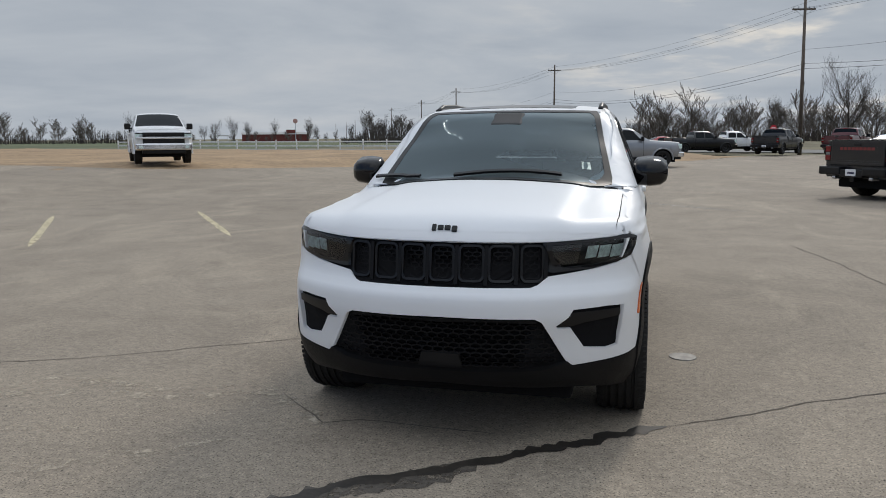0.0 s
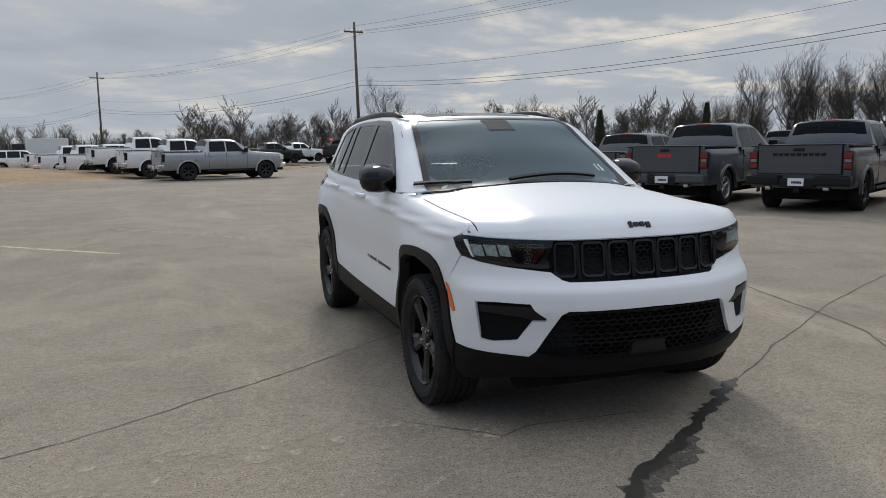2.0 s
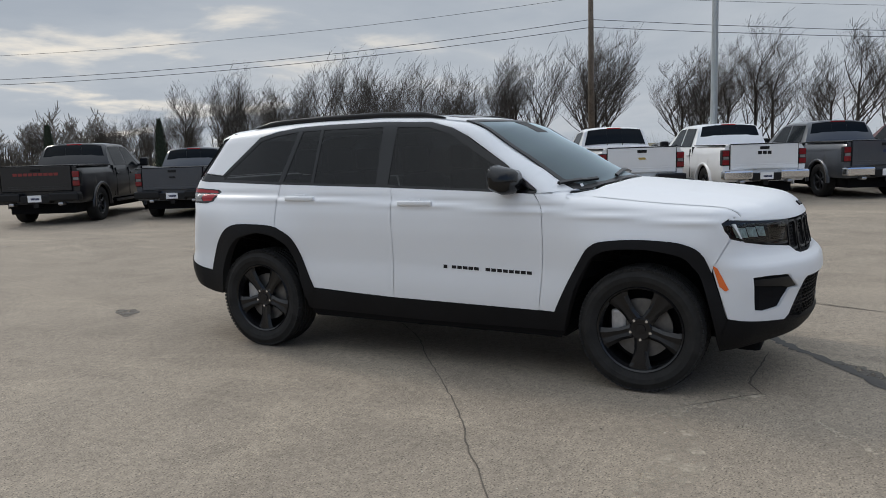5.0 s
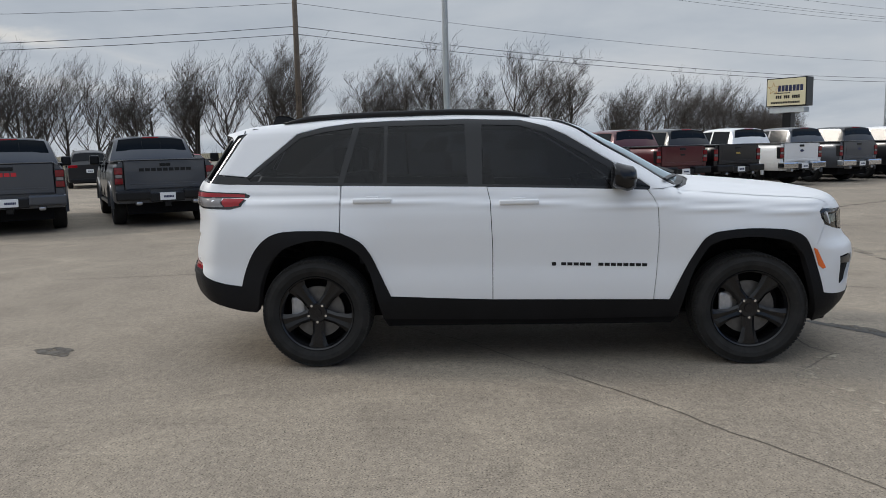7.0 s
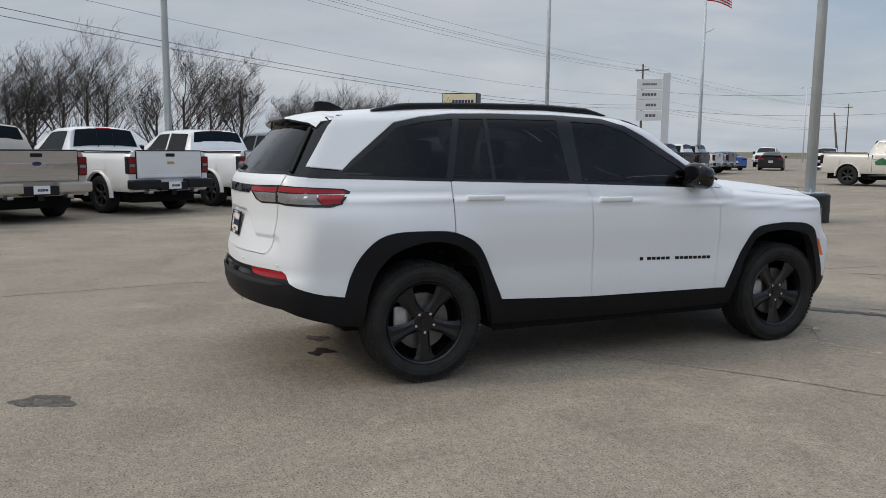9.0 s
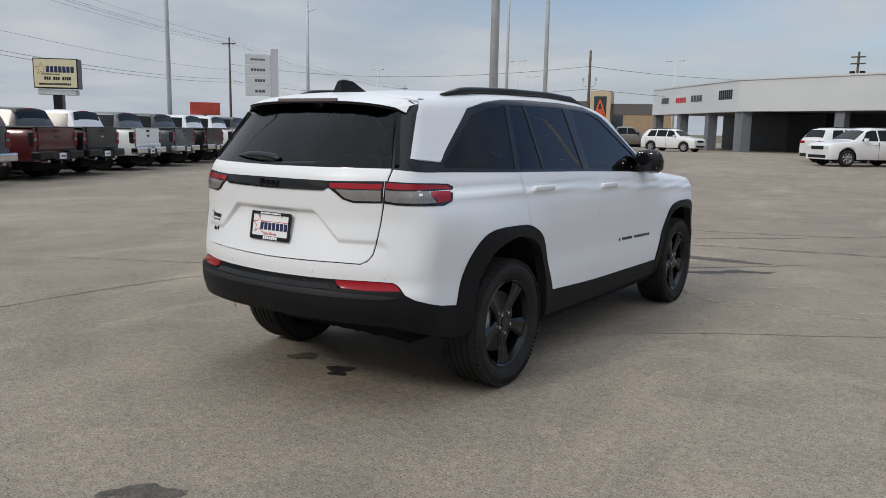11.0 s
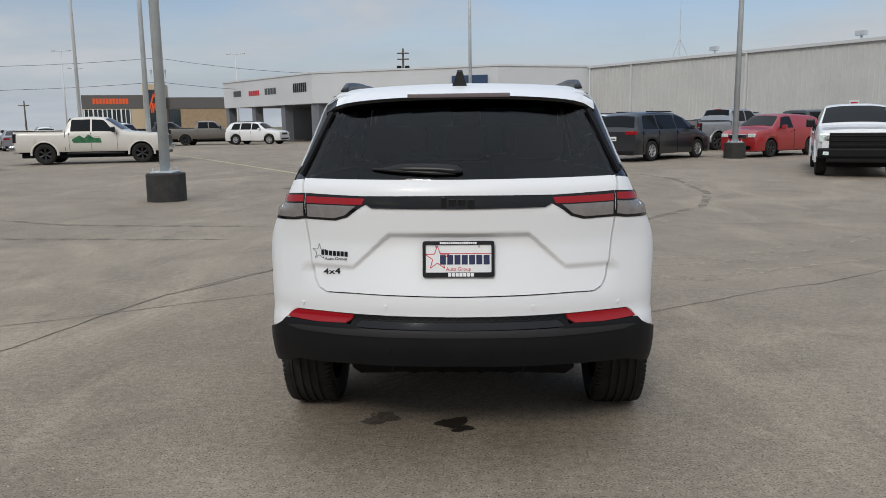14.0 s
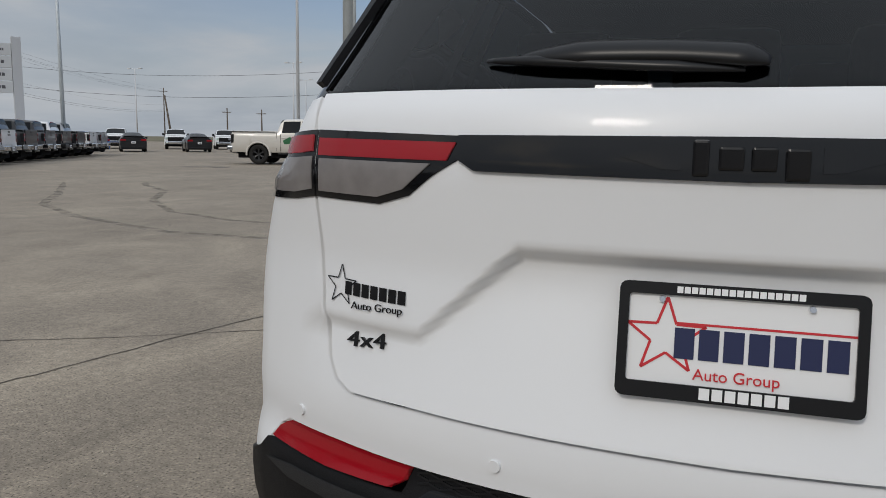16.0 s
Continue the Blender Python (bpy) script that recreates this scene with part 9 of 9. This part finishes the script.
def evergreen(x, y, h):
    t = thing("evergreen_tree", "slim dark evergreen tree", "tree", "slim evergreens", at=pose(x, y, -0.2))
    bm = bmesh.new()
    cyl(bm, (0, 0, 0), (0, 0, h * 0.9), 0.12, 0.02, 8)
    part("trunk", bm, BARK, t)
    r_ = random.Random(int(x * 10))
    vv, ff = [], []
    for k in range(1500):
        s = r_.random() ** 0.8
        z = 0.3 + s * (h - 0.3)
        rad = (0.14 + 0.50 * math.sin(min(1, (1 - s) * 1.25) * 1.57)) * r_.uniform(0.55, 1.08) * h / 6
        a = r_.uniform(0, 6.283)
        c = Vector((rad * math.cos(a), rad * math.sin(a), z))
        up = Vector((math.cos(a) * 0.3, math.sin(a) * 0.3, 1)) * r_.uniform(0.16, 0.36)
        sd = Vector((-math.sin(a), math.cos(a), r_.uniform(-0.4, 0.4))) * r_.uniform(0.05, 0.10)
        i = len(vv)
        vv += [tuple(c - sd), tuple(c + sd), tuple(c + up)]
        ff.append((i, i + 1, i + 2))
    me = bpy.data.meshes.new("crown")
    me.from_pydata(vv, [], ff)
    me.materials.append(NEEDLE)
    new("crown", me).parent = t


for x, y, h in ((21.5, 46.7, 3.5), (27.3, 44.5, 3.8), (37, 45, 4.4), (61, -11, 3.2)):
    evergreen(x, y, h)

# far woods along the horizon, too small to tell apart
far_v, far_f = [], []
r_ = random.Random(9)
SMALL = [branch_mesh("far", 71 + k, 8.0, 4, 0.15, 0.70, 0.10, (9, 6, 5), 0.16, 3, 0.035) for k in range(3)]
SMALL = [[(np.array([v.co for v in me.vertices]), [tuple(p.vertices) for p in me.polygons]) for me in pair] for pair in SMALL]


def far_tree(x, y, size, z=-0.6):
    a = r_.uniform(0, 6.283)
    rot = np.array([[math.cos(a), -math.sin(a), 0], [math.sin(a), math.cos(a), 0], [0, 0, 1]]) * size
    for v_, f_ in SMALL[r_.randrange(3)]:
        i = sum(len(q) for q in far_v)
        far_v.append(v_ @ rot.T + (x, y, z))
        far_f.extend([tuple(j + i for j in f) for f in f_])


for k in range(150):
    a = radians(-62 + 100 * k / 150 + r_.uniform(-0.3, 0.3))
    d = r_.uniform(330, 480) if a < 0.0 else r_.uniform(170, 260)
    low = 0.45 if -38 < math.degrees(a) < -20 else 1.0
    far_tree(d * math.sin(a), d * math.cos(a), r_.uniform(0.8, 1.7) * low)
for k in range(55):
    far_tree(-78 + 1.6 * k + r_.uniform(-2, 2), 262 + r_.uniform(-12, 12), r_.uniform(0.35, 0.75))
far_v = np.concatenate(far_v).tolist()
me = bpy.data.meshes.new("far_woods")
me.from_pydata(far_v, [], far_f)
me.materials.append(BARK_HAZED)
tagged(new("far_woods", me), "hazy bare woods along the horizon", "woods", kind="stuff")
# scrub under the tree belt
sv, sf = [], []
for (x0, y0), (x1, y1) in zip(belt, belt[1:]):
    L = math.hypot(x1 - x0, y1 - y0)
    for k in range(int(L * 26)):
        s = r_.random()
        x, y = x0 + (x1 - x0) * s + r_.uniform(-1.5, 4.5), y0 + (y1 - y0) * s + r_.uniform(-1.5, 1.5)
        h = r_.uniform(0.5, 2.6)
        lx, ly = r_.gauss(0, 0.35) * h, r_.gauss(0, 0.35) * h
        t_ = r_.uniform(0.010, 0.022)
        i = len(sv)
        sv += [(x - t_, y - t_, -0.35), (x + t_, y + t_, -0.35), (x + lx, y + ly, h), (x + t_, y - t_, -0.35)]
        sf += [(i, i + 1, i + 2), (i, i + 3, i + 2)]
# low haze of twigs along the horizon
for k in range(9000):
    a = radians(r_.uniform(-64, -33) if k % 3 == 0 else r_.uniform(-22, 42))
    d = r_.uniform(340, 420) if a < -0.5 else r_.uniform(235, 300)
    x, y = d * math.sin(a), d * math.cos(a)
    h = r_.uniform(2.0, 5.0) * (1 + 0.5 * math.sin(a * 37) + 0.3 * math.sin(a * 91 + 1)) + 1.0
    t_ = r_.uniform(0.05, 0.16)
    lx = r_.gauss(0, 0.16) * h
    i = len(sv)
    sv += [(x - t_, y, -0.5), (x + t_, y, -0.5), (x + lx, y, h)]
    sf += [(i, i + 1, i + 2)]
me = bpy.data.meshes.new("scrub")
me.from_pydata(sv, [], sf)
me.materials.append(BARK)
tagged(new("scrub", me), "tangled brown scrub under bare trees", "scrub", kind="stuff")
